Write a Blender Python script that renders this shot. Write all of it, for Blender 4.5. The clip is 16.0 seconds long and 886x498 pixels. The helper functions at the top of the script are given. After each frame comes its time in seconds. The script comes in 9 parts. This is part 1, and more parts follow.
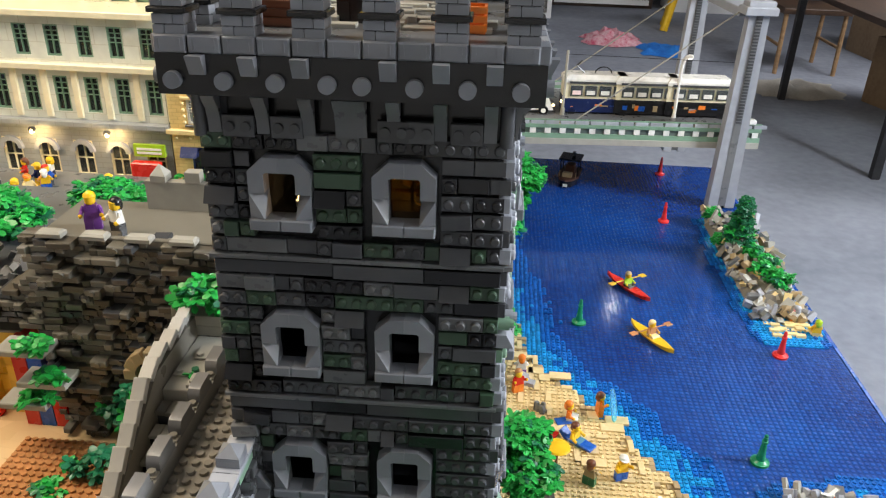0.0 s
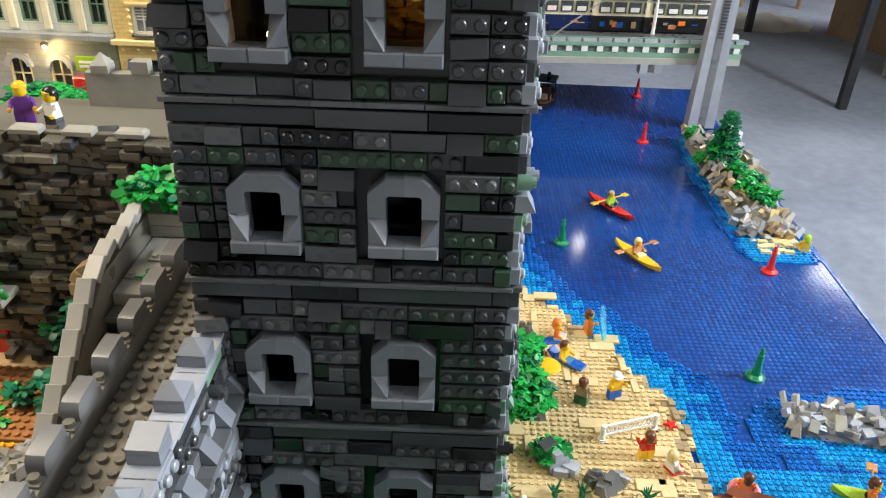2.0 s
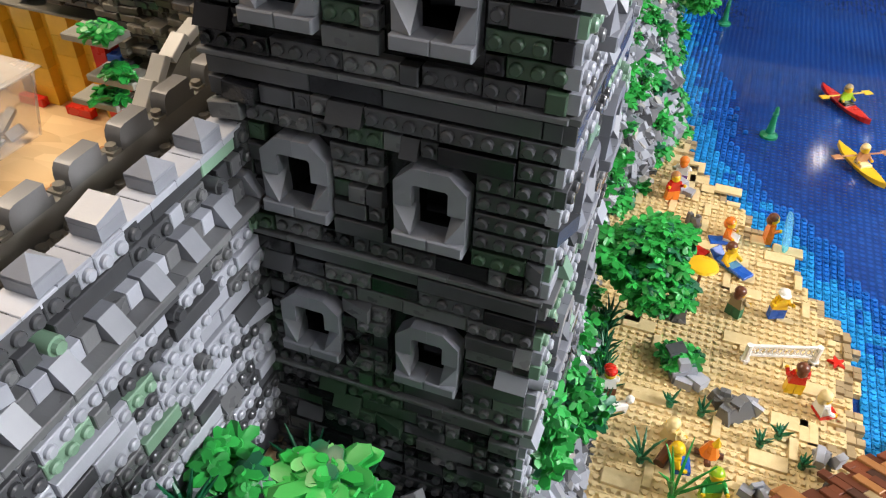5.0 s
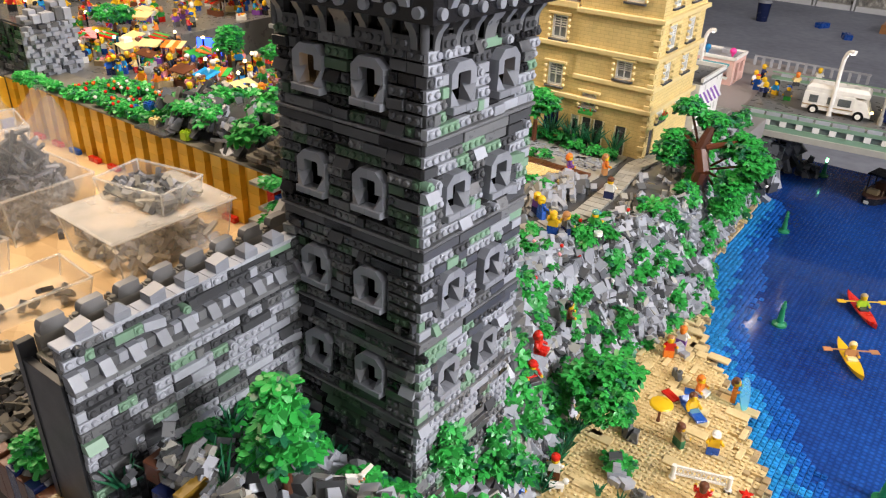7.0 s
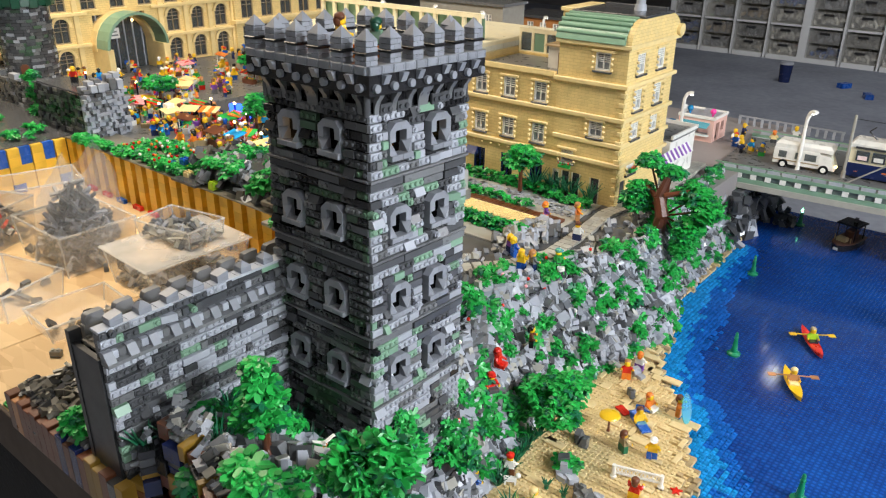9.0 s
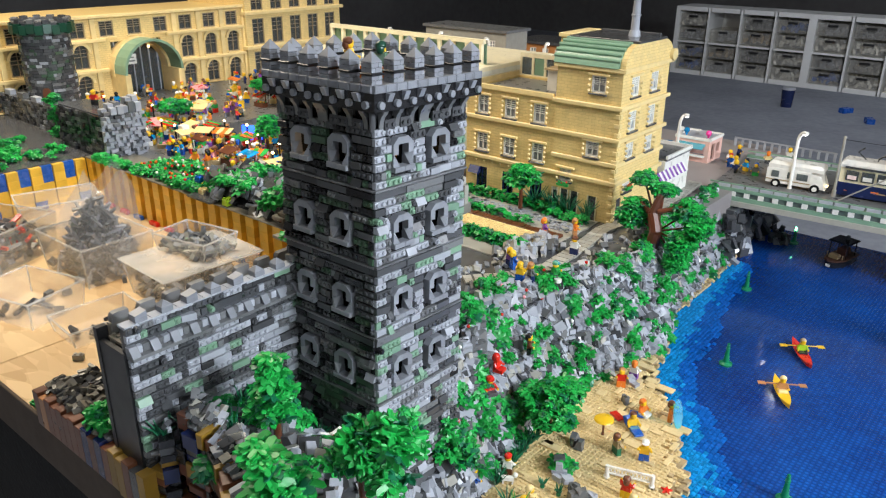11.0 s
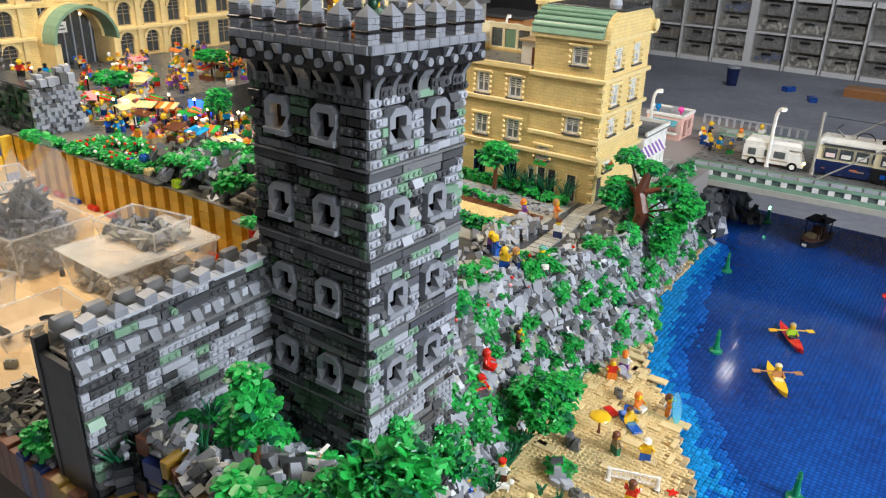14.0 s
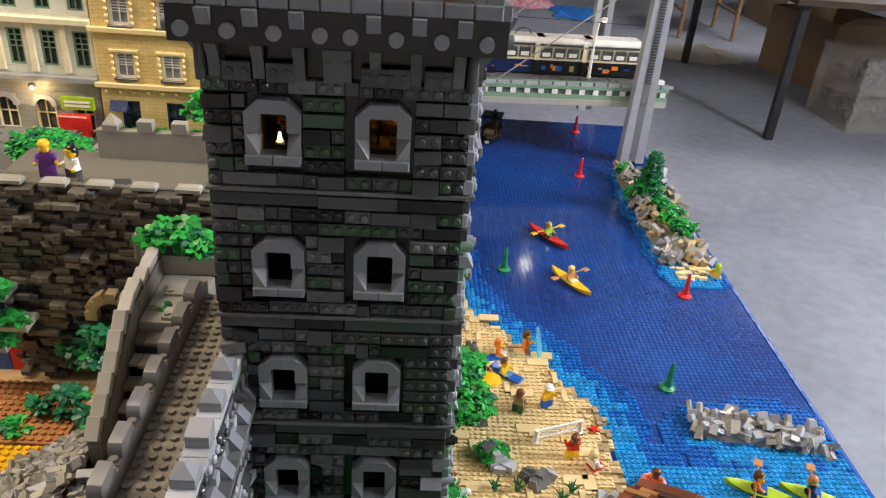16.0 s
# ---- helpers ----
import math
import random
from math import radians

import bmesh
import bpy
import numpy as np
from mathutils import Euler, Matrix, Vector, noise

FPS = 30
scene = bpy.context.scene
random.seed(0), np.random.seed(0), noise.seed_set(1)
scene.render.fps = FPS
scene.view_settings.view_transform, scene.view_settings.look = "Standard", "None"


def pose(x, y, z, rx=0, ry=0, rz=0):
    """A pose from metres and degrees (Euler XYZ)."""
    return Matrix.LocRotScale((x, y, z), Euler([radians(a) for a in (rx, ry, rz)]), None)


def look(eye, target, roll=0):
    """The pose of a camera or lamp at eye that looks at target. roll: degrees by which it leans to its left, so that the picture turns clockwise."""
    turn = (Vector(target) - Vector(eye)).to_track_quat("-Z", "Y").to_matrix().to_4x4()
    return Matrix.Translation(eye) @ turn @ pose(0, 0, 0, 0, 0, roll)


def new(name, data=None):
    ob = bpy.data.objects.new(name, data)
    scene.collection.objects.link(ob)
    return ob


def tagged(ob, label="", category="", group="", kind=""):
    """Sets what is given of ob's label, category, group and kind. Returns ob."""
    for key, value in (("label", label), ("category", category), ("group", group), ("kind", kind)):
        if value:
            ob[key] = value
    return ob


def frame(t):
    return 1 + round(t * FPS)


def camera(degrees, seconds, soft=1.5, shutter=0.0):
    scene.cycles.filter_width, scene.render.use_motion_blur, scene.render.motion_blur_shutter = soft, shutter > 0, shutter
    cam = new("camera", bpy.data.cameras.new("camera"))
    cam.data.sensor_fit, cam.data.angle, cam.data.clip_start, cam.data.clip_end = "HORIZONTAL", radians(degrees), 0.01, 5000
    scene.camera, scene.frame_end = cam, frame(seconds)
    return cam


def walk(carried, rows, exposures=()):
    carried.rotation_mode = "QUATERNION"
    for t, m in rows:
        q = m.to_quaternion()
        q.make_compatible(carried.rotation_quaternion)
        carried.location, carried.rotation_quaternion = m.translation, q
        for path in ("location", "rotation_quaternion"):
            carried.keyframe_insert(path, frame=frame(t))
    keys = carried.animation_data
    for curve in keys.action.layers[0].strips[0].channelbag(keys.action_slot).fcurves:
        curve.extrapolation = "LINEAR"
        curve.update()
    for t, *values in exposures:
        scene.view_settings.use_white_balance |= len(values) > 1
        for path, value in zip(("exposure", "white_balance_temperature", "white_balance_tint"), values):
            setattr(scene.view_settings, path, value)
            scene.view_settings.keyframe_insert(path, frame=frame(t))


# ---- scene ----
cam = camera(60.1, 16.0, 1.2)
METRES, EYE, TILT, LEAN, TURN = 1.6, 0.703, 0.0, 0.0, 3.7
ROWS = [
    (0.0, 0.0, 0.0, 0.0, 0.81, -26.55, -1.63),
    (0.5, -0.0124, 0.0145, -0.0107, -1.6, -26.45, -1.96),
    (1.0, -0.0151, 0.0228, -0.0216, -2.8, -26.82, -2.18),
    (1.5, -0.0135, 0.0257, -0.0335, -2.6, -28.35, -2.11),
    (2.0, -0.0119, 0.0288, -0.0471, -2.11, -30.43, -2.07),
    (2.5, -0.0121, 0.0353, -0.0612, -1.38, -33.36, -2.41),
    (3.0, -0.0113, 0.0515, -0.0776, 0.11, -37.35, -2.64),
    (3.5, -0.0001, 0.0738, -0.0911, 3.12, -40.98, -2.6),
    (6.0, 0.107, 0.0429, -0.0573, 27.52, -37.09, -0.37),
    (6.5, 0.1642, -0.013, -0.024, 31.63, -30.99, -1.28),
    (7.0, 0.208, -0.0566, 0.0101, 32.99, -28.58, -1.57),
    (7.5, 0.2474, -0.0817, 0.024, 33.53, -27.8, -1.41),
    (8.0, 0.284, -0.0994, 0.0347, 34.28, -26.8, -0.96),
    (8.5, 0.309, -0.1099, 0.04, 35.14, -25.33, -0.52),
    (9.0, 0.3217, -0.1182, 0.0414, 35.86, -24.23, -0.46),
    (11.5, 0.3527, -0.1542, 0.0452, 36.39, -22.27, -0.35),
    (12.0, 0.3508, -0.1561, 0.045, 36.39, -22.23, -0.34),
    (12.5, 0.3473, -0.1524, 0.0434, 36.4, -22.22, -0.32),
    (13.0, 0.3403, -0.1497, 0.042, 36.39, -22.19, -0.31),
    (13.5, 0.3261, -0.1379, 0.0351, 36.0, -22.62, -0.51),
    (14.0, 0.2799, -0.1152, 0.0227, 32.17, -23.85, -1.46),
    (14.5, 0.2139, -0.1017, 0.0194, 25.14, -24.99, -2.38),
    (15.0, 0.1436, -0.0984, 0.0123, 16.95, -25.83, -2.86),
    (15.5, 0.0618, -0.0739, 0.0047, 6.68, -27.54, -3.21),
    (16.0, -0.0221, -0.0408, 0.0072, -5.19, -29.1, -4.17),
]
walk(cam, [(t, pose(0, 0, EYE, TILT, LEAN, TURN) @ pose(METRES * x, METRES * y, METRES * z, 90 + pitch, roll, yaw)) for t, x, y, z, yaw, pitch, roll in ROWS],
     [(0.0, 0.48, 6550, 11), (1.5, 0.56, 6350, 9), (3.0, 0.58, 6350, 11), (3.5, 0.58, 6350, 11), (6.0, 0.46, 6950, 18), (7.5, 0.36, 6950, 17), (9.0, 0.32, 6500, 11), (13.0, 0.32, 6250, 10), (16.0, 0.30, 6800, 16)])

# ---- light ----
world = bpy.data.worlds.new("world")
scene.world = world
world.use_nodes = True
world.node_tree.nodes["Background"].inputs[0].default_value = (0.8, 0.88, 1.0, 1)
world.node_tree.nodes["Background"].inputs[1].default_value = 0.075
FLOOR, CEILING = -0.6, 1.95


def area_lamp(name, eye, target, sx, sy, power, color):
    d = bpy.data.lights.new(name, "AREA")
    d.shape, d.size, d.size_y, d.energy, d.color = "RECTANGLE", sx, sy, power, color
    ob = new(name, d)
    ob.matrix_world = look(eye, target)
    return ob


def bulb(name, place, power, color, radius=0.004):
    d = bpy.data.lights.new(name, "POINT")
    d.energy, d.color, d.shadow_soft_size = power, color, radius
    ob = new(name, d)
    ob.location = place
    return ob


area_lamp("side_ceiling_lamp", (2.75, 0.66, CEILING - 0.05), (0.9, 0.6, 0.1), 0.7, 1.0, 180, (0.89, 0.95, 1))
for spot_x, spot_y in ((-0.45, 4.3), (0.85, 4.5)):
    area_lamp("ceiling_spot", (spot_x, spot_y, CEILING - 0.05), (spot_x, spot_y - 1.5, 0), 0.05, 0.05, 0.3, (1, 0.98, 0.95))
area_lamp("far_ceiling_lamp", (2.9, 4.2, CEILING - 0.05), (2.7, 4.0, 0), 1.0, 2.4, 88, (0.93, 0.95, 1))
area_lamp("near_ceiling_lamp", (2.4, -0.3, CEILING - 0.05), (0.7, 0.1, 0.2), 0.3, 0.3, 18, (0.95, 0.98, 1))
# fill added to brighten the shelf, no lamp known at this spot
area_lamp("shelf_fill_light", (-0.9, 6.3, CEILING - 0.05), (-1.0, 7.3, 0), 0.8, 0.5, 13, (0.95, 0.97, 1))
area_lamp("warm_ceiling_lamp", (-1.5, 0.55, CEILING - 0.05), (-1.4, 0.6, 0), 0.6, 1.6, 42, (1, 0.86, 0.66))


# ---- materials ----
def nodes_of(name):
    m = bpy.data.materials.new(name)
    m.use_nodes = True
    return m, m.node_tree.nodes, m.node_tree.links, m.node_tree.nodes["Principled BSDF"]


def plastic(name, rgb, rough=0.30, vary=0.16, grain=1.0, metal=0.0):
    """Moulded plastic: each piece a little lighter or darker, faint dust, uneven gloss."""
    m, n, l, b = nodes_of(name)
    info, isl = n.new("ShaderNodeObjectInfo"), n.new("ShaderNodeNewGeometry")
    add = n.new("ShaderNodeMath"); add.operation = "ADD"
    frac = n.new("ShaderNodeMath"); frac.operation = "FRACT"
    l.new(info.outputs["Random"], add.inputs[0])
    l.new(isl.outputs["Random Per Island"], add.inputs[1])
    l.new(add.outputs[0], frac.inputs[0])
    coord = n.new("ShaderNodeTexCoord")
    dust = n.new("ShaderNodeTexNoise")
    dust.inputs["Scale"].default_value, dust.inputs["Detail"].default_value = 55, 4
    l.new(coord.outputs["Object"], dust.inputs["Vector"])
    fine = n.new("ShaderNodeTexNoise")
    fine.inputs["Scale"].default_value, fine.inputs["Detail"].default_value = 900 * grain, 3
    l.new(coord.outputs["Object"], fine.inputs["Vector"])
    mp = n.new("ShaderNodeMapRange")
    mp.inputs["To Min"].default_value, mp.inputs["To Max"].default_value = 1 - vary, 1 + vary
    l.new(frac.outputs[0], mp.inputs["Value"])
    dm = n.new("ShaderNodeMapRange")
    dm.inputs["From Min"].default_value, dm.inputs["From Max"].default_value = 0.3, 0.7
    dm.inputs["To Min"].default_value, dm.inputs["To Max"].default_value = 0.93, 1.08
    l.new(dust.outputs["Fac"], dm.inputs["Value"])
    mul = n.new("ShaderNodeMath"); mul.operation = "MULTIPLY"
    l.new(mp.outputs[0], mul.inputs[0])
    l.new(dm.outputs[0], mul.inputs[1])
    hsv = n.new("ShaderNodeHueSaturation")
    hsv.inputs["Color"].default_value = (*rgb, 1)
    l.new(mul.outputs[0], hsv.inputs["Value"])
    l.new(hsv.outputs[0], b.inputs["Base Color"])
    rm = n.new("ShaderNodeMapRange")
    rm.inputs["To Min"].default_value, rm.inputs["To Max"].default_value = max(0.05, rough - 0.1), rough + 0.14
    l.new(dust.outputs["Fac"], rm.inputs["Value"])
    l.new(rm.outputs[0], b.inputs["Roughness"])
    bump = n.new("ShaderNodeBump")
    bump.inputs["Strength"].default_value, bump.inputs["Distance"].default_value = 0.12, 0.0004
    l.new(fine.outputs["Fac"], bump.inputs["Height"])
    l.new(bump.outputs[0], b.inputs["Normal"])
    b.inputs["Metallic"].default_value = metal
    return m


def courses(name, rgb, along=0.0325, high=0.0098, rough=0.38):
    """Plastic wall built of courses of small bricks, seen from far off."""
    m = plastic(name, rgb, rough, 0.05)
    n, l = m.node_tree.nodes, m.node_tree.links
    b = n["Principled BSDF"]
    coord, geo = n.new("ShaderNodeTexCoord"), n.new("ShaderNodeNewGeometry")
    sx, sn = n.new("ShaderNodeSeparateXYZ"), n.new("ShaderNodeSeparateXYZ")
    l.new(coord.outputs["Object"], sx.inputs[0])
    l.new(geo.outputs["Normal"], sn.inputs[0])
    ab = n.new("ShaderNodeMath"); ab.operation = "ABSOLUTE"
    l.new(sn.outputs["X"], ab.inputs[0])
    gt = n.new("ShaderNodeMath"); gt.operation = "GREATER_THAN"; gt.inputs[1].default_value = 0.7
    l.new(ab.outputs[0], gt.inputs[0])
    mix = n.new("ShaderNodeMix")
    l.new(gt.outputs[0], mix.inputs["Factor"])
    l.new(sx.outputs["X"], mix.inputs["A"])
    l.new(sx.outputs["Y"], mix.inputs["B"])
    com = n.new("ShaderNodeCombineXYZ")
    l.new(mix.outputs["Result"], com.inputs["X"])
    l.new(sx.outputs["Z"], com.inputs["Y"])
    br = n.new("ShaderNodeTexBrick")
    br.inputs["Scale"].default_value = 1.0
    br.inputs["Brick Width"].default_value, br.inputs["Row Height"].default_value = along, high
    br.inputs["Mortar Size"].default_value, br.inputs["Mortar Smooth"].default_value = 0.0008, 0.4
    br.inputs["Color1"].default_value, br.inputs["Color2"].default_value = (1, 1, 1, 1), (0.93, 0.93, 0.93, 1)
    br.inputs["Mortar"].default_value = (0.80, 0.77, 0.72, 1)
    l.new(com.outputs[0], br.inputs["Vector"])
    mm = n.new("ShaderNodeMix"); mm.data_type = "RGBA"; mm.blend_type = "MULTIPLY"; mm.inputs["Factor"].default_value = 1
    old = b.inputs["Base Color"].links[0].from_socket
    l.new(old, mm.inputs[6])
    l.new(br.outputs["Color"], mm.inputs[7])
    l.new(mm.outputs[2], b.inputs["Base Color"])
    bump = n.new("ShaderNodeBump"); bump.invert = True
    bump.inputs["Strength"].default_value, bump.inputs["Distance"].default_value = 0.4, 0.001
    l.new(br.outputs["Fac"], bump.inputs["Height"])
    l.new(bump.outputs[0], b.inputs["Normal"])
    return m


def clear(name, rgb=(1, 1, 1), rough=0.05, opacity=0.25, haze=0.5):
    """Thin clear plastic: part see-through, part milky."""
    m, n, l, b = nodes_of(name)
    tr, mix = n.new("ShaderNodeBsdfTransparent"), n.new("ShaderNodeMixShader")
    tr.inputs[0].default_value = (*rgb, 1)
    b.inputs["Base Color"].default_value = (rgb[0] * haze, rgb[1] * haze, rgb[2] * haze, 1)
    b.inputs["Roughness"].default_value = rough
    coord, noi, mr = n.new("ShaderNodeTexCoord"), n.new("ShaderNodeTexNoise"), n.new("ShaderNodeMapRange")
    noi.inputs["Scale"].default_value, noi.inputs["Detail"].default_value = 18, 5
    l.new(coord.outputs["Object"], noi.inputs["Vector"])
    mr.inputs["To Min"].default_value, mr.inputs["To Max"].default_value = opacity * 0.6, opacity * 1.5
    l.new(noi.outputs["Fac"], mr.inputs["Value"])
    l.new(mr.outputs[0], mix.inputs[0])
    l.new(tr.outputs[0], mix.inputs[1])
    l.new(b.outputs[0], mix.inputs[2])
    l.new(mix.outputs[0], n["Material Output"].inputs["Surface"])
    return m


def glowing(name, rgb, strength):
    m, n, l, b = nodes_of(name)
    b.inputs["Base Color"].default_value = (*rgb, 1)
    b.inputs["Emission Color"].default_value = (*rgb, 1)
    b.inputs["Emission Strength"].default_value = strength
    return m


def rough_mat(name, dark, light, scale, rough=0.8, bump_d=0.002, stretch=(1, 1, 1), contrast=(0.35, 0.65)):
    """Matt surface with two scales of noise between two colours."""
    m, n, l, b = nodes_of(name)
    coord, mp = n.new("ShaderNodeTexCoord"), n.new("ShaderNodeMapping")
    mp.inputs["Scale"].default_value = stretch
    l.new(coord.outputs["Object"], mp.inputs["Vector"])
    a, c = n.new("ShaderNodeTexNoise"), n.new("ShaderNodeTexNoise")
    a.inputs["Scale"].default_value, a.inputs["Detail"].default_value = scale, 6
    c.inputs["Scale"].default_value, c.inputs["Detail"].default_value = scale * 9, 4
    l.new(mp.outputs[0], a.inputs["Vector"])
    l.new(mp.outputs[0], c.inputs["Vector"])
    mx = n.new("ShaderNodeMix"); mx.inputs["Factor"].default_value = 0.4
    l.new(a.outputs["Fac"], mx.inputs["A"])
    l.new(c.outputs["Fac"], mx.inputs["B"])
    ramp = n.new("ShaderNodeValToRGB")
    ramp.color_ramp.elements[0].position, ramp.color_ramp.elements[1].position = contrast
    ramp.color_ramp.elements[0].color, ramp.color_ramp.elements[1].color = (*dark, 1), (*light, 1)
    l.new(mx.outputs["Result"], ramp.inputs[0])
    l.new(ramp.outputs[0], b.inputs["Base Color"])
    b.inputs["Roughness"].default_value = rough
    bump = n.new("ShaderNodeBump")
    bump.inputs["Strength"].default_value, bump.inputs["Distance"].default_value = 0.5, bump_d
    l.new(c.outputs["Fac"], bump.inputs["Height"])
    l.new(bump.outputs[0], b.inputs["Normal"])
    return m


def osb_board():
    """Board of pressed wood flakes lying in all directions."""
    m, n, l, b = nodes_of("flake_board")
    coord = n.new("ShaderNodeTexCoord")
    cols = []
    for k, (turn, sc) in enumerate(((0.5, 11), (1.9, 15))):
        mp, vo = n.new("ShaderNodeMapping"), n.new("ShaderNodeTexVoronoi")
        mp.inputs["Rotation"].default_value[2] = turn
        mp.inputs["Scale"].default_value = (1, 3.2, 1)
        vo.inputs["Scale"].default_value = sc
        l.new(coord.outputs["Object"], mp.inputs["Vector"])
        l.new(mp.outputs[0], vo.inputs["Vector"])
        cols.append(vo)
    sep = [n.new("ShaderNodeSeparateColor") for _ in cols]
    for s_, v_ in zip(sep, cols):
        l.new(v_.outputs["Color"], s_.inputs[0])
    mx = n.new("ShaderNodeMix"); mx.inputs["Factor"].default_value = 0.5
    l.new(sep[0].outputs[0], mx.inputs["A"])
    l.new(sep[1].outputs[1], mx.inputs["B"])
    ramp = n.new("ShaderNodeValToRGB")
    ramp.color_ramp.elements[0].color, ramp.color_ramp.elements[1].color = (0.52, 0.33, 0.15, 1), (0.74, 0.53, 0.28, 1)
    ramp.color_ramp.elements[0].position, ramp.color_ramp.elements[1].position = 0.1, 0.8
    l.new(mx.outputs["Result"], ramp.inputs[0])
    l.new(ramp.outputs[0], b.inputs["Base Color"])
    b.inputs["Roughness"].default_value = 0.55
    bump = n.new("ShaderNodeBump")
    bump.inputs["Strength"].default_value, bump.inputs["Distance"].default_value = 0.4, 0.001
    l.new(mx.outputs["Result"], bump.inputs["Height"])
    l.new(bump.outputs[0], b.inputs["Normal"])
    return m


def water_mat():
    """Glossy blue plates with round studs on an 8 mm grid, darker and lighter plates mixed."""
    m, n, l, b = nodes_of("blue_water_plates")
    coord = n.new("ShaderNodeTexCoord")
    sc = n.new("ShaderNodeVectorMath"); sc.operation = "SCALE"; sc.inputs["Scale"].default_value = 1 / 0.00816
    l.new(coord.outputs["Object"], sc.inputs[0])
    fr = n.new("ShaderNodeVectorMath"); fr.operation = "FRACTION"
    l.new(sc.outputs[0], fr.inputs[0])
    sub = n.new("ShaderNodeVectorMath"); sub.operation = "SUBTRACT"; sub.inputs[1].default_value = (0.5, 0.5, 0)
    l.new(fr.outputs[0], sub.inputs[0])
    flat = n.new("ShaderNodeVectorMath"); flat.operation = "MULTIPLY"; flat.inputs[1].default_value = (1, 1, 0)
    l.new(sub.outputs[0], flat.inputs[0])
    ln = n.new("ShaderNodeVectorMath"); ln.operation = "LENGTH"
    l.new(flat.outputs[0], ln.inputs[0])
    st = n.new("ShaderNodeMapRange"); st.interpolation_type = "SMOOTHSTEP"
    st.inputs["From Min"].default_value, st.inputs["From Max"].default_value = 0.26, 0.42
    st.inputs["To Min"].default_value, st.inputs["To Max"].default_value = 1, 0
    l.new(ln.outputs["Value"], st.inputs["Value"])
    cell = n.new("ShaderNodeVectorMath"); cell.operation = "FLOOR"
    l.new(sc.outputs[0], cell.inputs[0])
    wn = n.new("ShaderNodeTexWhiteNoise")
    l.new(cell.outputs[0], wn.inputs["Vector"])
    big = n.new("ShaderNodeTexNoise")
    big.inputs["Scale"].default_value, big.inputs["Detail"].default_value = 3.5, 3
    l.new(coord.outputs["Object"], big.inputs["Vector"])
    mx = n.new("ShaderNodeMix"); mx.inputs["Factor"].default_value = 0.18
    l.new(big.outputs["Fac"], mx.inputs["A"])
    l.new(wn.outputs["Value"], mx.inputs["B"])
    ramp = n.new("ShaderNodeValToRGB")
    ramp.color_ramp.elements[0].color, ramp.color_ramp.elements[1].color = (0.004, 0.025, 0.165, 1), (0.007, 0.077, 0.36, 1)
    ramp.color_ramp.elements[0].position, ramp.color_ramp.elements[1].position = 0.3, 0.72
    l.new(mx.outputs["Result"], ramp.inputs[0])
    # gaps between the studs darkened: their shade is put into the colour
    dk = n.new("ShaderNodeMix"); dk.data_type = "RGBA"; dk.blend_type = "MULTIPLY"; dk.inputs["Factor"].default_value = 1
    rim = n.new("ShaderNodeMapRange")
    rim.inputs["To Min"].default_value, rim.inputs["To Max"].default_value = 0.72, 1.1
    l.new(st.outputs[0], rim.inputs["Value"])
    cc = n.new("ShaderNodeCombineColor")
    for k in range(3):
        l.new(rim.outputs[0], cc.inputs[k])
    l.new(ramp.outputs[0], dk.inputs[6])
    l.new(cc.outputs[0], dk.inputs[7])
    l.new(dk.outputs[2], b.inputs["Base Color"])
    b.inputs["Roughness"].default_value = 0.09
    bump = n.new("ShaderNodeBump")
    bump.inputs["Strength"].default_value, bump.inputs["Distance"].default_value = 0.34, 0.0012
    l.new(st.outputs[0], bump.inputs["Height"])
    l.new(bump.outputs[0], b.inputs["Normal"])
    return m


BK = plastic("black_plastic", (0.013, 0.013, 0.015), 0.19, 0.3)
DG = plastic("dark_grey_plastic", (0.068, 0.07, 0.075), 0.19, 0.22)
MG = plastic("mid_grey_plastic", (0.135, 0.138, 0.142), 0.28, 0.2)
LG = plastic("light_grey_plastic", (0.35, 0.365, 0.405), 0.36, 0.16)
WG = plastic("old_light_grey_plastic", (0.36, 0.345, 0.30), 0.4, 0.14)
DW = plastic("old_dark_grey_plastic", (0.15, 0.14, 0.115), 0.32, 0.2)
OG = plastic("dull_green_plastic", (0.045, 0.085, 0.05), 0.3, 0.2)
SG = plastic("sand_green_plastic", (0.19, 0.32, 0.22), 0.32, 0.14)
TAN = plastic("tan_plastic", (0.80, 0.62, 0.29), 0.34, 0.1)
DTAN = plastic("dark_tan_plastic", (0.38, 0.28, 0.15), 0.36, 0.18)
WH = plastic("white_plastic", (0.82, 0.80, 0.75), 0.28, 0.05)
CREAM = plastic("cream_plastic", (0.80, 0.72, 0.5), 0.3, 0.05)
LEAF = plastic("leaf_green_plastic", (0.014, 0.32, 0.05), 0.38, 0.34)
LEAFD = plastic("dark_leaf_plastic", (0.008, 0.13, 0.055), 0.38, 0.25)
RED = plastic("red_plastic", (0.62, 0.022, 0.012), 0.25, 0.08)
ORG = plastic("orange_plastic", (0.78, 0.20, 0.02), 0.28, 0.08)
YEL = plastic("yellow_plastic", (0.83, 0.50, 0.015), 0.28, 0.08)
BLU = plastic("blue_plastic", (0.012, 0.09, 0.42), 0.25, 0.12)
NAVY = plastic("navy_plastic", (0.012, 0.022, 0.09), 0.22, 0.1)
AZ = plastic("azure_plastic", (0.012, 0.28, 0.64), 0.14, 0.3)
AZD = plastic("medium_azure_plastic", (0.008, 0.12, 0.46), 0.14, 0.3)
PINK = plastic("pink_plastic", (0.85, 0.33, 0.36), 0.28, 0.06)
PURP = plastic("purple_plastic", (0.20, 0.06, 0.34), 0.28, 0.1)
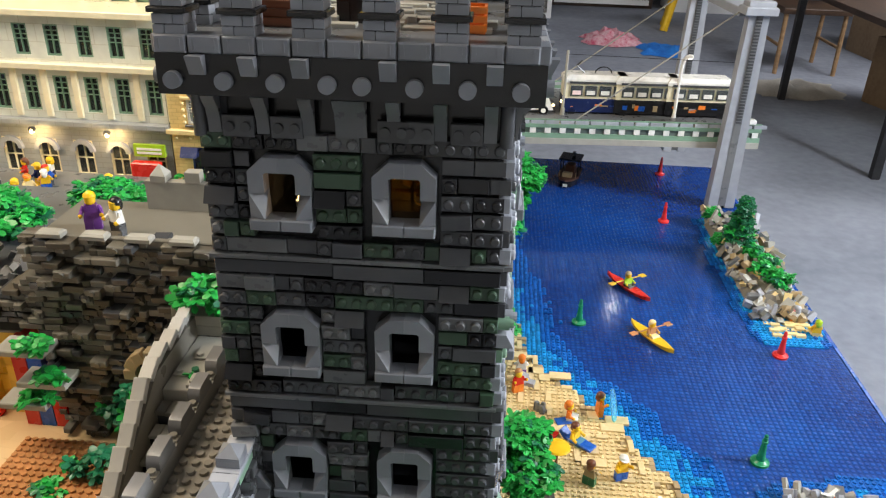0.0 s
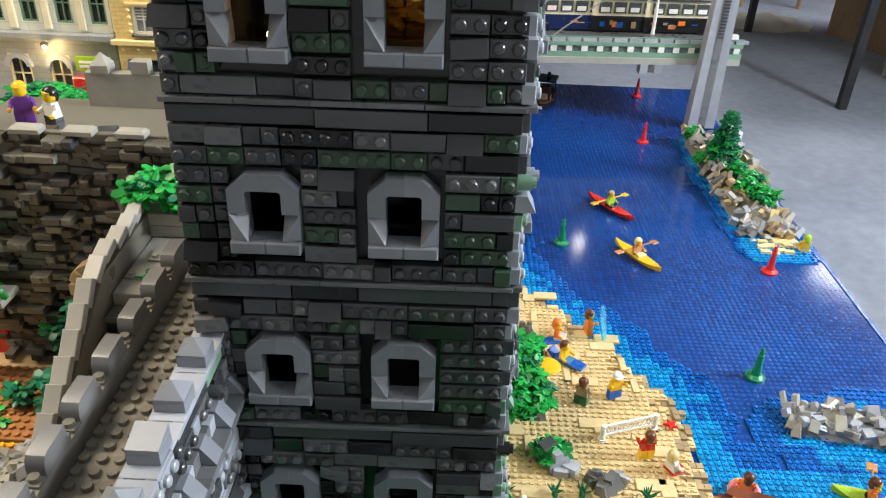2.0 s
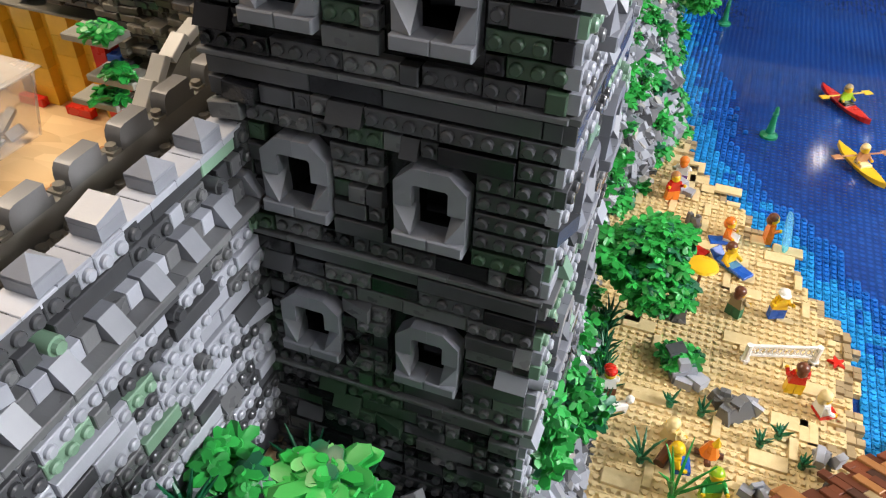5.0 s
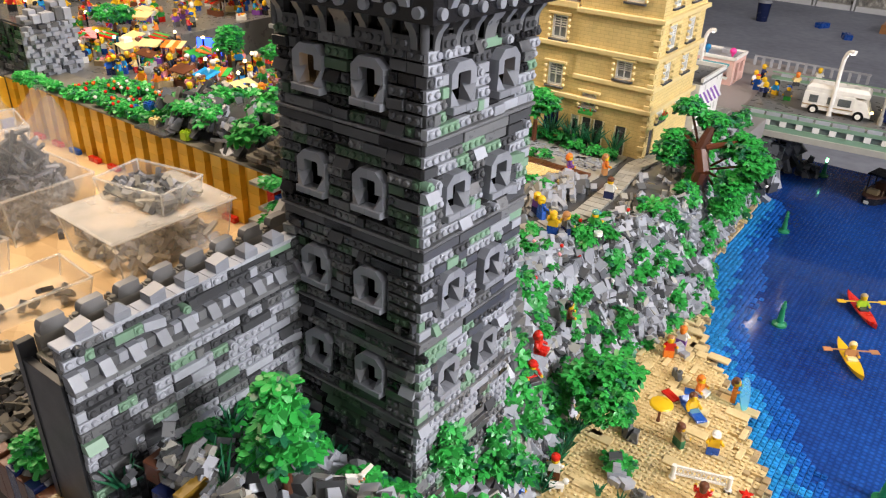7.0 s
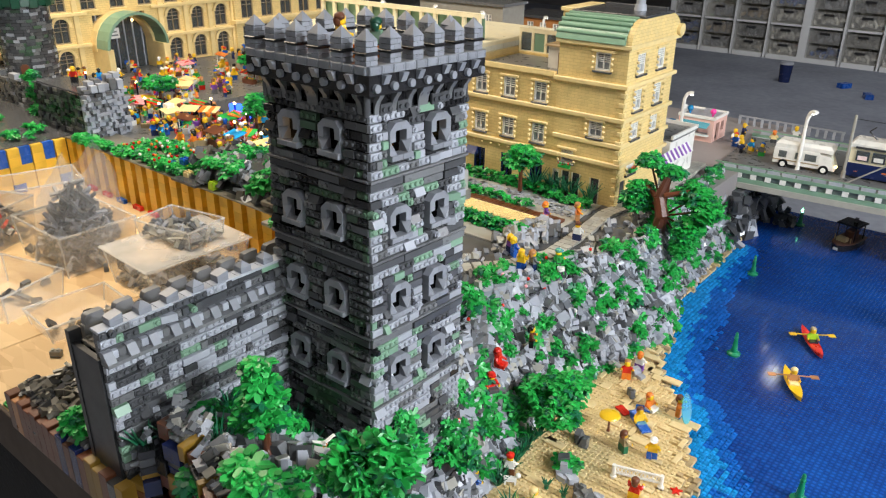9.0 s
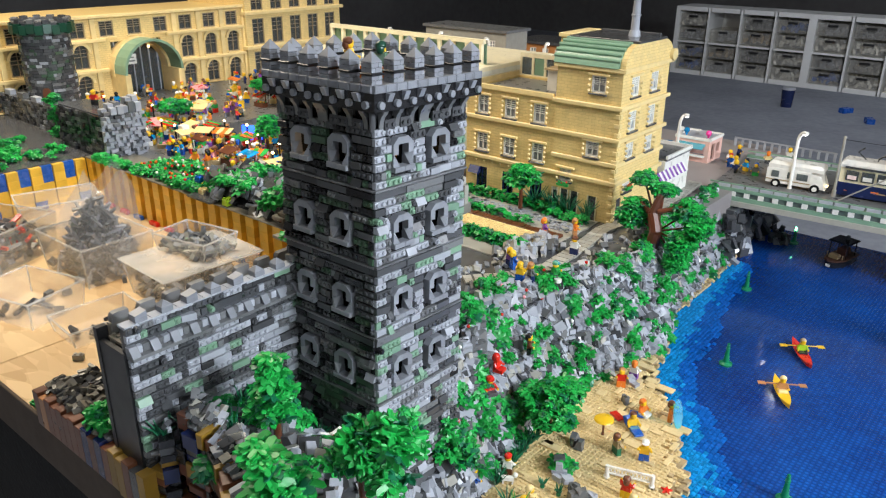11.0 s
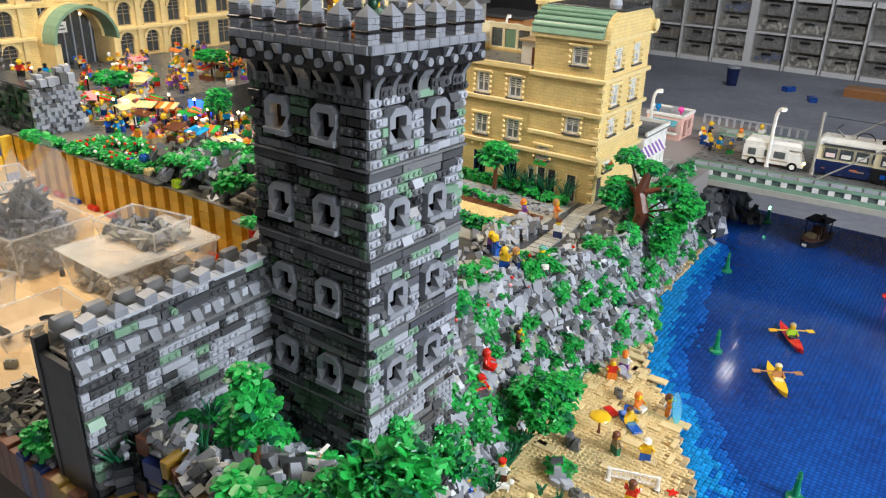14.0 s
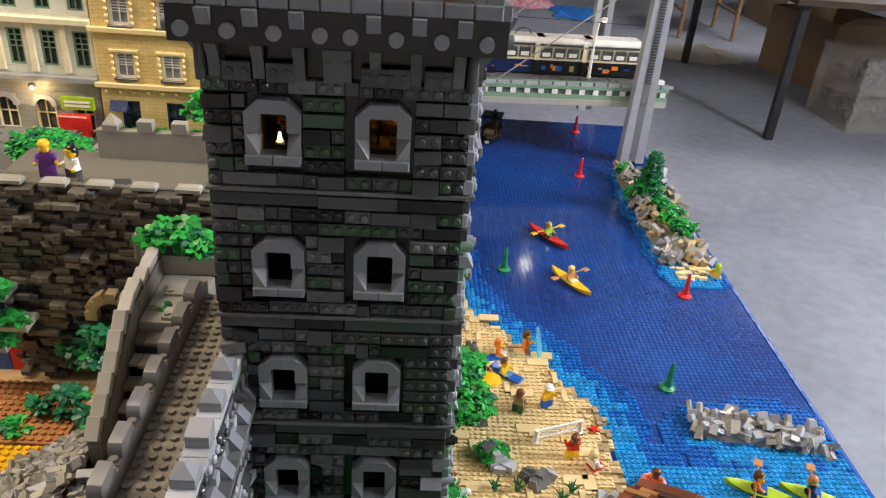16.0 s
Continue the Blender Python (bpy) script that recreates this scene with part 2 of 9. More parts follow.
BRN = plastic("reddish_brown_plastic", (0.13, 0.042, 0.018), 0.3, 0.2)
NOUG = plastic("light_brown_plastic", (0.45, 0.20, 0.07), 0.3, 0.15)
LIME = plastic("lime_plastic", (0.35, 0.55, 0.02), 0.28, 0.1)
DKGRN = plastic("dark_green_plastic", (0.006, 0.05, 0.028), 0.3, 0.2)
GOLD = plastic("gold_plastic", (0.75, 0.46, 0.10), 0.22, 0.2, 1.0, 0.9)
TANB = courses("tan_courses", (0.80, 0.60, 0.25), 0.0163, 0.0066)
WHITEB = courses("cream_courses", (0.72, 0.72, 0.63), 0.05, 0.03)
GREYB = courses("grey_courses", (0.30, 0.32, 0.33))
FLAKE = osb_board()
WATER = water_mat()
CARPET = rough_mat("blue_grey_carpet", (0.21, 0.225, 0.265), (0.31, 0.33, 0.38), 2.2, 0.95, 0.004)
PAINT = rough_mat("white_wall_paint", (0.62, 0.61, 0.58), (0.72, 0.71, 0.68), 1.5, 0.8, 0.0006)
DARKWALL = rough_mat("dark_grey_wall_paint", (0.10, 0.095, 0.095), (0.14, 0.135, 0.135), 1.5, 0.8, 0.0006)
LAMIN = rough_mat("white_laminate", (0.84, 0.84, 0.83), (0.90, 0.90, 0.89), 3, 0.4, 0.0002)
WOODD = rough_mat("dark_wood", (0.035, 0.02, 0.012), (0.09, 0.05, 0.03), 6, 0.5, 0.001, (1, 1, 8))
WOOD = rough_mat("plain_wood", (0.30, 0.17, 0.08), (0.46, 0.29, 0.15), 6, 0.5, 0.001, (1, 1, 8))
CARD = rough_mat("brown_cardboard", (0.26, 0.17, 0.10), (0.36, 0.25, 0.15), 5, 0.85, 0.0006)
CLOTH = rough_mat("beige_cloth", (0.36, 0.33, 0.28), (0.50, 0.47, 0.41), 9, 0.95, 0.006)
BLKM = rough_mat("black_metal", (0.012, 0.012, 0.014), (0.03, 0.03, 0.032), 9, 0.45, 0.0004)
CLEAR = clear("clear_tub_plastic", (0.98, 0.97, 0.945), 0.06, 0.15, 0.85)
LIDM = clear("milky_lid_plastic", (0.98, 0.97, 0.95), 0.1, 0.34, 0.85)
CLEARRIM = clear("clear_rim_plastic", (0.97, 0.96, 0.94), 0.1, 0.3, 0.8)
UNDERSHADE = rough_mat("black_table_shade", (0.003, 0.003, 0.0035), (0.008, 0.008, 0.009), 14, 1.0, 0.002)
RIMM = rough_mat("dark_brown_board_edge", (0.055, 0.038, 0.027), (0.09, 0.064, 0.048), 5, 0.8, 0.0006)
# darker copy of WG, with shade put into its colour
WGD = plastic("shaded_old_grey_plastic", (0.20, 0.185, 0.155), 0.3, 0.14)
TRIM = plastic("bluish_grey_plastic", (0.235, 0.245, 0.272), 0.34, 0.13)
PAVE = plastic("pinkish_paving_plastic", (0.25, 0.225, 0.22), 0.4, 0.12)
BAGM = clear("clear_bag_film", (0.985, 0.985, 0.985), 0.05, 0.20, 0.9)
GLASS = clear("dark_window_glass", (0.55, 0.6, 0.62), 0.05, 0.55, 0.2)
PALEG = clear("pale_window_glass", (0.85, 0.88, 0.9), 0.06, 0.62, 0.62)
TRB = clear("clear_blue_plastic", (0.35, 0.85, 0.97), 0.1, 0.3, 0.8)
WARMG = glowing("warm_lamp_glow", (1, 0.70, 0.30), 6)
COOLG = glowing("white_lamp_glow", (1, 0.97, 0.9), 18)
GREENG = glowing("green_lamp_glow", (0.2, 1, 0.45), 6)
BLUEG = glowing("blue_lamp_glow", (0.02, 0.08, 1.0), 4)


# ---- building helpers ----
S, B, P = 0.00816, 0.00979, 0.00326


class Geo:
    """Collects vertices, faces and material numbers of one mesh."""

    def __init__(self):
        self.v, self.f, self.k = [], [], []

    def add(self, verts, faces, k=0, m=None):
        n = len(self.v)
        if m is not None:
            verts = [tuple(m @ Vector(p)) for p in verts]
        self.v += [tuple(p) for p in verts]
        self.f += [tuple(n + q for q in fc) for fc in faces]
        self.k += [k] * len(faces)
        return self

    def hexa(self, p, k=0, m=None):
        return self.add(p, ((0, 3, 2, 1), (4, 5, 6, 7), (0, 1, 5, 4), (1, 2, 6, 5), (2, 3, 7, 6), (3, 0, 4, 7)), k, m)

    def box(self, x0, x1, y0, y1, z0, z1, k=0, m=None):
        return self.hexa([(x0, y0, z0), (x1, y0, z0), (x1, y1, z0), (x0, y1, z0), (x0, y0, z1), (x1, y0, z1), (x1, y1, z1), (x0, y1, z1)], k, m)

    def soft(self, x0, x1, y0, y1, z0, z1, c=0.0004, k=0, m=None):
        """A box whose upper edges are rounded off by c."""
        lo = [(x0, y0, z0), (x1, y0, z0), (x1, y1, z0), (x0, y1, z0)]
        mid = [(x, y, z1 - c) for x, y, _ in lo]
        up = [(x0 + c, y0 + c, z1), (x1 - c, y0 + c, z1), (x1 - c, y1 - c, z1), (x0 + c, y1 - c, z1)]
        fs = [(0, 3, 2, 1), (8, 9, 10, 11)]
        for a in range(4):
            d = (a + 1) % 4
            fs += [(a, d, 4 + d, 4 + a), (4 + a, 4 + d, 8 + d, 8 + a)]
        return self.add(lo + mid + up, fs, k, m)

    def cyl(self, x, y, z, r, h, n=10, r2=None, k=0, m=None, close=True):
        r2 = r if r2 is None else r2
        vs = [(x + q * math.cos(2 * math.pi * a / n), y + q * math.sin(2 * math.pi * a / n), z + e) for q, e in ((r, 0), (r2, h)) for a in range(n)]
        fs = [(a, (a + 1) % n, n + (a + 1) % n, n + a) for a in range(n)]
        if close:
            fs += [tuple(range(n - 1, -1, -1)), tuple(range(n, 2 * n))]
        return self.add(vs, fs, k, m)

    def rod(self, p, q, r, n=8, k=0, r2=None):
        p, q = Vector(p), Vector(q)
        d = q - p
        return self.cyl(0, 0, 0, r, d.length, n, r2, k, Matrix.Translation(p) @ d.to_track_quat("Z", "Y").to_matrix().to_4x4())

    def prism(self, poly, z0, z1, k=0, m=None):
        n = len(poly)
        vs = [(x, y, z) for z in (z0, z1) for x, y in poly]
        fs = [(a, (a + 1) % n, n + (a + 1) % n, n + a) for a in range(n)] + [tuple(range(n - 1, -1, -1)), tuple(range(n, 2 * n))]
        return self.add(vs, fs, k, m)

    def ball(self, x, y, z, r, n=10, rings=6, k=0, squash=1.0, m=None):
        vs, fs = [(x, y, z - r * squash)], []
        for i in range(1, rings):
            a = math.pi * i / rings - math.pi / 2
            vs += [(x + r * math.cos(a) * math.cos(2 * math.pi * j / n), y + r * math.cos(a) * math.sin(2 * math.pi * j / n), z + r * squash * math.sin(a)) for j in range(n)]
        vs.append((x, y, z + r * squash))
        top = len(vs) - 1
        for j in range(n):
            d = (j + 1) % n
            fs += [(0, 1 + d, 1 + j), (top, top - n + j, top - n + d)]
            for i in range(rings - 2):
                fs.append((1 + i * n + j, 1 + i * n + d, 1 + (i + 1) * n + d, 1 + (i + 1) * n + j))
        return self.add(vs, fs, k, m)

    def pyramid(self, x0, x1, y0, y1, z0, z1, k=0, m=None):
        return self.add([(x0, y0, z0), (x1, y0, z0), (x1, y1, z0), (x0, y1, z0), ((x0 + x1) / 2, (y0 + y1) / 2, z1)], ((0, 3, 2, 1), (0, 1, 4), (1, 2, 4), (2, 3, 4), (3, 0, 4)), k, m)

    def stud(self, x, y, z, k=0, m=None, n=10):
        return self.cyl(x, y, z, 0.0027, 0.0022, n, 0.00258, k, m)

    def join(self, g, m=None, k=None):
        n = len(self.v)
        self.v += [tuple(m @ Vector(p)) for p in g.v] if m is not None else g.v
        self.f += [tuple(n + q for q in fc) for fc in g.f]
        self.k += g.k if k is None else [k] * len(g.f)
        return self

    def mesh(self, name, mats):
        me = bpy.data.meshes.new(name)
        me.from_pydata(self.v, [], self.f)
        for mt in mats:
            me.materials.append(mt)
        me.polygons.foreach_set("material_index", self.k)
        me.polygons.foreach_set("use_smooth", [True] * len(self.f))
        me.set_sharp_from_angle(angle=radians(32))
        return me


def listed(mats):
    return list(mats) if isinstance(mats, (list, tuple)) else [mats]


def thing(name, geo, mats, label="", category="", group="", kind="", at=None):
    """One top-level object; geo None gives an Empty."""
    ob = new(name, geo.mesh(name, listed(mats)) if geo else None)
    if at is not None:
        ob.matrix_world = at
    return tagged(ob, label, category, group, kind)


def part(name, geo, mats, parent, label="", at=None, kind=""):
    """One mesh under a thing or under a part of it."""
    ob = new(name, geo.mesh(name, listed(mats)) if isinstance(geo, Geo) else geo)
    ob.parent = parent
    if at is not None:
        ob.matrix_local = at
    return tagged(ob, label, kind=kind)


def face_frame(origin, along, out):
    """x runs along the wall, y up it, z out of it."""
    a, o = Vector(along), Vector(out)
    m = Matrix((a, Vector((0, 0, 1)), o)).transposed().to_4x4()
    return Matrix.Translation(origin) @ m


def pierced(g, u0, u1, v0, v1, holes, d0, d1, m, k=0):
    """A wall slab in one piece with rectangular holes right through it."""
    us = sorted({round(q, 6) for q in (u0, u1, *[min(max(q, u0), u1) for h in holes for q in h[:2]])})
    vs = sorted({round(q, 6) for q in (v0, v1, *[min(max(q, v0), v1) for h in holes for q in h[2:]])})
    nu, nv = len(us), len(vs)

    def solid(i, j):
        if not (0 <= i < nu - 1 and 0 <= j < nv - 1):
            return False
        cu, cv = (us[i] + us[i + 1]) / 2, (vs[j] + vs[j + 1]) / 2
        return not any(h[0] < cu < h[1] and h[2] < cv < h[3] for h in holes)

    pts = [(u, v, d) for d in (d0, d1) for v in vs for u in us]
    n, fs = nu * nv, []
    for j in range(nv - 1):
        for i in range(nu - 1):
            if not solid(i, j):
                continue
            a, b, c, d = j * nu + i, j * nu + i + 1, (j + 1) * nu + i + 1, (j + 1) * nu + i
            fs += [(d, c, b, a), (n + a, n + b, n + c, n + d)]
            for p, q, ii, jj in ((a, b, i, j - 1), (b, c, i + 1, j), (c, d, i, j + 1), (d, a, i - 1, j)):
                if not solid(ii, jj):
                    fs.append((p, q, n + q, n + p))
    used = sorted({q for f in fs for q in f})
    at = {q: e for e, q in enumerate(used)}
    g.add([pts[q] for q in used], [tuple(at[q] for q in f) for f in fs], k, m)


def open_box(g, w, d, h, t, k=0, m=None):
    """A box without a lid, in one piece."""
    o = [(-w, -d), (w, -d), (w, d), (-w, d)]
    i = [(-w + t, -d + t), (w - t, -d + t), (w - t, d - t), (-w + t, d - t)]
    vs = [(x, y, 0) for x, y in o] + [(x, y, h) for x, y in o] + [(x, y, h) for x, y in i] + [(x, y, t) for x, y in i]
    fs = [(3, 2, 1, 0), (12, 13, 14, 15)]
    for a in range(4):
        b = (a + 1) % 4
        fs += [(a, b, 4 + b, 4 + a), (4 + a, 4 + b, 8 + b, 8 + a), (8 + a, 8 + b, 12 + b, 12 + a)]
    return g.add(vs, fs, k, m)


PIECES = {}


def piece(shape, w, h, mat):
    """A facing brick w studs wide, cached by look: smooth tile, studded, slope or round."""
    key = (shape, w, round(h, 5), mat.name)
    if key in PIECES:
        return PIECES[key]
    g, gap = Geo(), 0.00018
    W, H = w * S, h
    if shape == "slope":
        g.hexa([(gap, gap, -0.006), (W - gap, gap, -0.006), (W - gap, H - gap, -0.006), (gap, H - gap, -0.006), (gap, gap, 0.0045), (W - gap, gap, 0.0045), (W - gap, H - gap, 0.0002), (gap, H - gap, 0.0002)])
    elif shape == "side":
        g.hexa([(gap, gap, -0.006), (W - gap, gap, -0.006), (W - gap, H - gap, -0.006), (gap, H - gap, -0.006), (gap, gap, 0.0002), (W - gap, gap, 0.0055), (W - gap, H - gap, 0.0055), (gap, H - gap, 0.0002)])
    elif shape == "round":
        g.cyl(W / 2, H / 2, -0.006, min(W, H) / 2 - gap, 0.0095, 14)
        g.stud(W / 2, H / 2, 0.0035)
    else:
        g.soft(gap, W - gap, gap, H - gap, -0.006, 0, 0.00045)
        if shape == "studs":
            for a in range(w):
                g.cyl((a + 0.5) * S, H / 2, 0, 0.0028, 0.0016, 12, 0.00275)
                g.cyl((a + 0.5) * S, H / 2, 0.0016, 0.00275, 0.0008, 12, 0.0020)
        elif shape == "hole":
            g.cyl(W / 2, H / 2, 0, 0.0028, 0.0004, 12)
            g.cyl(W / 2, H / 2, 0.0004, 0.0016, 0.0001, 10)
    PIECES[key] = g.mesh("brick", [mat])
    return PIECES[key]


def pick(rng, table):
    r = rng.random() * sum(q for _, q in table)
    for val, q in table:
        r -= q
        if r <= 0:
            return val
    return table[0][0]


def face_courses(rng, frame_m, width, rows, holes, colours, parent, shapes, limit=300, loose=0.05, long_rows=()):
    """Courses of facing bricks on a wall. The first ones (uppermost) are parts, those past the limit are joined."""
    made, rest, rest_mats = 0, Geo(), []
    for i, (v, h) in enumerate(rows):
        u = 0.0
        while u < width - 1e-6:
            left = int(round((width - u) / S))
            w = min(left, pick(rng, ((1, 1.6), (2, 4), (3, 2.2), (4, 1.6)) if i not in long_rows else ((4, 1), (6, 2), (8, 2))))
            while w > 1 and any(u < b and u + w * S > a and v < d - 1e-4 and v + h > c + 1e-4 for a, b, c, d in holes):
                w -= 1
            if w < 1:
                break
            if any(u + 0.001 < b and u + w * S - 0.001 > a and v < d - 1e-4 and v + h > c + 1e-4 for a, b, c, d in holes):
                u += S
                continue
            shape = pick(rng, shapes) if i not in long_rows else "tile"
            if shape in ("round", "hole"):
                w = 1
            if shape in ("slope", "side") and w > 2:
                w = 2
            mat = pick(rng, colours if i not in long_rows else colours[:2])
            d = rng.choice((0, 0, 0, 0.0006, 0.0012, -0.0006)) if shape != "tile" else rng.choice((0, 0.0016, 0.0024, 0, -0.0005))
            m = frame_m @ Matrix.Translation((u, v, d))
            if shape == "tile" and w == 2 and rng.random() < loose:
                m = frame_m @ Matrix.Translation((u + S, v + h / 2, 0.0035)) @ Matrix.Rotation(radians(rng.uniform(-13, 13)), 4, "Z") @ Matrix.Translation((-S, -h / 2, 0))
            me = piece(shape, w, h, mat)
            if made < limit:
                ob = new("brick", me)
                ob.parent, ob.matrix_local = parent, m
                made += 1
            else:
                if mat not in rest_mats:
                    rest_mats.append(mat)
                n = len(rest.v)
                rest.v += [tuple(m @ q.co) for q in me.vertices]
                rest.f += [tuple(n + q for q in pl.vertices) for pl in me.polygons]
                rest.k += [rest_mats.index(mat)] * len(me.polygons)
            u += w * S
    if rest.v:
        part("lower_bricks", rest, rest_mats, parent, kind="stuff")


# ---- kinds of things used all over ----
def leaf_geo(R, lobes, seed=0):
    """A moulded plastic leaf plate: pointed lobes with deep notches, drooping tips, small stud."""
    r = random.Random(seed)
    n, g = lobes * 4, Geo()
    ring = []
    for a in range(lobes):
        long_ = R * r.uniform(0.88, 1.12)
        for e, (q, drop) in enumerate(((0.46, 0.0004), (0.86, 0.0018), (1.0, 0.0030), (0.84, 0.0018))):
            ang = 2 * math.pi * (a + e / 4 + r.uniform(-0.03, 0.03)) / lobes
            ring.append((long_ * q * math.cos(ang), long_ * q * math.sin(ang), -drop - r.random() * 0.0008))
    under = [(x * 0.97, y * 0.97, z - 0.0014) for x, y, z in ring]
    vs = ring + under + [(0, 0, 0.0006), (0, 0, -0.0026)]
    fs = []
    for a in range(n):
        d = (a + 1) % n
        fs += [(a, d, 2 * n), (n + d, n + a, 2 * n + 1), (n + a, n + d, d, a)]
    g.add(vs, fs)
    g.cyl(0, 0, 0, 0.0025, 0.0021, 8)
    return g


LEAVES = [leaf_geo(R, n, k) for k, (R, n) in enumerate(((0.0105, 5), (0.0086, 5), (0.0118, 6), (0.0095, 4)))]


def foliage(g, r, blobs, count, tilt=26, size=1.0, k=0):
    """Leaf plates in layers through some ellipsoids (x, y, z, rx, ry, rz)."""
    for _ in range(int(count * 1.35)):
        x, y, z, rx, ry, rz = r.choice(blobs)
        a, c = r.uniform(0, 2 * math.pi), r.uniform(-0.6, 1)
        q = math.sqrt(max(0, 1 - c * c)) * r.uniform(0.55, 1.05)
        p = (x + rx * q * math.cos(a), y + ry * q * math.sin(a), z + rz * c)
        m = Matrix.Translation(p) @ Euler((radians(r.uniform(-tilt, tilt)) - math.sin(a) * 0.35 * q, radians(r.uniform(-tilt, tilt)) + math.cos(a) * 0.35 * q, r.uniform(0, 6.3))).to_matrix().to_4x4() @ Matrix.Scale(size * r.uniform(0.85, 1.15), 4)
        g.join(r.choice(LEAVES), m, k if r.random() < 0.82 else k + 1)


def tree(name, x, y, z, height, blobs, count, label, seed, trunk=BRN, lean=(0, 0), category="tree", mats=(LEAF, LEAFD), size=1.0, tilt=26):
    t = thing(name, None, None, label, category, at=Matrix.Translation((x, y, z)))
    r = random.Random(seed)
    g = Geo()
    n = max(3, int(height / 0.012))
    for k in range(n):
        f0, f1 = k / n, (k + 1) / n
        g.rod((lean[0] * f0, lean[1] * f0, height * f0), (lean[0] * f1, lean[1] * f1, height * f1 - 0.0003), 0.0052 - 0.0016 * f0, 10, 0, 0.0047 - 0.0016 * f0)
    for bx, by, bz, *_ in blobs:
        g.rod((lean[0] * 0.7, lean[1] * 0.7, height * 0.6), (bx, by, bz), 0.0022, 6)
    part("trunk", g, trunk, t)
    c = Geo()
    foliage(c, r, blobs, count, tilt, size)
    part("crown", c, list(mats), t)
    return t


def bush(name, x, y, z, blobs, count, label, seed, mats=(LEAF, LEAFD), size=1.0, tilt=30):
    g = Geo()
    g.cyl(0, 0, 0, 0.003, 0.004, 8, None, 1)
    foliage(g, random.Random(seed), blobs, count, tilt, size)
    return thing(name, g, list(mats), label, "plant", at=Matrix.Translation((x, y, z)))


def wedge_geo(w, d, h, cut):
    """A slope brick: a block with one upper edge cut away."""
    return Geo().hexa([(-w, -d, -h), (w, -d, -h), (w, d, -h), (-w, d, -h), (-w, -d * 0.15 if cut else -d, h), (w, -d * 0.15 if cut else -d, h), (w, d, h), (-w, d, h)])


WEDGES = [wedge_geo(w, d, h, cut) for w, d, h, cut in ((0.008, 0.008, 0.0095, True), (0.008, 0.010, 0.0145, True), (0.004, 0.008, 0.0145, True), (0.0042, 0.0085, 0.0195, True), (0.008, 0.005, 0.0095, True), (0.008, 0.008, 0.0048, False), (0.012, 0.008, 0.0095, True))]
ROCKC = ((MG, 1.9), (LG, 6.0), (DG, 1.1), (WG, 0.6))
WEDGE_MESH = {}


def rock_scatter(parent, places, r, colours=ROCKC, limit=300, scale=1.0, name="rock_slope"):
    """Slope bricks at (point, outward direction); the first ones are parts, the rest joined."""
    rest, mats = Geo(), [m for m, _ in colours]
    for k, (p, out) in enumerate(places):
        o = Vector(out).normalized()
        q = o.to_track_quat("-Y", "Z").to_matrix().to_4x4()
        m = Matrix.Translation(p) @ q @ Euler((radians(r.choice((-30, -14, 0, 0, 12, 26)) + r.uniform(-6, 6)), radians(r.choice((0, 0, 0, 180, 24, -24, 90)) + r.uniform(-8, 8)), radians(r.uniform(-40, 40)))).to_matrix().to_4x4() @ Matrix.Scale(scale * r.uniform(0.8, 1.2), 4)
        i, mat = r.randrange(len(WEDGES)), pick(r, colours)
        if k < limit:
            key = (i, mat.name)
            if key not in WEDGE_MESH:
                WEDGE_MESH[key] = WEDGES[i].mesh(name, [mat])
            ob = new(name, WEDGE_MESH[key])
            ob.parent, ob.matrix_local = parent, m
        else:
            rest.join(WEDGES[i], m, mats.index(mat))
    if rest.v:
        part("small_rocks", rest, mats, parent, kind="stuff")


FIGS = {}


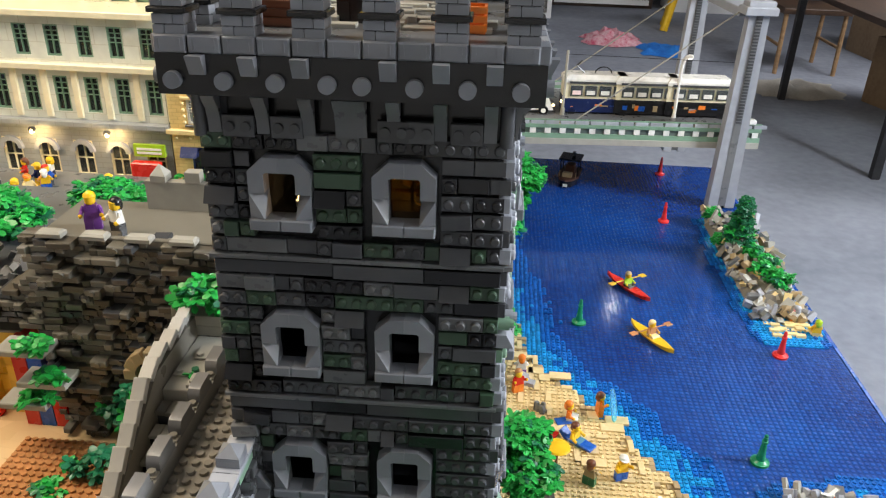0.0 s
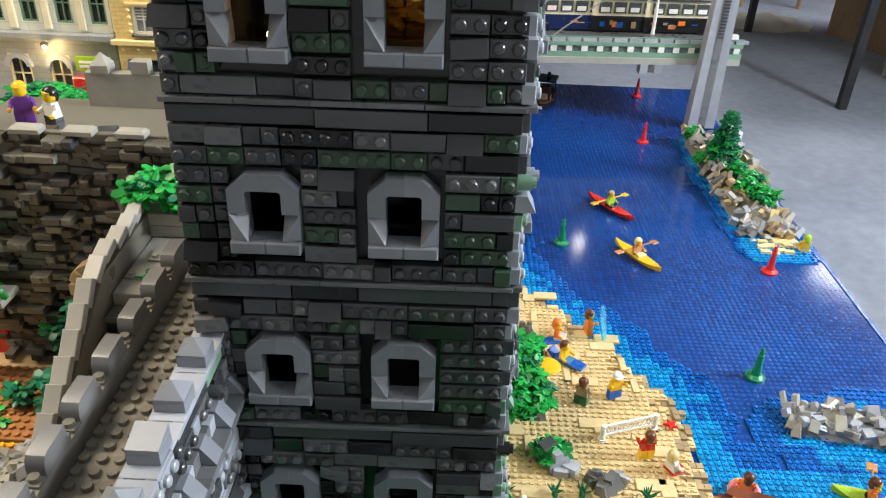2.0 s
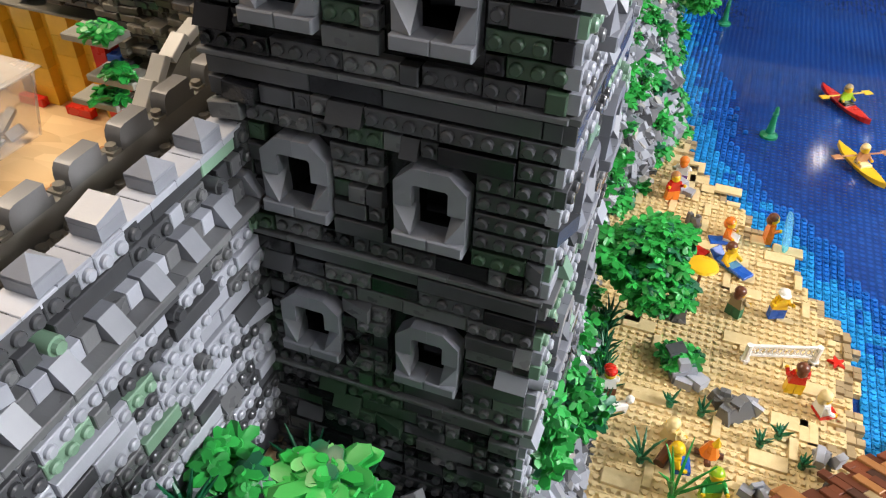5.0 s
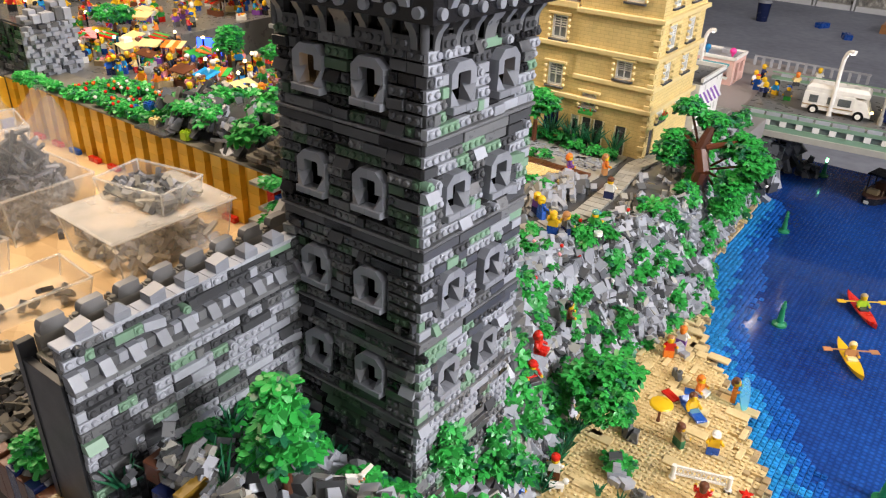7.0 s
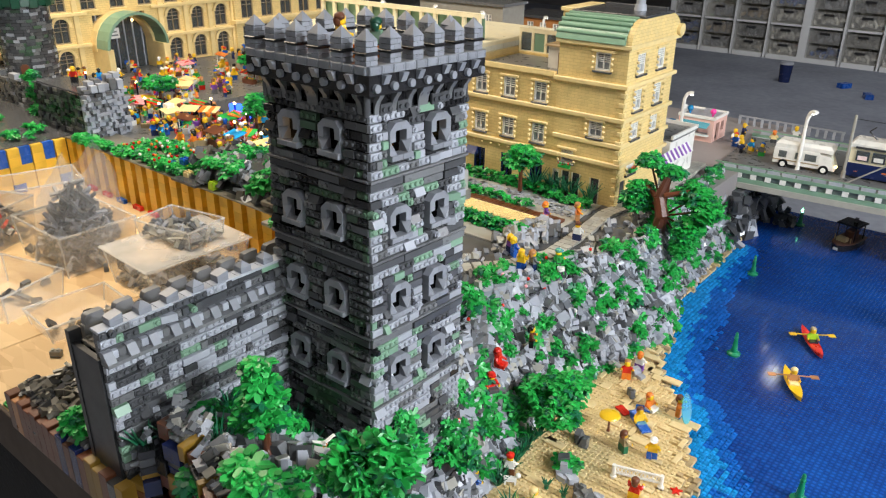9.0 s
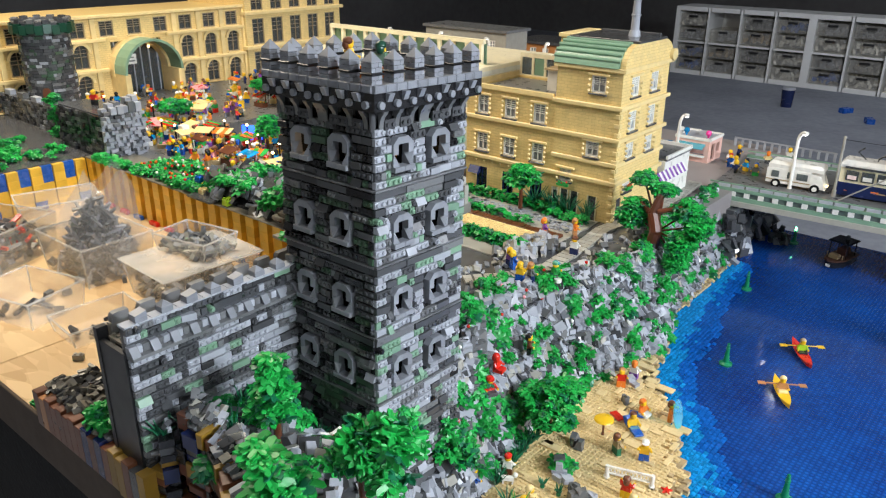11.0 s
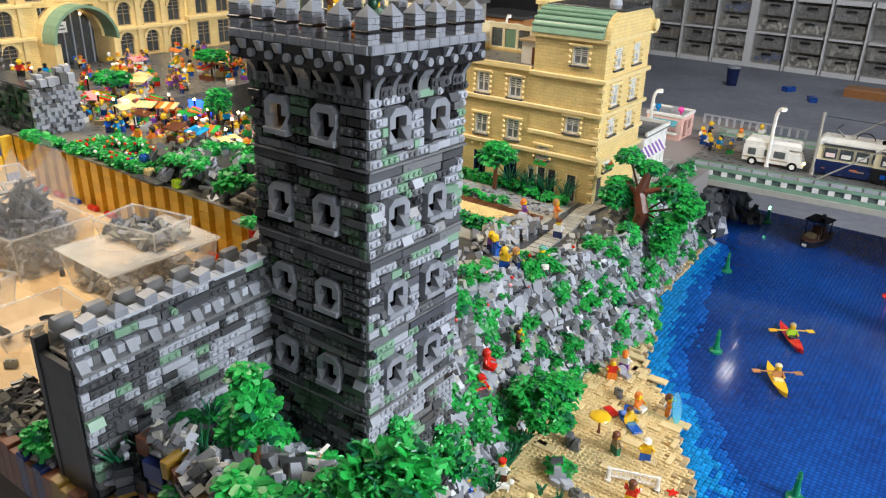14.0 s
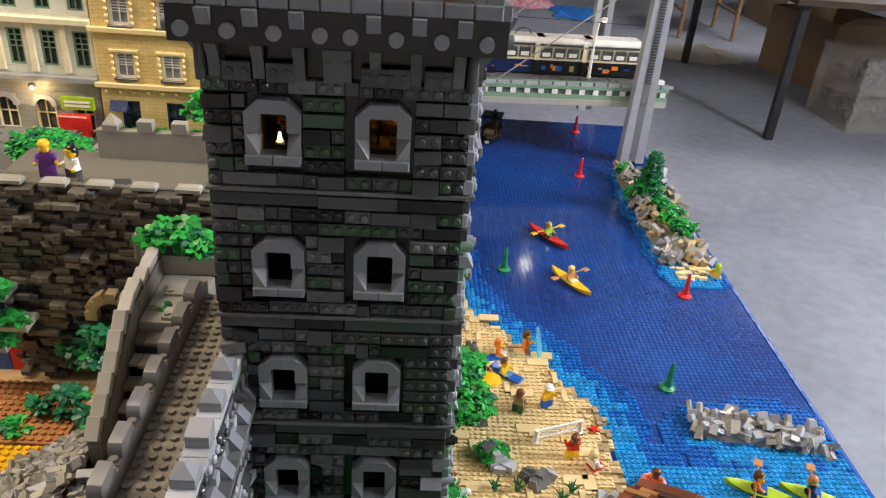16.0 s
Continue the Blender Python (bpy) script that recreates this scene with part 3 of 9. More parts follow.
def toy_figure(x, y, z, turn, top=RED, legs=BLU, hair=BRN, skin=YEL, label="", cap=False, pose_="stand", group=""):
    """A small jointed toy figure as one plain mesh."""
    key = (top.name, legs.name, hair.name, skin.name, cap, pose_)
    if key not in FIGS:
        g, u = Geo(), 1.02e-3
        sit = pose_ == "sit"
        if sit:
            g.soft(-7.8 * u, 7.8 * u, -13 * u, 3 * u, 0, 5.5 * u, 0.0006, 1)
            z0 = 4.5 * u
        else:
            g.soft(-7.8 * u, -0.2 * u, -3.6 * u, 3.6 * u, 0, 11 * u, 0.0006, 1)
            g.soft(0.2 * u, 7.8 * u, -3.6 * u, 3.6 * u, 0, 11 * u, 0.0006, 1)
            g.box(-7.8 * u, 7.8 * u, -3.7 * u, 3.7 * u, 10.2 * u, 13 * u, 1)
            z0 = 13 * u
        g.hexa([(-7.6 * u, -3.6 * u, z0), (7.6 * u, -3.6 * u, z0), (7.6 * u, 3.6 * u, z0), (-7.6 * u, 3.6 * u, z0), (-5.4 * u, -3.2 * u, z0 + 12.6 * u), (5.4 * u, -3.2 * u, z0 + 12.6 * u), (5.4 * u, 3.2 * u, z0 + 12.6 * u), (-5.4 * u, 3.2 * u, z0 + 12.6 * u)], 0)
        for s in (-1, 1):
            up = pose_ == "reach"
            e = (s * 9.6 * u, -6.5 * u, z0 + (9.5 if up else 3.2) * u)
            g.rod((s * 6.2 * u, 0, z0 + 10.8 * u), (s * 8.6 * u, -1.5 * u, z0 + 6 * u), 2.2 * u, 7, 0)
            g.rod((s * 8.6 * u, -1.5 * u, z0 + 6 * u), e, 2.0 * u, 7, 0)
            g.ball(e[0], e[1] - u, e[2], 2.2 * u, 6, 4, 2)
        g.cyl(0, 0, z0 + 12.6 * u, 3.0 * u, 1.2 * u, 10, None, 2)
        g.cyl(0, 0, z0 + 13.6 * u, 4.6 * u, 1.2 * u, 12, 5.1 * u, 2)
        g.cyl(0, 0, z0 + 14.8 * u, 5.1 * u, 6.2 * u, 12, None, 2)
        g.cyl(0, 0, z0 + 21 * u, 5.1 * u, 1.0 * u, 12, 4.2 * u, 2)
        if cap:
            g.ball(0, 0, z0 + 20.4 * u, 6.0 * u, 12, 6, 3, 0.8)
            g.cyl(0, -3.4 * u, z0 + 19.4 * u, 5.6 * u, 1.1 * u, 12, None, 3)
        else:
            g.ball(0, 1.3 * u, z0 + 20.2 * u, 6.1 * u, 12, 6, 3, 0.85)
            g.ball(0, 3.4 * u, z0 + 16.4 * u, 5.0 * u, 10, 5, 3, 1.2)
        FIGS[key] = g.mesh("toy_figure", [top, legs, skin, hair])
    ob = new("toy_figure", FIGS[key])
    ob.matrix_world = Matrix.Translation((x, y, z)) @ Matrix.Rotation(radians(turn), 4, "Z")
    return tagged(ob, label or "small plastic toy figure standing in the model", "toy figure", group)


def spike_plant(name, x, y, z, n, h, label, seed, mats=LEAFD):
    r, g = random.Random(seed), Geo()
    g.cyl(0, 0, 0, 0.0035, 0.004, 8)
    for k in range(n):
        a = 2 * math.pi * k / n + r.random()
        q = r.uniform(0.25, 0.75) * h
        p1 = (math.cos(a) * q * 0.5, math.sin(a) * q * 0.5, h * 0.6)
        p2 = (math.cos(a) * q, math.sin(a) * q, h * r.uniform(0.75, 1.1))
        g.rod((0, 0, 0.003), p1, 0.0014, 5)
        g.rod(p1, p2, 0.0014, 5, 0, 0.0004)
    return thing(name, g, mats, label, "plant", at=Matrix.Translation((x, y, z)))


def studded(g, x0, x1, y0, y1, z, k=0, n=8, r=None, skip=0.0):
    """Studs on their grid over a rectangle."""
    for i in range(int(round((x1 - x0) / S))):
        for j in range(int(round((y1 - y0) / S))):
            if r and r.random() < skip:
                continue
            g.stud(x0 + (i + 0.5) * S, y0 + (j + 0.5) * S, z, k, None, n)


# ---- the room and the tables ----
def setting(name, geo, mats, label, category):
    return thing(name, geo, mats, label, category, kind="structure")


setting("floor", Geo().box(-7, 4.6, -3, 10.2, FLOOR - 0.1, FLOOR), CARPET, "blue-grey short carpet floor", "floor")
setting("ceiling", Geo().box(-7, 4.6, -3, 10.2, CEILING, CEILING + 0.1), PAINT, "plain white room ceiling", "ceiling")
setting("wall_north", Geo().box(-7, 4.6, 10.2, 10.4, FLOOR, CEILING), DARKWALL, "dark grey painted room wall", "wall")
setting("wall_south", Geo().box(-7, 4.6, -3.2, -3, FLOOR, CEILING), PAINT, "plain white painted room wall", "wall")
setting("wall_east", Geo().box(4.6, 4.8, -3, 10.2, FLOOR, CEILING), PAINT, "plain white painted room wall", "wall")
setting("wall_west", Geo().box(-7.2, -7, -3, 10.2, FLOOR, CEILING), DARKWALL, "dark grey painted room wall", "wall")


def table(name, x0, x1, y0, y1, top, thick, mat, label):
    t = thing(name, None, None, label, "table", at=Matrix.Translation(((x0 + x1) / 2, (y0 + y1) / 2, FLOOR)))
    cx, cy = (x0 + x1) / 2, (y0 + y1) / 2
    part("tabletop", Geo().soft(x0 - cx, x1 - cx, y0 - cy, y1 - cy, top - FLOOR - thick, top - FLOOR, 0.002), mat, t)
    for sx in (-1, 1):
        for sy in (-1, 1):
            x, y = sx * ((x1 - x0) / 2 - 0.08), sy * ((y1 - y0) / 2 - 0.08)
            part("leg", Geo().box(x - 0.02, x + 0.02, y - 0.02, y + 0.02, 0, top - FLOOR - thick), BLKM, t)
    return t


table("water_table", -0.62, 0.575, 0.35, 2.02, -0.0125, 0.03, FLAKE, "table under the blue plastic water")
table("board_table", -2.9, -0.60, 0.122, 2.3, 0.16, 0.03, FLAKE, "table top of pale pressed wood flakes")


# board under the castle yard, in front of the yellow wall
thing("yard_board", Geo().soft(-0.598, -0.14, 0.1225, 0.70, 0.13, 0.16, 0.001), FLAKE, "pale pressed-flake board under the castle yard", "board")
RIMP = bpy.data.objects["board_table"]
part("edge_strip", Geo().soft(-2.9, -0.10, 0.1165, 0.1215, 0.088, 0.1635, 0.001), RIMM, RIMP, "dull brown edge strip", at=RIMP.matrix_world.inverted())
# added black sheet in place of the dark shade under the table
thing("table_shade_sheet", Geo().box(-2.9, 0.62, 0.1235, 0.1265, FLOOR, 0.0875), UNDERSHADE, "black sheet standing in for the shade below the table edge", "table skirt")


def shelf_unit(x, y, turn, cols, rows, pitch=0.335):
    t = thing("shelf_unit", None, None, "white open cube shelf filled with clear storage drawers", "shelf", at=Matrix.Translation((x, y, FLOOR)) @ Matrix.Rotation(turn, 4, "Z"))
    W, H, D = cols * pitch, rows * pitch, 0.39
    for k in range(cols + 1):
        w = 0.022 if k in (0, cols) else 0.009
        part("upright", Geo().box(k * pitch - w, k * pitch + w, 0, D, 0, H + 0.02), LAMIN, t)
    for k in range(rows + 1):
        w = 0.022 if k in (0, rows) else 0.009
        z = min(max(k * pitch, 0.022), H)
        for c in range(cols):
            part("board", Geo().box(c * pitch + 0.0225, (c + 1) * pitch - 0.0225, 0.002, D - 0.002, z - w, z + w), LAMIN, t)
    part("back_panel", Geo().box(0.03, W - 0.03, D - 0.006, D - 0.003, 0.03, H - 0.03), PAINT, t)
    return t


SHELF = [shelf_unit(-2.95, 7.86, 0.0, 4, 2), shelf_unit(-1.58, 7.86, -0.03, 4, 2), shelf_unit(-0.21, 7.81, -0.03, 2, 2)]
rng = random.Random(31)
drawer_geo = Geo()
open_box(drawer_geo, 0.138, 0.172, 0.12, 0.005)
handle_geo = Geo().box(-0.045, 0.045, -0.19, -0.1735, 0.085, 0.105)
heaps = []
for mat in (LG, DG, WH, WH, WG, LG, BLU, WG, DTAN, MG):
    g = Geo()
    for _ in range(46):
        a, b = rng.uniform(-0.13, 0.13), rng.uniform(-0.14, 0.14)
        g.box(-0.02, 0.02, -0.012, 0.012, -0.01, 0.01, 0, Matrix.Translation((a, b, rng.uniform(0.015, 0.075))) @ Euler((rng.random() * 6, rng.random() * 6, rng.random() * 6)).to_matrix().to_4x4())
    heaps.append(g.mesh("loose_fill", [mat]))
drawer_mesh, handle_mesh = drawer_geo.mesh("tray", [CLEAR]), handle_geo.mesh("handle", [BLKM])
for unit, cols in zip(SHELF, (4, 4, 2)):
    for c in range(cols):
        for r in range(2):
            for lv in (0, 1):
                if rng.random() < 0.12:
                    continue
                d = thing("storage_drawer", None, None, "clear plastic drawer of sorted bricks in a white shelf", "drawer", "drawers in the shelves", at=unit.matrix_world @ Matrix.Translation(((c + 0.5) * 0.335, 0.19, max(r * 0.335, 0.022) + 0.0225 + lv * 0.142)))
                part("tray", drawer_mesh, None, d)
                part("handle", handle_mesh, None, d)
                part("loose_fill", rng.choice(heaps), None, d, kind="stuff")


def plain_table_far(x0, x1, y0, y1, top, label):
    return table("work_table", x0, x1, y0, y1, top, 0.03, WOODD, label)


plain_table_far(1.78, 3.6, 3.58, 5.18, 0.12, "dark wooden work table on black legs")
# chair under it
c = thing("wooden_chair", None, None, "brown wooden chair pushed under the dark table", "chair", at=Matrix.Translation((2.25, 6.05, FLOOR)))
for sx in (-0.21, 0.21):
    part("leg", Geo().rod((sx, -0.21, 0), (sx, -0.2, 0.44), 0.017), WOOD, c)
    part("leg", Geo().rod((sx, 0.24, 0), (sx, 0.19, 0.9), 0.017), WOOD, c)
    part("stretcher", Geo().rod((sx, -0.2, 0.2), (sx, 0.22, 0.2), 0.012), WOOD, c)
part("seat", Geo().soft(-0.24, 0.24, -0.23, 0.22, 0.43, 0.47, 0.006), WOODD, c)
part("backrest", Geo().soft(-0.2, 0.2, 0.185, 0.205, 0.62, 0.9, 0.004), WOODD, c)


def crumpled(name, x, y, z, w, d, h, mat, label, seed, category):
    r, g, n = random.Random(seed), Geo(), 14
    vs = []
    for j in range(n + 1):
        for i in range(n + 1):
            u, v = i / n * 2 - 1, j / n * 2 - 1
            e = max(0.0, 1 - max(abs(u), abs(v)) ** 3)
            vs.append((u * w * (1 + 0.12 * math.sin(5 * v + seed)), v * d * (1 + 0.15 * math.cos(4 * u)), 0.004 + h * e * (0.35 + 0.65 * abs(noise.noise((u * 2.2, v * 2.2, seed))) * 1.6)))
    g.add(vs, [(j * (n + 1) + i, j * (n + 1) + i + 1, (j + 1) * (n + 1) + i + 1, (j + 1) * (n + 1) + i) for j in range(n) for i in range(n)])
    low = [(x_, y_, 0.0) for x_, y_, _ in vs]
    g.add(low, [(j * (n + 1) + i, (j + 1) * (n + 1) + i, (j + 1) * (n + 1) + i + 1, j * (n + 1) + i + 1) for j in range(n) for i in range(n)])
    return thing(name, g, mat, label, category, at=Matrix.Translation((x, y, z)))


crumpled("pink_cloth", 0.95, 6.75, FLOOR, 0.24, 0.2, 0.13, rough_mat("pink_and_white_cloth", (0.55, 0.05, 0.12), (0.8, 0.6, 0.62), 22, 0.9, 0.004), "crumpled pink and white cloth on the carpet", 3, "cloth")
crumpled("blue_cloth", 1.35, 6.45, FLOOR, 0.2, 0.22, 0.07, rough_mat("blue_cloth", (0.01, 0.12, 0.5), (0.02, 0.25, 0.75), 12, 0.8, 0.003), "crumpled bright blue sheet on the carpet", 5, "cloth")
crumpled("beige_sheet", 2.02, 5.35, FLOOR, 0.3, 0.24, 0.06, CLOTH, "crumpled beige sheet on the floor by the table", 9, "cloth")
st = thing("yellow_stool", None, None, "bright yellow plastic child's stool", "stool", at=Matrix.Translation((1.68, 7.5, FLOOR)) @ Matrix.Scale(1.3, 4))
part("seat", Geo().cyl(0, 0, 0.26, 0.16, 0.03, 20), YEL, st)
for a in range(4):
    q = a * math.pi / 2 + 0.6
    part("leg", Geo().rod((0.17 * math.cos(q), 0.17 * math.sin(q), 0), (0.1 * math.cos(q), 0.1 * math.sin(q), 0.262), 0.028, 10), YEL, st)
cup = thing("dark_cup", None, None, "dark lidded cup standing on the carpet", "cup", at=Matrix.Translation((-1.41, 6.81, FLOOR)))
part("cup_body", Geo().cyl(0, 0, 0, 0.045, 0.15, 16, 0.055), NAVY, cup)
part("cup_rim", Geo().cyl(0, 0, 0.15, 0.057, 0.02, 16, 0.05), LG, cup)
thing("flat_parcel", Geo().soft(-0.16, 0.16, -0.1, 0.1, 0, 0.07, 0.004), NOUG, "flat orange-brown parcel lying on the carpet", "parcel", at=Matrix.Translation((-0.38, 7.1, FLOOR)))
for k, (x, y, mat, lab) in enumerate(((-0.02, 7.4, RED, "small red plastic piece on the carpet"), (-0.95, 6.9, BLU, "small blue plastic piece on the carpet"), (-0.7, 6.6, BLU, "small blue plastic piece on the carpet"))):
    thing("loose_brick", Geo().soft(-0.05, 0.05, -0.03, 0.03, 0, 0.04, 0.003), mat, lab, "brick", at=Matrix.Translation((x, y, FLOOR)) @ Matrix.Rotation(k, 4, "Z"))


def carton(name, x, y, z, w, d, h, turn, mat, label):
    t = thing(name, None, None, label, "box", at=Matrix.Translation((x, y, z)) @ Matrix.Rotation(turn, 4, "Z"))
    g = Geo()
    open_box(g, w, d, h, 0.005)
    part("body", g, mat, t)
    f = Geo()
    f.hexa([(-w, -d - 0.003, h), (w, -d - 0.003, h), (w, -d, h), (-w, -d, h), (-w, -d - 0.10, h + 0.06), (w, -d - 0.10, h + 0.06), (w, -d - 0.097, h + 0.063), (-w, -d - 0.097, h + 0.063)])
    part("flap", f, mat, t)
    return t


carton("cardboard_box", 2.75, 4.95, FLOOR, 0.28, 0.3, 0.42, 0.3, CARD, "brown cardboard box on the floor")
carton("cardboard_box", 3.3, 6.6, FLOOR, 0.32, 0.32, 0.5, 0.1, CARD, "large brown cardboard box on the floor")
for k in range(2):
    tub = thing("stacked_tub", None, None, "clear plastic storage tub of dark parts", "storage tub", "stacked tubs", at=Matrix.Translation((2.62, 4.05, FLOOR + 0.205 * k)) @ Matrix.Rotation(0.1, 4, "Z"))
    part("tub_body", open_box(Geo(), 0.284, 0.204, 0.1895, 0.004), CLEAR, tub)
    part("tub_lid", Geo().soft(-0.295, 0.295, -0.215, 0.215, 0.19, 0.2025, 0.003), CLEAR, tub)
    g, r = Geo(), random.Random(60 + k)
    for _ in range(60):
        g.box(-0.03, 0.03, -0.015, 0.015, -0.012, 0.012, 0, Matrix.Translation((r.uniform(-0.23, 0.23), r.uniform(-0.15, 0.15), r.uniform(0.03, 0.13))) @ Euler((r.random() * 6, r.random() * 6, r.random() * 6)).to_matrix().to_4x4())
    part("loose_fill", g, MG, tub, kind="stuff")
gr = thing("metal_railing", None, None, "white metal bar screen standing by the far wall", "railing", at=Matrix.Translation((0.55, 8.6, FLOOR)))
part("lower_rail", Geo().box(0, 1.0, -0.02, 0.02, 0.04, 0.09), LAMIN, gr)
part("upper_rail", Geo().box(0, 1.0, -0.02, 0.02, 0.95, 1.0), LAMIN, gr)
for k in range(17):
    part("bar", Geo().rod((0.02 + k * 0.06, 0, 0.085), (0.02 + k * 0.06, 0, 0.955), 0.01, 6), LAMIN, gr)
part("panel", Geo().box(-0.05, 1.05, 0.05, 0.06, 0, 1.0), WOODD, gr)
thing("side_cabinet", Geo().soft(1.75, 2.6, 8.5, 9.0, FLOOR, FLOOR + 0.8, 0.006), LAMIN, "plain white cabinet by the far wall", "cabinet")


# ---- the tower ----
TX0, TX1, TY0, TY1 = -0.147, 0.008, 0.357, 0.512
BANDS = (0.2431, 0.3324, 0.4217, 0.511)
GROUND = 0.10
TB, BH = 0.00957, 0.0085
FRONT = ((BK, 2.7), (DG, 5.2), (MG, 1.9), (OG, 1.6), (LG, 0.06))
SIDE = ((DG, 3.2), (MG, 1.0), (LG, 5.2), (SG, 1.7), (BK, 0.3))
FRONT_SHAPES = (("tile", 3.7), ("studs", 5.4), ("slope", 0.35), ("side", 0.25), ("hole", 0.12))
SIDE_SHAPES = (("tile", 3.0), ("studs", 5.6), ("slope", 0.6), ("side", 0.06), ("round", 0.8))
# the model leans slightly backwards
LEANING = Matrix.Translation((0, 0.43, 0.511)) @ Euler((radians(-2.0), radians(-0.6), 0)).to_matrix().to_4x4() @ Matrix.Translation((0, -0.43, -0.511))
tower = thing("castle_tower", None, None, "tall square dark grey brick castle tower with battlements", "tower", at=LEANING @ Matrix.Translation((0, 0, GROUND)))
WIN_U = (4.95 * S, 12.75 * S)
HALF = 2 * S


def tower_wall(name, fr, colours, shapes, seed, long_every=True):
    """One face: a slab pierced for the windows, with courses of bricks on it."""
    W = 19 * S
    sills = [b + 2 * TB for b in BANDS]
    openings = [(c - 0.99 * S, c + 0.99 * S, z - GROUND + 0.0061, z - GROUND + 0.0310) for c in WIN_U for z in sills]
    keepout = [(c - HALF, c + HALF, z - GROUND, z - GROUND + 0.0395) for c in WIN_U for z in sills]
    g = Geo()
    top = 0.5995 - GROUND
    pierced(g, 0.004, W - 0.004, 0, top, openings, -0.014, -0.0052, fr)
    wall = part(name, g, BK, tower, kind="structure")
    rows, longs = [], []
    v = BANDS[0] - GROUND - TB
    low = []
    while v > -TB:
        low.append((v, BH))
        v -= TB
    for b in reversed(BANDS):
        z = b - GROUND + P
        n = 9 if b != BANDS[-1] else 7
        block = [(z + k * TB, BH) for k in range(n)]
        for q in reversed(block):
            if long_every and q is block[-1] and b != BANDS[-1]:
                longs.append(len(rows))
            rows.append(q)
    rows += low
    face_courses(random.Random(seed), fr, W, rows, keepout, colours, wall, shapes, 300, 0.05 if fr is f_front else 0.0, longs)
    for b in BANDS:
        u = -0.0015
        r = random.Random(int(b * 1000) + seed)
        while u < W:
            w = min(r.choice((4, 6, 8)) * S, W + 0.0015 - u)
            part("ledge_plate", Geo().soft(u + 0.0001, u + w - 0.0001, b - GROUND + 0.0001, b - GROUND + P - 0.0006, -0.006, 0.0026, 0.0004, 0, fr), MG, wall)
            u += w
    return wall


f_front = face_frame((TX0, TY0, 0), (1, 0, 0), (0, -1, 0))
f_right = face_frame((TX1 + 0.0035, TY0, 0), (0, 1, 0), (1, 0, 0))
f_back = face_frame((TX1, TY1, 0), (-1, 0, 0), (0, 1, 0))
f_left = face_frame((TX0, TY1, 0), (0, -1, 0), (-1, 0, 0))
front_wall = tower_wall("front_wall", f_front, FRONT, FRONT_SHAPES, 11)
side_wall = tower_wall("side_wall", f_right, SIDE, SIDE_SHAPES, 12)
for nm, fr in (("back_wall", f_back), ("left_wall", f_left)):
    g = Geo()
    pierced(g, 0.004, 19 * S - 0.004, 0, 0.5995 - GROUND, [], -0.014, 0, fr)
    part(nm, g, DG, tower)
# inside: floors and core in black, the unlit dark put into their colour
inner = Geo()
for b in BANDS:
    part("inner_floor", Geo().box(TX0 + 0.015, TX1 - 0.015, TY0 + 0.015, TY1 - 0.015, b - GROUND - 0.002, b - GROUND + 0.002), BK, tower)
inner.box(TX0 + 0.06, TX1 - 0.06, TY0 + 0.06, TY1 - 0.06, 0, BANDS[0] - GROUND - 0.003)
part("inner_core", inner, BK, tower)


# a window surround, built round the middle of its lower edge
def window_parts():
    o, lip = 1.0 * S, 0.97 * S
    out = []
    for s in (-1, 1):
        sill = Geo().soft(min(0, s * HALF) + 0.0001, max(0, s * HALF) - 0.0001, 0, 0.0060, -0.006, 0.0074, 0.0006)
        out.append(("sill", sill))
        poly = [(-HALF, 0.0195), (-o, 0.0195), (-o, 0.0296), (-o * 0.85, 0.0306), (-0.00005, 0.0306), (-0.00005, 0.0386), (-S, 0.0386), (-HALF, 0.0310)]
        if s > 0:
            poly = [(-x, y) for x, y in reversed(poly)]
        out.append(("arch_stone", Geo().prism(poly, -0.006, 0.0044)))
        z0, z1 = 0.0062, 0.0194
        j = Geo()
        a, b, e = -HALF + 0.0001, -lip, -o
        vs = [(a, z0, -0.006), (b, z0, -0.006), (e, z1, -0.006), (a, z1, -0.006), (a, z0, 0.0040), (b, z0, 0.0064), (e, z1, -0.004), (a, z1, 0.0044)]
        fs = [(0, 3, 2, 1), (0, 1, 5, 4), (1, 2, 6, 5), (2, 3, 7, 6), (3, 0, 4, 7), (4, 5, 7), (5, 6, 7)]
        if s > 0:
            vs = [(-x, y, z) for x, y, z in vs]
            fs = [tuple(reversed(q)) for q in fs]
        out.append(("slope_stone", j.add(vs, fs)))
    return out


for fr, trim in ((f_front, TRIM), (f_right, TRIM)):
    WINDOW = [(n, g.mesh(n, [trim])) for n, g in window_parts()]
    for b in BANDS:
        for cu in WIN_U:
            win = new("window")
            win.parent = tower
            win.matrix_local = fr @ Matrix.Translation((cu, b + 2 * TB - GROUND, 0))
            for nm, me in WINDOW:
                part(nm, me, None, win)

# head of the tower: corbels, overhanging gallery, ledge and merlons
PX0, PX1, PY0, PY1 = TX0 - 1.5 * S, TX1 + 0.0035 + 1.5 * S, TY0 - 1.5 * S, TY1 + 1.5 * S
g = Geo().box(PX0 + 0.004, PX1 - 0.004, PY0 + 0.004, PY1 - 0.004, 0.6005 - GROUND, 0.6205 - GROUND)
part("gallery_floor", g, BK, tower)
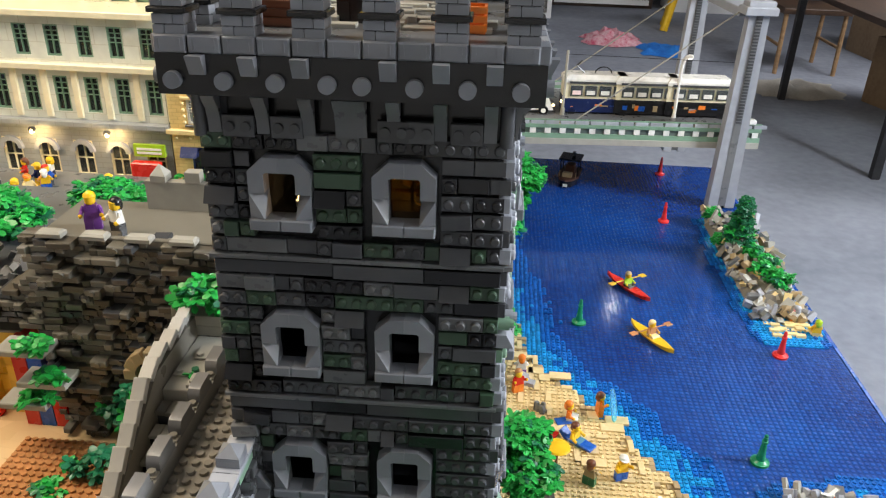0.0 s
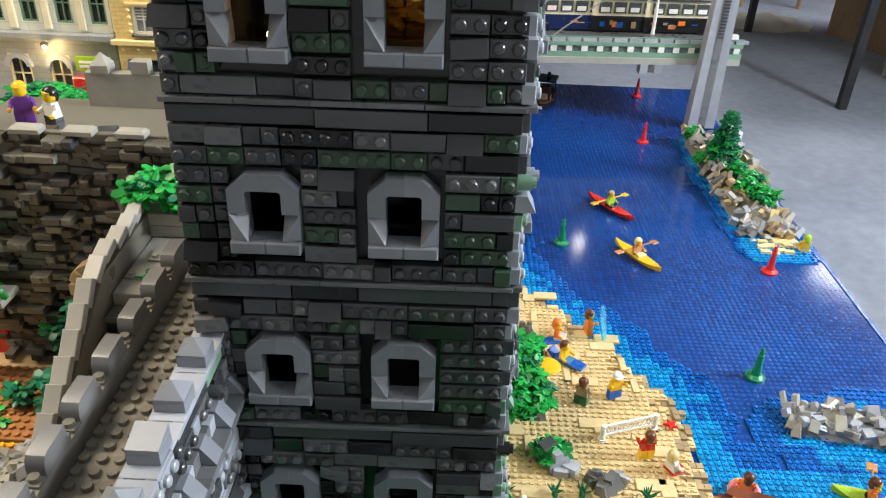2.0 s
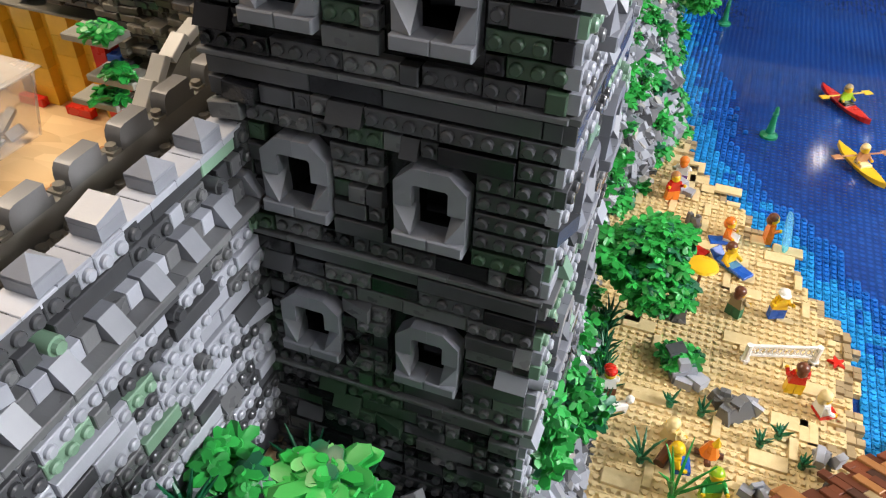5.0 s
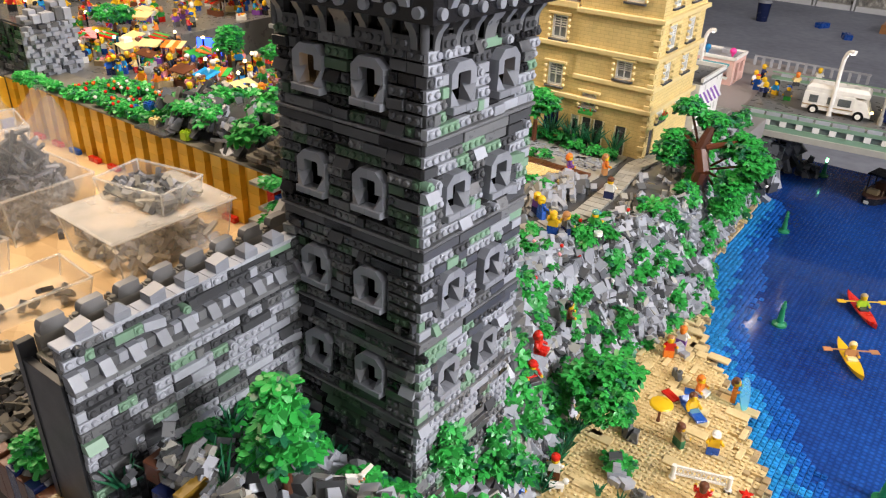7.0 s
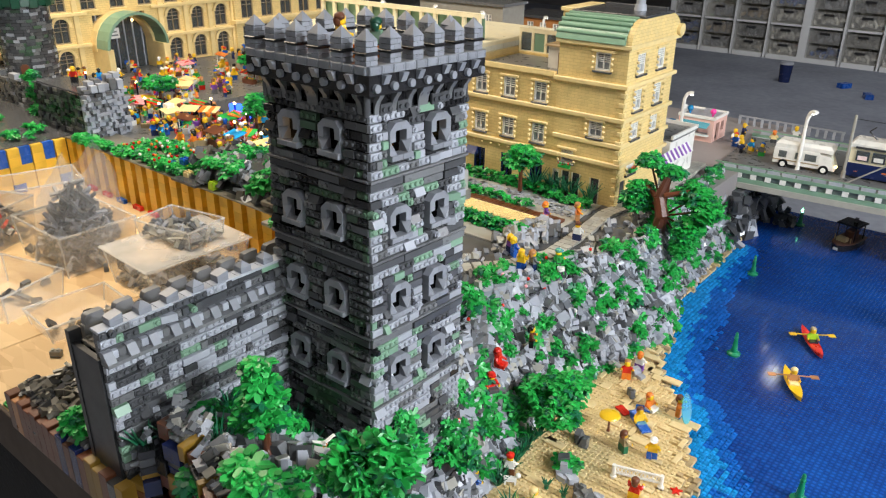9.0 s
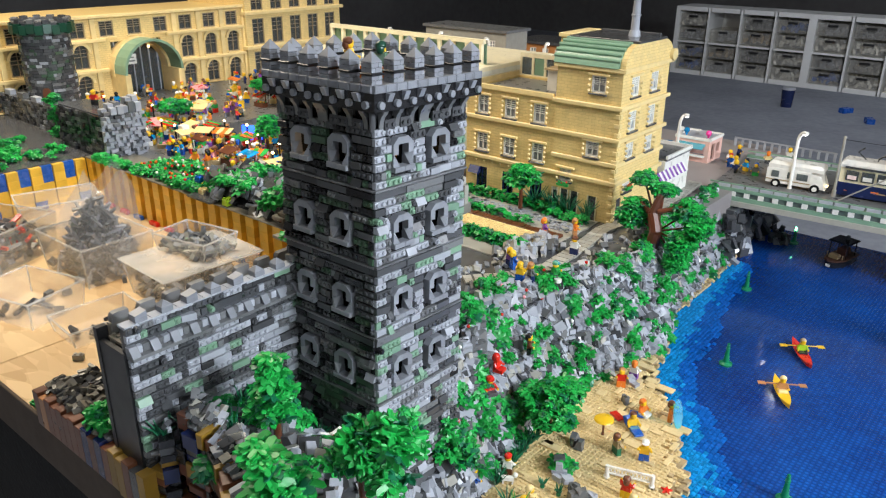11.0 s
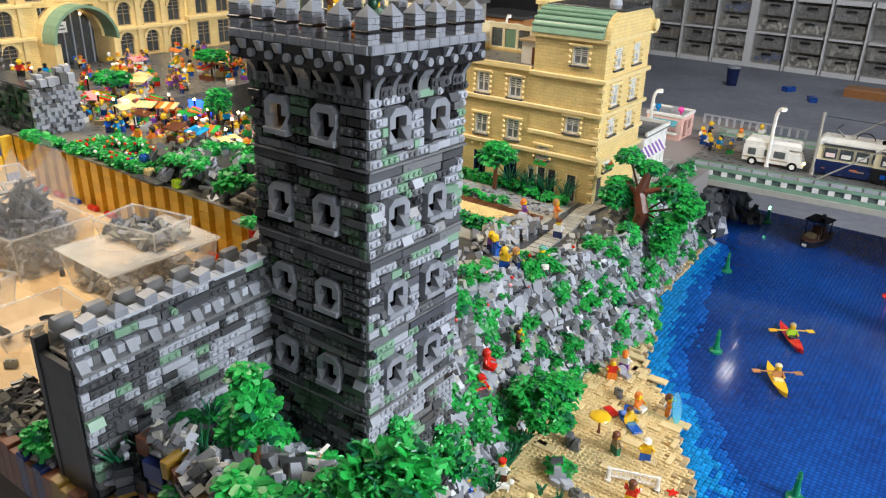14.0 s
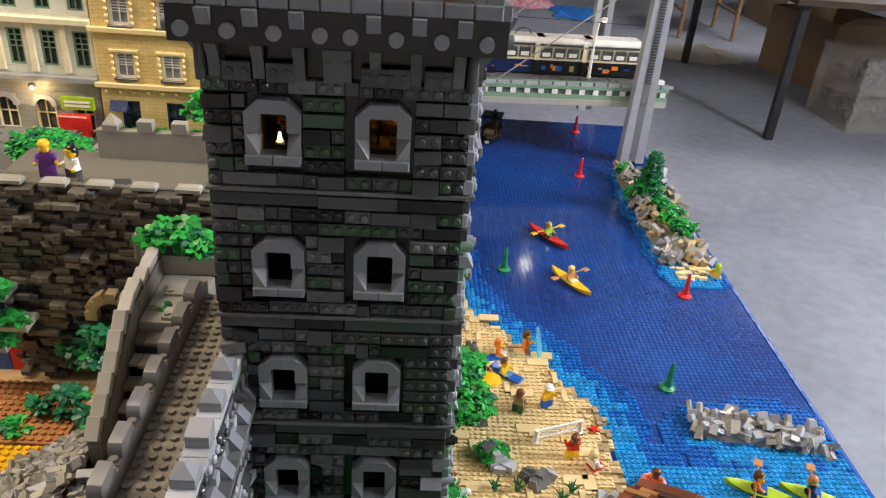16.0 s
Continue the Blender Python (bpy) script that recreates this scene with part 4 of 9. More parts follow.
for x0, x1, y0, y1 in ((PX0, PX1, PY0, PY0 + 0.004), (PX0, PX1, PY1 - 0.004, PY1), (PX0, PX0 + 0.004, PY0 + 0.004, PY1 - 0.004), (PX1 - 0.004, PX1, PY0 + 0.004, PY1 - 0.004)):
    part("gallery_panel", Geo().box(x0, x1, y0, y1, 0.6012 - GROUND, 0.6205 - GROUND), BK, tower, "overhanging dark panel with round studs")
knob = Geo().cyl(0, 0, 0, 0.0042, 0.0038, 18, 0.0041).mesh("round_knob", [TRIM])
tooth = Geo().hexa([(-0.0038, -0.004, 0), (0.0038, -0.004, 0), (0.0038, 0.0052, 0), (-0.0038, 0.0052, 0), (-0.0038, -0.004, 0.0022), (0.0038, -0.004, 0.0022), (0.0038, 0.0052, 0.0065), (-0.0038, 0.0052, 0.0065)]).mesh("slope_tooth", [TRIM])
claw = Geo()
claw_y = [(-0.0098, 0.0002), (-0.0098, 0.0014), (-0.003, 0.0020), (0.003, 0.0040), (0.0075, 0.0078), (0.0102, 0.0092), (0.0102, 0.0002)]
claw.prism([(y, z) for y, z in claw_y], -0.0032, 0.0032, 0, Matrix(((0, 0, 1, 0), (1, 0, 0, 0), (0, 1, 0, 0), (0, 0, 0, 1))))
claw = claw.mesh("curved_corbel", [MG])
wide = Geo().prism([(y, z) for y, z in claw_y], -0.0078, 0.0078, 0, Matrix(((0, 0, 1, 0), (1, 0, 0, 0), (0, 1, 0, 0), (0, 0, 0, 1)))).mesh("curved_corbel", [MG])
stub = Geo().soft(0, 2 * S - 0.0003, -0.0055, 0.0055, 0, 0.0035, 0.0004)
stub.stud(0.5 * S, 0, 0.0035).stud(1.5 * S, 0, 0.0035)
stub = stub.mesh("studded_block", [DG])
tile = Geo()
tile.soft(0.0004, 2 * S - 0.0004, 0, 0.0082, -0.006, 0, 0.0008)
tile.box(0.35 * S, 0.42 * S, 0.0018, 0.0066, 0, 0.0003).box(1.58 * S, 1.65 * S, 0.0018, 0.0066, 0, 0.0003)
tile = tile.mesh("ledge_tile", [TRIM])
for fr0 in (f_front, f_right, f_back, f_left):
    fr = fr0 @ Matrix.Translation((19 * S / 2, -GROUND, 0))
    over = 1.5 * S
    for k in (-10, -7, -4, -1, 1, 4, 7, 10):
        part("round_knob", knob, None, tower, at=fr @ Matrix.Translation((k * S, 0.6085, over)))
    for k in (-8.5, -5.5, -2.5, 2.5, 5.5, 8.5):
        part("slope_tooth", tooth, None, tower, at=fr @ Matrix.Translation((k * S, 0.6152, over)))
    for k in (-8.4, -5.4, -2.6, 0, 2.6, 5.4, 8.4):
        part("curved_corbel", wide if k == 0 else claw, None, tower, at=fr @ Matrix.Translation((k * S, 0.5898, -0.0005)))
    for k in (-7.9, -4.9, 1.6, 3.1, 6.0):
        part("studded_block", stub, None, tower, at=fr @ Matrix.Translation((k * S, 0.584, -0.001)))
    for k in range(11):
        part("ledge_tile", tile, None, tower, at=fr @ Matrix.Translation(((2 * k - 11) * S, 0.6208, over + 0.0012)))
for x, y in ((TX1 - 0.001, TY0 + 0.001), (TX0 + 0.001, TY0 + 0.001), (TX1 - 0.001, TY1 - 0.001)):
    part("corner_column", Geo().cyl(x, y, 0.578 - GROUND, 0.0036, 0.0222, 14), DG, tower)
roof = Geo().box(PX0 + 0.002, PX1 - 0.002, PY0 + 0.002, PY1 - 0.002, 0.6206 - GROUND, 0.6285 - GROUND)
part("roof_deck", roof, MG, tower, "grey deck inside the battlements")
planks = Geo()
r = random.Random(5)
for k in range(60):
    x, y = r.uniform(PX0 + 0.03, PX1 - 0.04), r.uniform(PY0 + 0.03, PY1 - 0.04)
    planks.soft(x, x + S * r.choice((1, 2)), y, y + S, 0.6286 - GROUND, 0.6286 - GROUND + P * r.choice((0.4, 0.7, 1)), 0.0003)
part("deck_tiles", planks, WG, tower, kind="stuff")


# merlons: courses of small masonry bricks round a dark core, a dark clip band and a pyramid
MH = S * 0.92
cap_z = 4 * 0.0049 + 0.003
MER = Geo().box(-MH + 0.0009, MH - 0.0009, -MH + 0.0009, MH - 0.0009, 0, cap_z, 1).box(-MH, MH, -MH, MH, cap_z, cap_z + 0.0010).pyramid(-MH, MH, -MH, MH, cap_z + 0.0010, cap_z + 0.0112).mesh("merlon", [TRIM, BK])
BAND = Geo().soft(-MH - 0.0018, MH + 0.0018, -MH - 0.0010, MH + 0.0010, 0, 0.0026, 0.0004).soft(-MH - 0.0010, MH + 0.0010, -MH - 0.0018, MH + 0.0018, 0.0004, 0.0022, 0.0004).mesh("band", [BK])
MASONRY = []
for lv in range(4):
    c, z = (0.0022 if lv % 2 else -0.0022), lv * 0.0049 + (0.003 if lv > 1 else 0)
    for x0, x1 in ((-MH, c), (c + 0.0004, MH)):
        for y0, y1 in ((-MH, c), (c + 0.0004, MH)):
            MASONRY.append(Geo().soft(x0, x1, y0, y1, z, z + 0.0045, 0.0004).mesh("masonry_brick", [TRIM]))
spots = set()
for k in range(6):
    q = S + k * 4 * S
    spots |= {(q, S), (q, 22 * S - S), (S, q), (22 * S - S, q)}
for x, y in sorted(spots):
    mer = part("merlon", MER, None, tower, at=Matrix.Translation((PX0 + x, PY0 + y, 0.6287 - GROUND)))
    part("band", BAND, None, mer, at=Matrix.Translation((0, 0, 0.0099)))
    for me in MASONRY:
        part("masonry_brick", me, None, mer)

# on the roof deck and in the top room
r = random.Random(7)


def crate(x, y, z, mat, label):
    c = thing("crate", None, None, label, "crate", at=LEANING @ Matrix.Translation((x, y, z)))
    for s in (-1, 1):
        for k in range(3):
            part("slat", Geo().soft(-0.0125, 0.0125, s * 0.0072 - 0.0008, s * 0.0072 + 0.0008, 0.0012 + k * 0.0042, 0.0046 + k * 0.0042, 0.0002), mat, c)
            part("slat", Geo().soft(s * 0.0118 - 0.0008, s * 0.0118 + 0.0008, -0.0062, 0.0062, 0.0012 + k * 0.0042, 0.0046 + k * 0.0042, 0.0002), mat, c)
    part("bottom", Geo().box(-0.012, 0.012, -0.007, 0.007, 0, 0.0011), mat, c)


crate(-0.112, 0.385, 0.6287, BRN, "reddish-brown slatted crate on the tower deck")
crate(-0.018, 0.383, 0.6287, ORG, "orange slatted crate on the tower deck")
gold = Geo()
for _ in range(150):
    gold.cyl(0, 0, 0, r.uniform(0.002, 0.0042), 0.0014, 8, None, 0, Matrix.Translation((r.uniform(TX0 + 0.03, TX1 - 0.02), TY0 + r.uniform(0.075, 0.105), BANDS[3] + 0.006 + r.random() * 0.03)) @ Euler((r.random() * 3, r.random() * 3, 0)).to_matrix().to_4x4())
for gx in range(6):
    for gz in range(4):
        gold.soft(-0.092 + 0.0145 * gx, -0.0795 + 0.0145 * gx, TY0 + 0.09, TY0 + 0.115, BANDS[3] + 0.0025 + 0.0075 * gz, BANDS[3] + 0.0085 + 0.0075 * gz, 0.0008)
thing("treasure", gold, GOLD, "heap of shiny gold coins in the tower room", "treasure", kind="stuff", at=LEANING)
lampg = Geo().cyl(0, 0, 0, 0.003, 0.007, 10).cyl(0, 0, 0.007, 0.0018, 0.006, 8, 0.0008, 1)
thing("candle_lamp", lampg, [WH, WARMG], "small lit candle lamp in the tower room", "lamp", at=Matrix.Translation((-0.114, 0.419, BANDS[3] + 0.0026)))
# unseen bulb added apart from the candle, to brighten the gold
bulb("tower_room_light", (-0.075, 0.402, BANDS[3] + 0.048), 0.028, (1, 0.62, 0.25))


for x, y, turn, top, legs, hair, lab in ((-0.076, 0.405, 160, YEL, BK, BRN, "toy guard in yellow and black on the tower deck"), (-0.02, 0.40, 200, SG, DG, DKGRN, "toy guard with a dark green hood on the tower deck")):
    f = toy_figure(x, y, 0.6287, turn, top, legs, hair, YEL, lab)
    f.matrix_world = LEANING @ f.matrix_world


# ---- castle wall beside the tower, wall walk, stair and rock wall ----
CX, CY0, CZ0 = -0.132, 0.126, 0.175
cwall = thing("castle_wall", None, None, "grey brick castle wall with battlements and a wall walk", "castle wall", at=Matrix.Translation((0, 0, CZ0)))
f_wall = face_frame((CX, CY0, 0), (0, 1, 0), (1, 0, 0))
WL = 28 * S
g = Geo().box(-0.146, CX - 0.0052, CY0 + 0.001, TY0 - 0.0075, 0, 0.3915 - CZ0)
outer = part("outer_wall", g, DG, cwall, kind="structure")
rows = [(0.3725 - CZ0 + B * k, BH) for k in (1, 0)] + [(0.3725 - CZ0 - 0.0195 - B * (k + 1), BH) for k in range(15)]
WALLC = ((LG, 4.4), (DG, 3.4), (MG, 1.6), (SG, 1.0))
face_courses(random.Random(21), f_wall, WL, rows, [], WALLC, outer, (("tile", 3.2), ("studs", 5), ("slope", 0.25), ("side", 0.2), ("round", 0.55)), 300, 0.03)
for k in range(7):
    part("ledge_plate", Geo().soft(k * 4 * S + 0.0001, (k + 1) * 4 * S - 0.0001, 0.3725 - CZ0 - 0.0192, 0.3725 - CZ0 - 0.0152, -0.006, 0.0085, 0.0004, 0, f_wall), MG, outer)
half_slope = Geo().hexa([(0.0002, 0, -0.006), (S - 0.0002, 0, -0.006), (S - 0.0002, 0.0085, -0.006), (0.0002, 0.0085, -0.006), (0.0002, 0, 0.0072), (S - 0.0002, 0, 0.0072), (S - 0.0002, 0.0085, 0.0008), (0.0002, 0.0085, 0.0008)]).mesh("slope_brick", [TRIM])
for k in range(28):
    if k % 3 == 0:
        part("slope_brick", half_slope, None, outer, at=f_wall @ Matrix.Translation((k * S, 0.3725 - CZ0 - 0.0150, 0)) @ Matrix.Diagonal((1.25, 1.2, 1.1, 1)))
    else:
        part("ledge_block", Geo().soft(k * S + 0.0002 + (0.26 * S if k % 3 == 1 else 0), (k + 1) * S - 0.0002, 0.3725 - CZ0 - 0.0150, 0.3725 - CZ0 - 0.0062, -0.006, 0.0006, 0.0004, 0, f_wall), LG if k % 2 else MG, outer)
cube_m = Geo().soft(-S, S, -S, S, 0, B, 0.0005).hexa([(-S, -S, B + 0.0001), (S, -S, B + 0.0001), (S, S, B + 0.0001), (-S, S, B + 0.0001), (-S, -S, B + 0.0045), (S, -S, B + 0.0045), (S, S, 2 * B), (-S, S, 2 * B)]).mesh("merlon", [TRIM])
pyr_m = Geo().soft(-S, S, -S, S, 0, B, 0.0005).box(-S, S, -S, S, B + 0.0001, B + 0.002).pyramid(-S, S, -S, S, B + 0.002, 2 * B + 0.003).mesh("merlon", [TRIM])
for k, kind_ in enumerate((0, 1, 0, 1, 0, 1, 1)):
    part("merlon", cube_m if kind_ == 0 else pyr_m, None, cwall, at=Matrix.Translation((CX - S, CY0 + 0.0205 + k * 0.031, 0.3918 - CZ0)) @ Matrix.Diagonal((0.84, 0.84, 0.56, 1)))
for k in range(14):
    part("coping_plate", Geo().soft(CX - 2 * S, CX - 0.0002, CY0 + k * 2 * S + 0.0001, CY0 + (k + 1) * 2 * S - 0.0001, 0.3886 - CZ0, 0.3917 - CZ0, 0.0004), LG, cwall)
# wall walk
WX0, WX1, WZ = -0.186, -0.148, 0.362
walkg = Geo().box(WX0, WX1, CY0 + 0.006, 0.47, WZ - P - CZ0, WZ - CZ0)
studded(walkg, WX0 - 0.001, WX1, CY0 + 0.008, 0.47, WZ - CZ0, 0, 10)
part("wall_walk", walkg, plastic("dark_walk_plastic", (0.25, 0.228, 0.19), 0.22, 0.12), cwall, "grey studded wall walk plate")
lining = Geo().box(WX0, -0.147, CY0 + 0.012, TY0 - 0.008, 0, WZ - P - CZ0 - 0.0005)
part("wall_core", lining, DG, cwall)
DKE = plastic("very_dark_grey_plastic", (0.028, 0.029, 0.031), 0.32, 0.1)
endg = Geo().soft(-0.194, -0.1395, CY0 - 0.002, CY0 + 0.0045, 0, 0.358 - CZ0, 0.0004)
part("end_panel", endg, DKE, cwall, "smooth dark grey end panel")
part("end_post", Geo().soft(-0.2, -0.1925, CY0 - 0.003, CY0 + 0.01, 0, 0.372 - CZ0, 0.0005), DKE, cwall)
# inner parapet: low studded gaps between raised blocks with one hollowed flank
inp = Geo().box(-0.1945, -0.1865, CY0 + 0.011, 0.475, 0.02, 0.374 - CZ0)
part("inner_parapet", inp, plastic("old_mid_grey_plastic", (0.27, 0.258, 0.232), 0.34, 0.14), cwall, "warm grey inner parapet")
YZ = Matrix(((0, 0, 1, 0), (1, 0, 0, 0), (0, 1, 0, 0), (0, 0, 0, 1)))
q = [(-0.0125, 0), (0.0065, 0), (0.0065, 0.0035), (0.0045, 0.0035), (0.0045, 0.0088), (-0.0085, 0.0088)]
q += [(-0.0085 - 0.004 * math.sin(a_), 0.0088 - 0.005 * (1 - math.cos(a_))) for a_ in (0.5, 1.0, 1.5)]
PARA = plastic("parapet_grey_plastic", (0.17, 0.168, 0.168), 0.34, 0.14)
tooth_me = Geo().prism([(y_ * 1.2, z_ * 1.3) for y_, z_ in q], -0.0042, 0.0042, 0, YZ).mesh("parapet_block", [PARA])
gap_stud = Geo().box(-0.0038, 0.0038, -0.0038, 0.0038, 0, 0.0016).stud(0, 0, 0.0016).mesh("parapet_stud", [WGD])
for k in range(10):
    y = CY0 + 0.028 + k * 0.0328
    part("parapet_block", tooth_me, None, cwall, at=Matrix.Translation((-0.1905, y, 0.3741 - CZ0)))
    part("parapet_stud", gap_stud, None, cwall, at=Matrix.Translation((-0.1905, y + 0.0155, 0.3741 - CZ0)))

# stair
stair = thing("castle_stair", None, None, "warm grey stair with a sloping tiled side wall", "stair", at=Matrix.Translation((0, 0, 0.165)))
r = random.Random(29)
for k in range(15):
    y0, z1 = 0.455 - 0.0165 * (k + 1), 0.334 - k * 0.0098
    if y0 < 0.345:
        break
    part("riser", Geo().box(-0.2395, -0.1955, y0 + 0.003, y0 + 0.0163, 0, z1 - 0.1684), BK if k % 3 else DG, stair)
    g = Geo()
    x = -0.2393
    while x < -0.200:
        n = r.choice((1, 2, 2, 3))
        x1 = min(x + n * S, -0.1955)
        d = r.uniform(0, 0.003)
        g.soft(x, x1 - 0.0003, y0 - 0.0015 + d, y0 + 0.0148, z1 - 0.1682, z1 - 0.165, 0.0005)
        if r.random() < 0.45:
            for q_ in range(n):
                if x + (q_ + 1) * S <= x1 + 0.0005:
                    g.stud(x + (q_ + 0.5) * S, y0 + 0.008, z1 - 0.165)
        x = x1
    part("step", g, WG if k % 2 else DW, stair)
land = Geo().soft(-0.2395, -0.1955, 0.4552, 0.53, 0, 0.342 - 0.165, 0.0006)
part("landing", land, WG, stair)
for x, y, w, d, h in ((-0.238, 0.472, 3, 2, 0.5), (-0.222, 0.458, 2, 2, 1), (-0.23, 0.495, 2, 2, 0.6), (-0.212, 0.478, 2, 3, 0.4)):
    g = Geo().soft(x, x + w * S - 0.0002, y, y + d * S - 0.0002, 0.3422 - 0.165, 0.3422 - 0.165 + P * h, 0.0004)
    g.stud(x + 0.5 * S, y + 0.5 * S, 0.3422 - 0.165 + P * h)
    part("landing_tile", g, WG, stair)


def cope(y):
    return float(np.interp(y, (0.15, 0.378, 0.412, 0.452, 0.6), (0.186, 0.318, 0.338, 0.3625, 0.3665)))


side = [(0.356, 0), (0.53, 0)] + [(y, cope(y) - 0.165 - 0.0035) for y in (0.53, 0.452, 0.412, 0.378, 0.356)]
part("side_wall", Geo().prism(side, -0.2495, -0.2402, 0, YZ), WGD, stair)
COPE = plastic("pale_old_grey_plastic", (0.42, 0.41, 0.385), 0.36, 0.12)
y = 0.357
while y < 0.525:
    L = 0.0172
    a_ = math.atan2(cope(y + L) - cope(y), L)
    part("coping_tile", Geo().soft(-0.2512, -0.2408, 0, L * 1.05, 0, 0.0052, 0.0006), COPE, stair, at=Matrix.Translation((r.uniform(-0.0006, 0.0006), y, cope(y) - 0.165 - 0.0028)) @ Matrix.Rotation(a_ + 0.26, 4, "X"))
    y += L * math.cos(a_)
bush("landing_weed", -0.222, 0.478, 0.3425, [(0, 0, 0.001, 0.004, 0.005, 0.001)], 3, "green leaves on the stair landing", 72, size=0.6)

# planter and its shrub at the head of the stair
pl = thing("stone_planter", None, None, "warm grey brick planter trough at the head of the stair", "planter", at=Matrix.Translation((-0.222, 0.545, 0.342)))
for k in range(2):
    part("course", Geo().soft(-0.032, 0.038, -0.014, 0.014, k * 0.0095, k * 0.0095 + 0.0093, 0.0005), WG, pl)
bush("leafy_shrub", -0.232, 0.545, 0.3605, [(0.0, 0, 0.016, 0.028, 0.018, 0.012), (0.022, -0.004, 0.01, 0.018, 0.014, 0.008)], 46, "bright green leafy plastic shrub in the planter", 3)

# rock wall with a walkway and battlements
rw = thing("rock_wall", None, None, "brownish-grey rough stone wall with a battlemented walk", "stone wall", at=Matrix.Translation((0, 0, 0.165)))
core = Geo()
core.box(-0.425, -0.15, 0.612, 0.70, 0, 0.354 - 0.165)
part("core", core, DW, rw)
r = random.Random(77)
ROCKW = ((plastic("dark_stone_brown_plastic", (0.085, 0.072, 0.052), 0.34, 0.35), 4), (DW, 3.6), (WGD, 1.1), (DG, 1.4))
made, rest, mats = 0, Geo(), [m for m, _ in ROCKW]
RH = 0.0067
for row in range(33):
    z = 0.385 - row * RH
    x = -0.436 + 0.004 * (row % 3)
    while x < -0.15:
        w = r.choice((1, 1, 2, 2, 3)) * S
        dpt = r.choice((0, 0.003, 0.006, 0.010, 0.016)) + (0.004 if row % 6 == 4 else 0)
        mat = pick(r, ROCKW)
        q = Geo().soft(0, w - 0.0002, 0, RH - 0.0002, -0.02, 0, 0.0008)
        if r.random() < 0.25:
            q.stud(w / 2, RH / 2, 0)
        m = face_frame((x, 0.6115 - dpt + max(0, 14 - row) * 0.0002, z - 0.165 - RH), (1, 0, 0), (0, -1, 0)) @ Matrix.Rotation(radians(r.uniform(-4, 4)), 4, "Z")
        if made < 290:
            part("stone", q, mat, rw, at=m)
            made += 1
        else:
            rest.join(q, m, mats.index(mat))
        x += w
for row in range(9):
    z = 0.345 - row * RH
    x = -0.43 - 0.0105 * (row + 0.5)
    while x < -0.43:
        w = r.choice((1, 2, 2, 3)) * S
        rest.join(Geo().soft(0, w - 0.0002, 0, RH - 0.0003, -0.03, 0, 0.0008), face_frame((x, 0.614 - r.choice((0, 0.004, 0.009)), z - 0.165 - RH), (1, 0, 0), (0, -1, 0)), mats.index(pick(r, ROCKW)))
        x += w
part("lower_stones", rest, mats, rw, kind="stuff")
part("walkway", Geo().soft(-0.44, -0.15, 0.6187, 0.735, 0.3542 - 0.165, 0.37 - 0.165, 0.0006), DW, rw)
part("front_parapet", Geo().soft(-0.434, -0.15, 0.6125, 0.6185, 0.354 - 0.165, 0.387 - 0.165, 0.0008), DW, rw)
for k in range(6):
    x = -0.415 + k * 0.042
    part("front_merlon", Geo().soft(x, x + 0.024, 0.604, 0.6165, 0.3872 - 0.165, 0.393 - 0.165, 0.0022), WG, rw)
part("back_parapet", Geo().soft(-0.36, -0.15, 0.718, 0.728, 0.3702 - 0.165, 0.402 - 0.165, 0.0006), WG, rw)
for k in range(6):
    x = -0.352 + k * 0.036
    part("back_merlon", Geo().soft(x, x + 0.016, 0.717, 0.729, 0.4021 - 0.165, 0.414 - 0.165, 0.0006) if k else Geo().soft(x, x + 0.016, 0.715, 0.731, 0.4021 - 0.165, 0.409 - 0.165, 0.0006).pyramid(x, x + 0.016, 0.715, 0.731, 0.409 - 0.165, 0.42 - 0.165), WG, rw)
arch = Geo()
for k in range(7):
    a = math.pi * k / 6
    arch.soft(-0.005, 0.005, -0.006, 0.006, -0.006, 0.006, 0.0008, 0, Matrix.Translation((-0.315 + 0.022 * math.cos(a), 0.588, 0.255 - 0.165 + 0.022 * math.sin(a))) @ Matrix.Rotation(-a + math.pi / 2, 4, "Y"))
part("arch_stones", arch, DTAN, rw)
part("post", Geo().cyl(-0.277, 0.578, 0.165, 0.006, 0.02, 12, 0.0055).ball(-0.277, 0.578, 0.187, 0.0062, 12, 6), DW, rw)
toy_figure(-0.392, 0.665, 0.3702, 20, PURP, PURP, YEL, YEL, "toy figure with long yellow hair in a purple dress")
toy_figure(-0.362, 0.655, 0.3702, -30, WH, BK, BK, YEL, "toy figure with black hair in a white shirt")
for k, (x, z) in enumerate(((-0.40, 0.30), (-0.385, 0.265), (-0.41, 0.238))):
    sl = thing("rock_ledge", Geo().soft(-0.026, 0.022, -0.014, 0.014, 0, 0.006, 0.001).stud(-0.01, 0, 0.006).stud(0.004, 0.004, 0.006), WG, "warm grey stone slab jutting from the rock wall", "rock", at=Matrix.Translation((x - 0.03, 0.578, z - 0.02)))
    bush("ivy_clump", x - 0.02, 0.572, z - 0.014, [(0, 0, 0.006, 0.014, 0.01, 0.005)], 9, "green leaves on a ledge of the rock wall", 50 + k)
for k, (x, y, z, s_) in enumerate(((-0.345, 0.585, 0.20, 0.03), (-0.32, 0.575, 0.235, 0.022), (-0.36, 0.54, 0.17, 0.03), (-0.305, 0.51, 0.172, 0.03), (-0.30, 0.46, 0.17, 0.026), (-0.29, 0.40, 0.166, 0.026))):
    bush("ivy_clump", x, y, z, [(0, 0, s_ * 0.3, s_, s_ * 0.6, s_ * 0.4)], 22, "dark green creeping leaves at the foot of the rock wall", 60 + k, (LEAFD, LEAF))

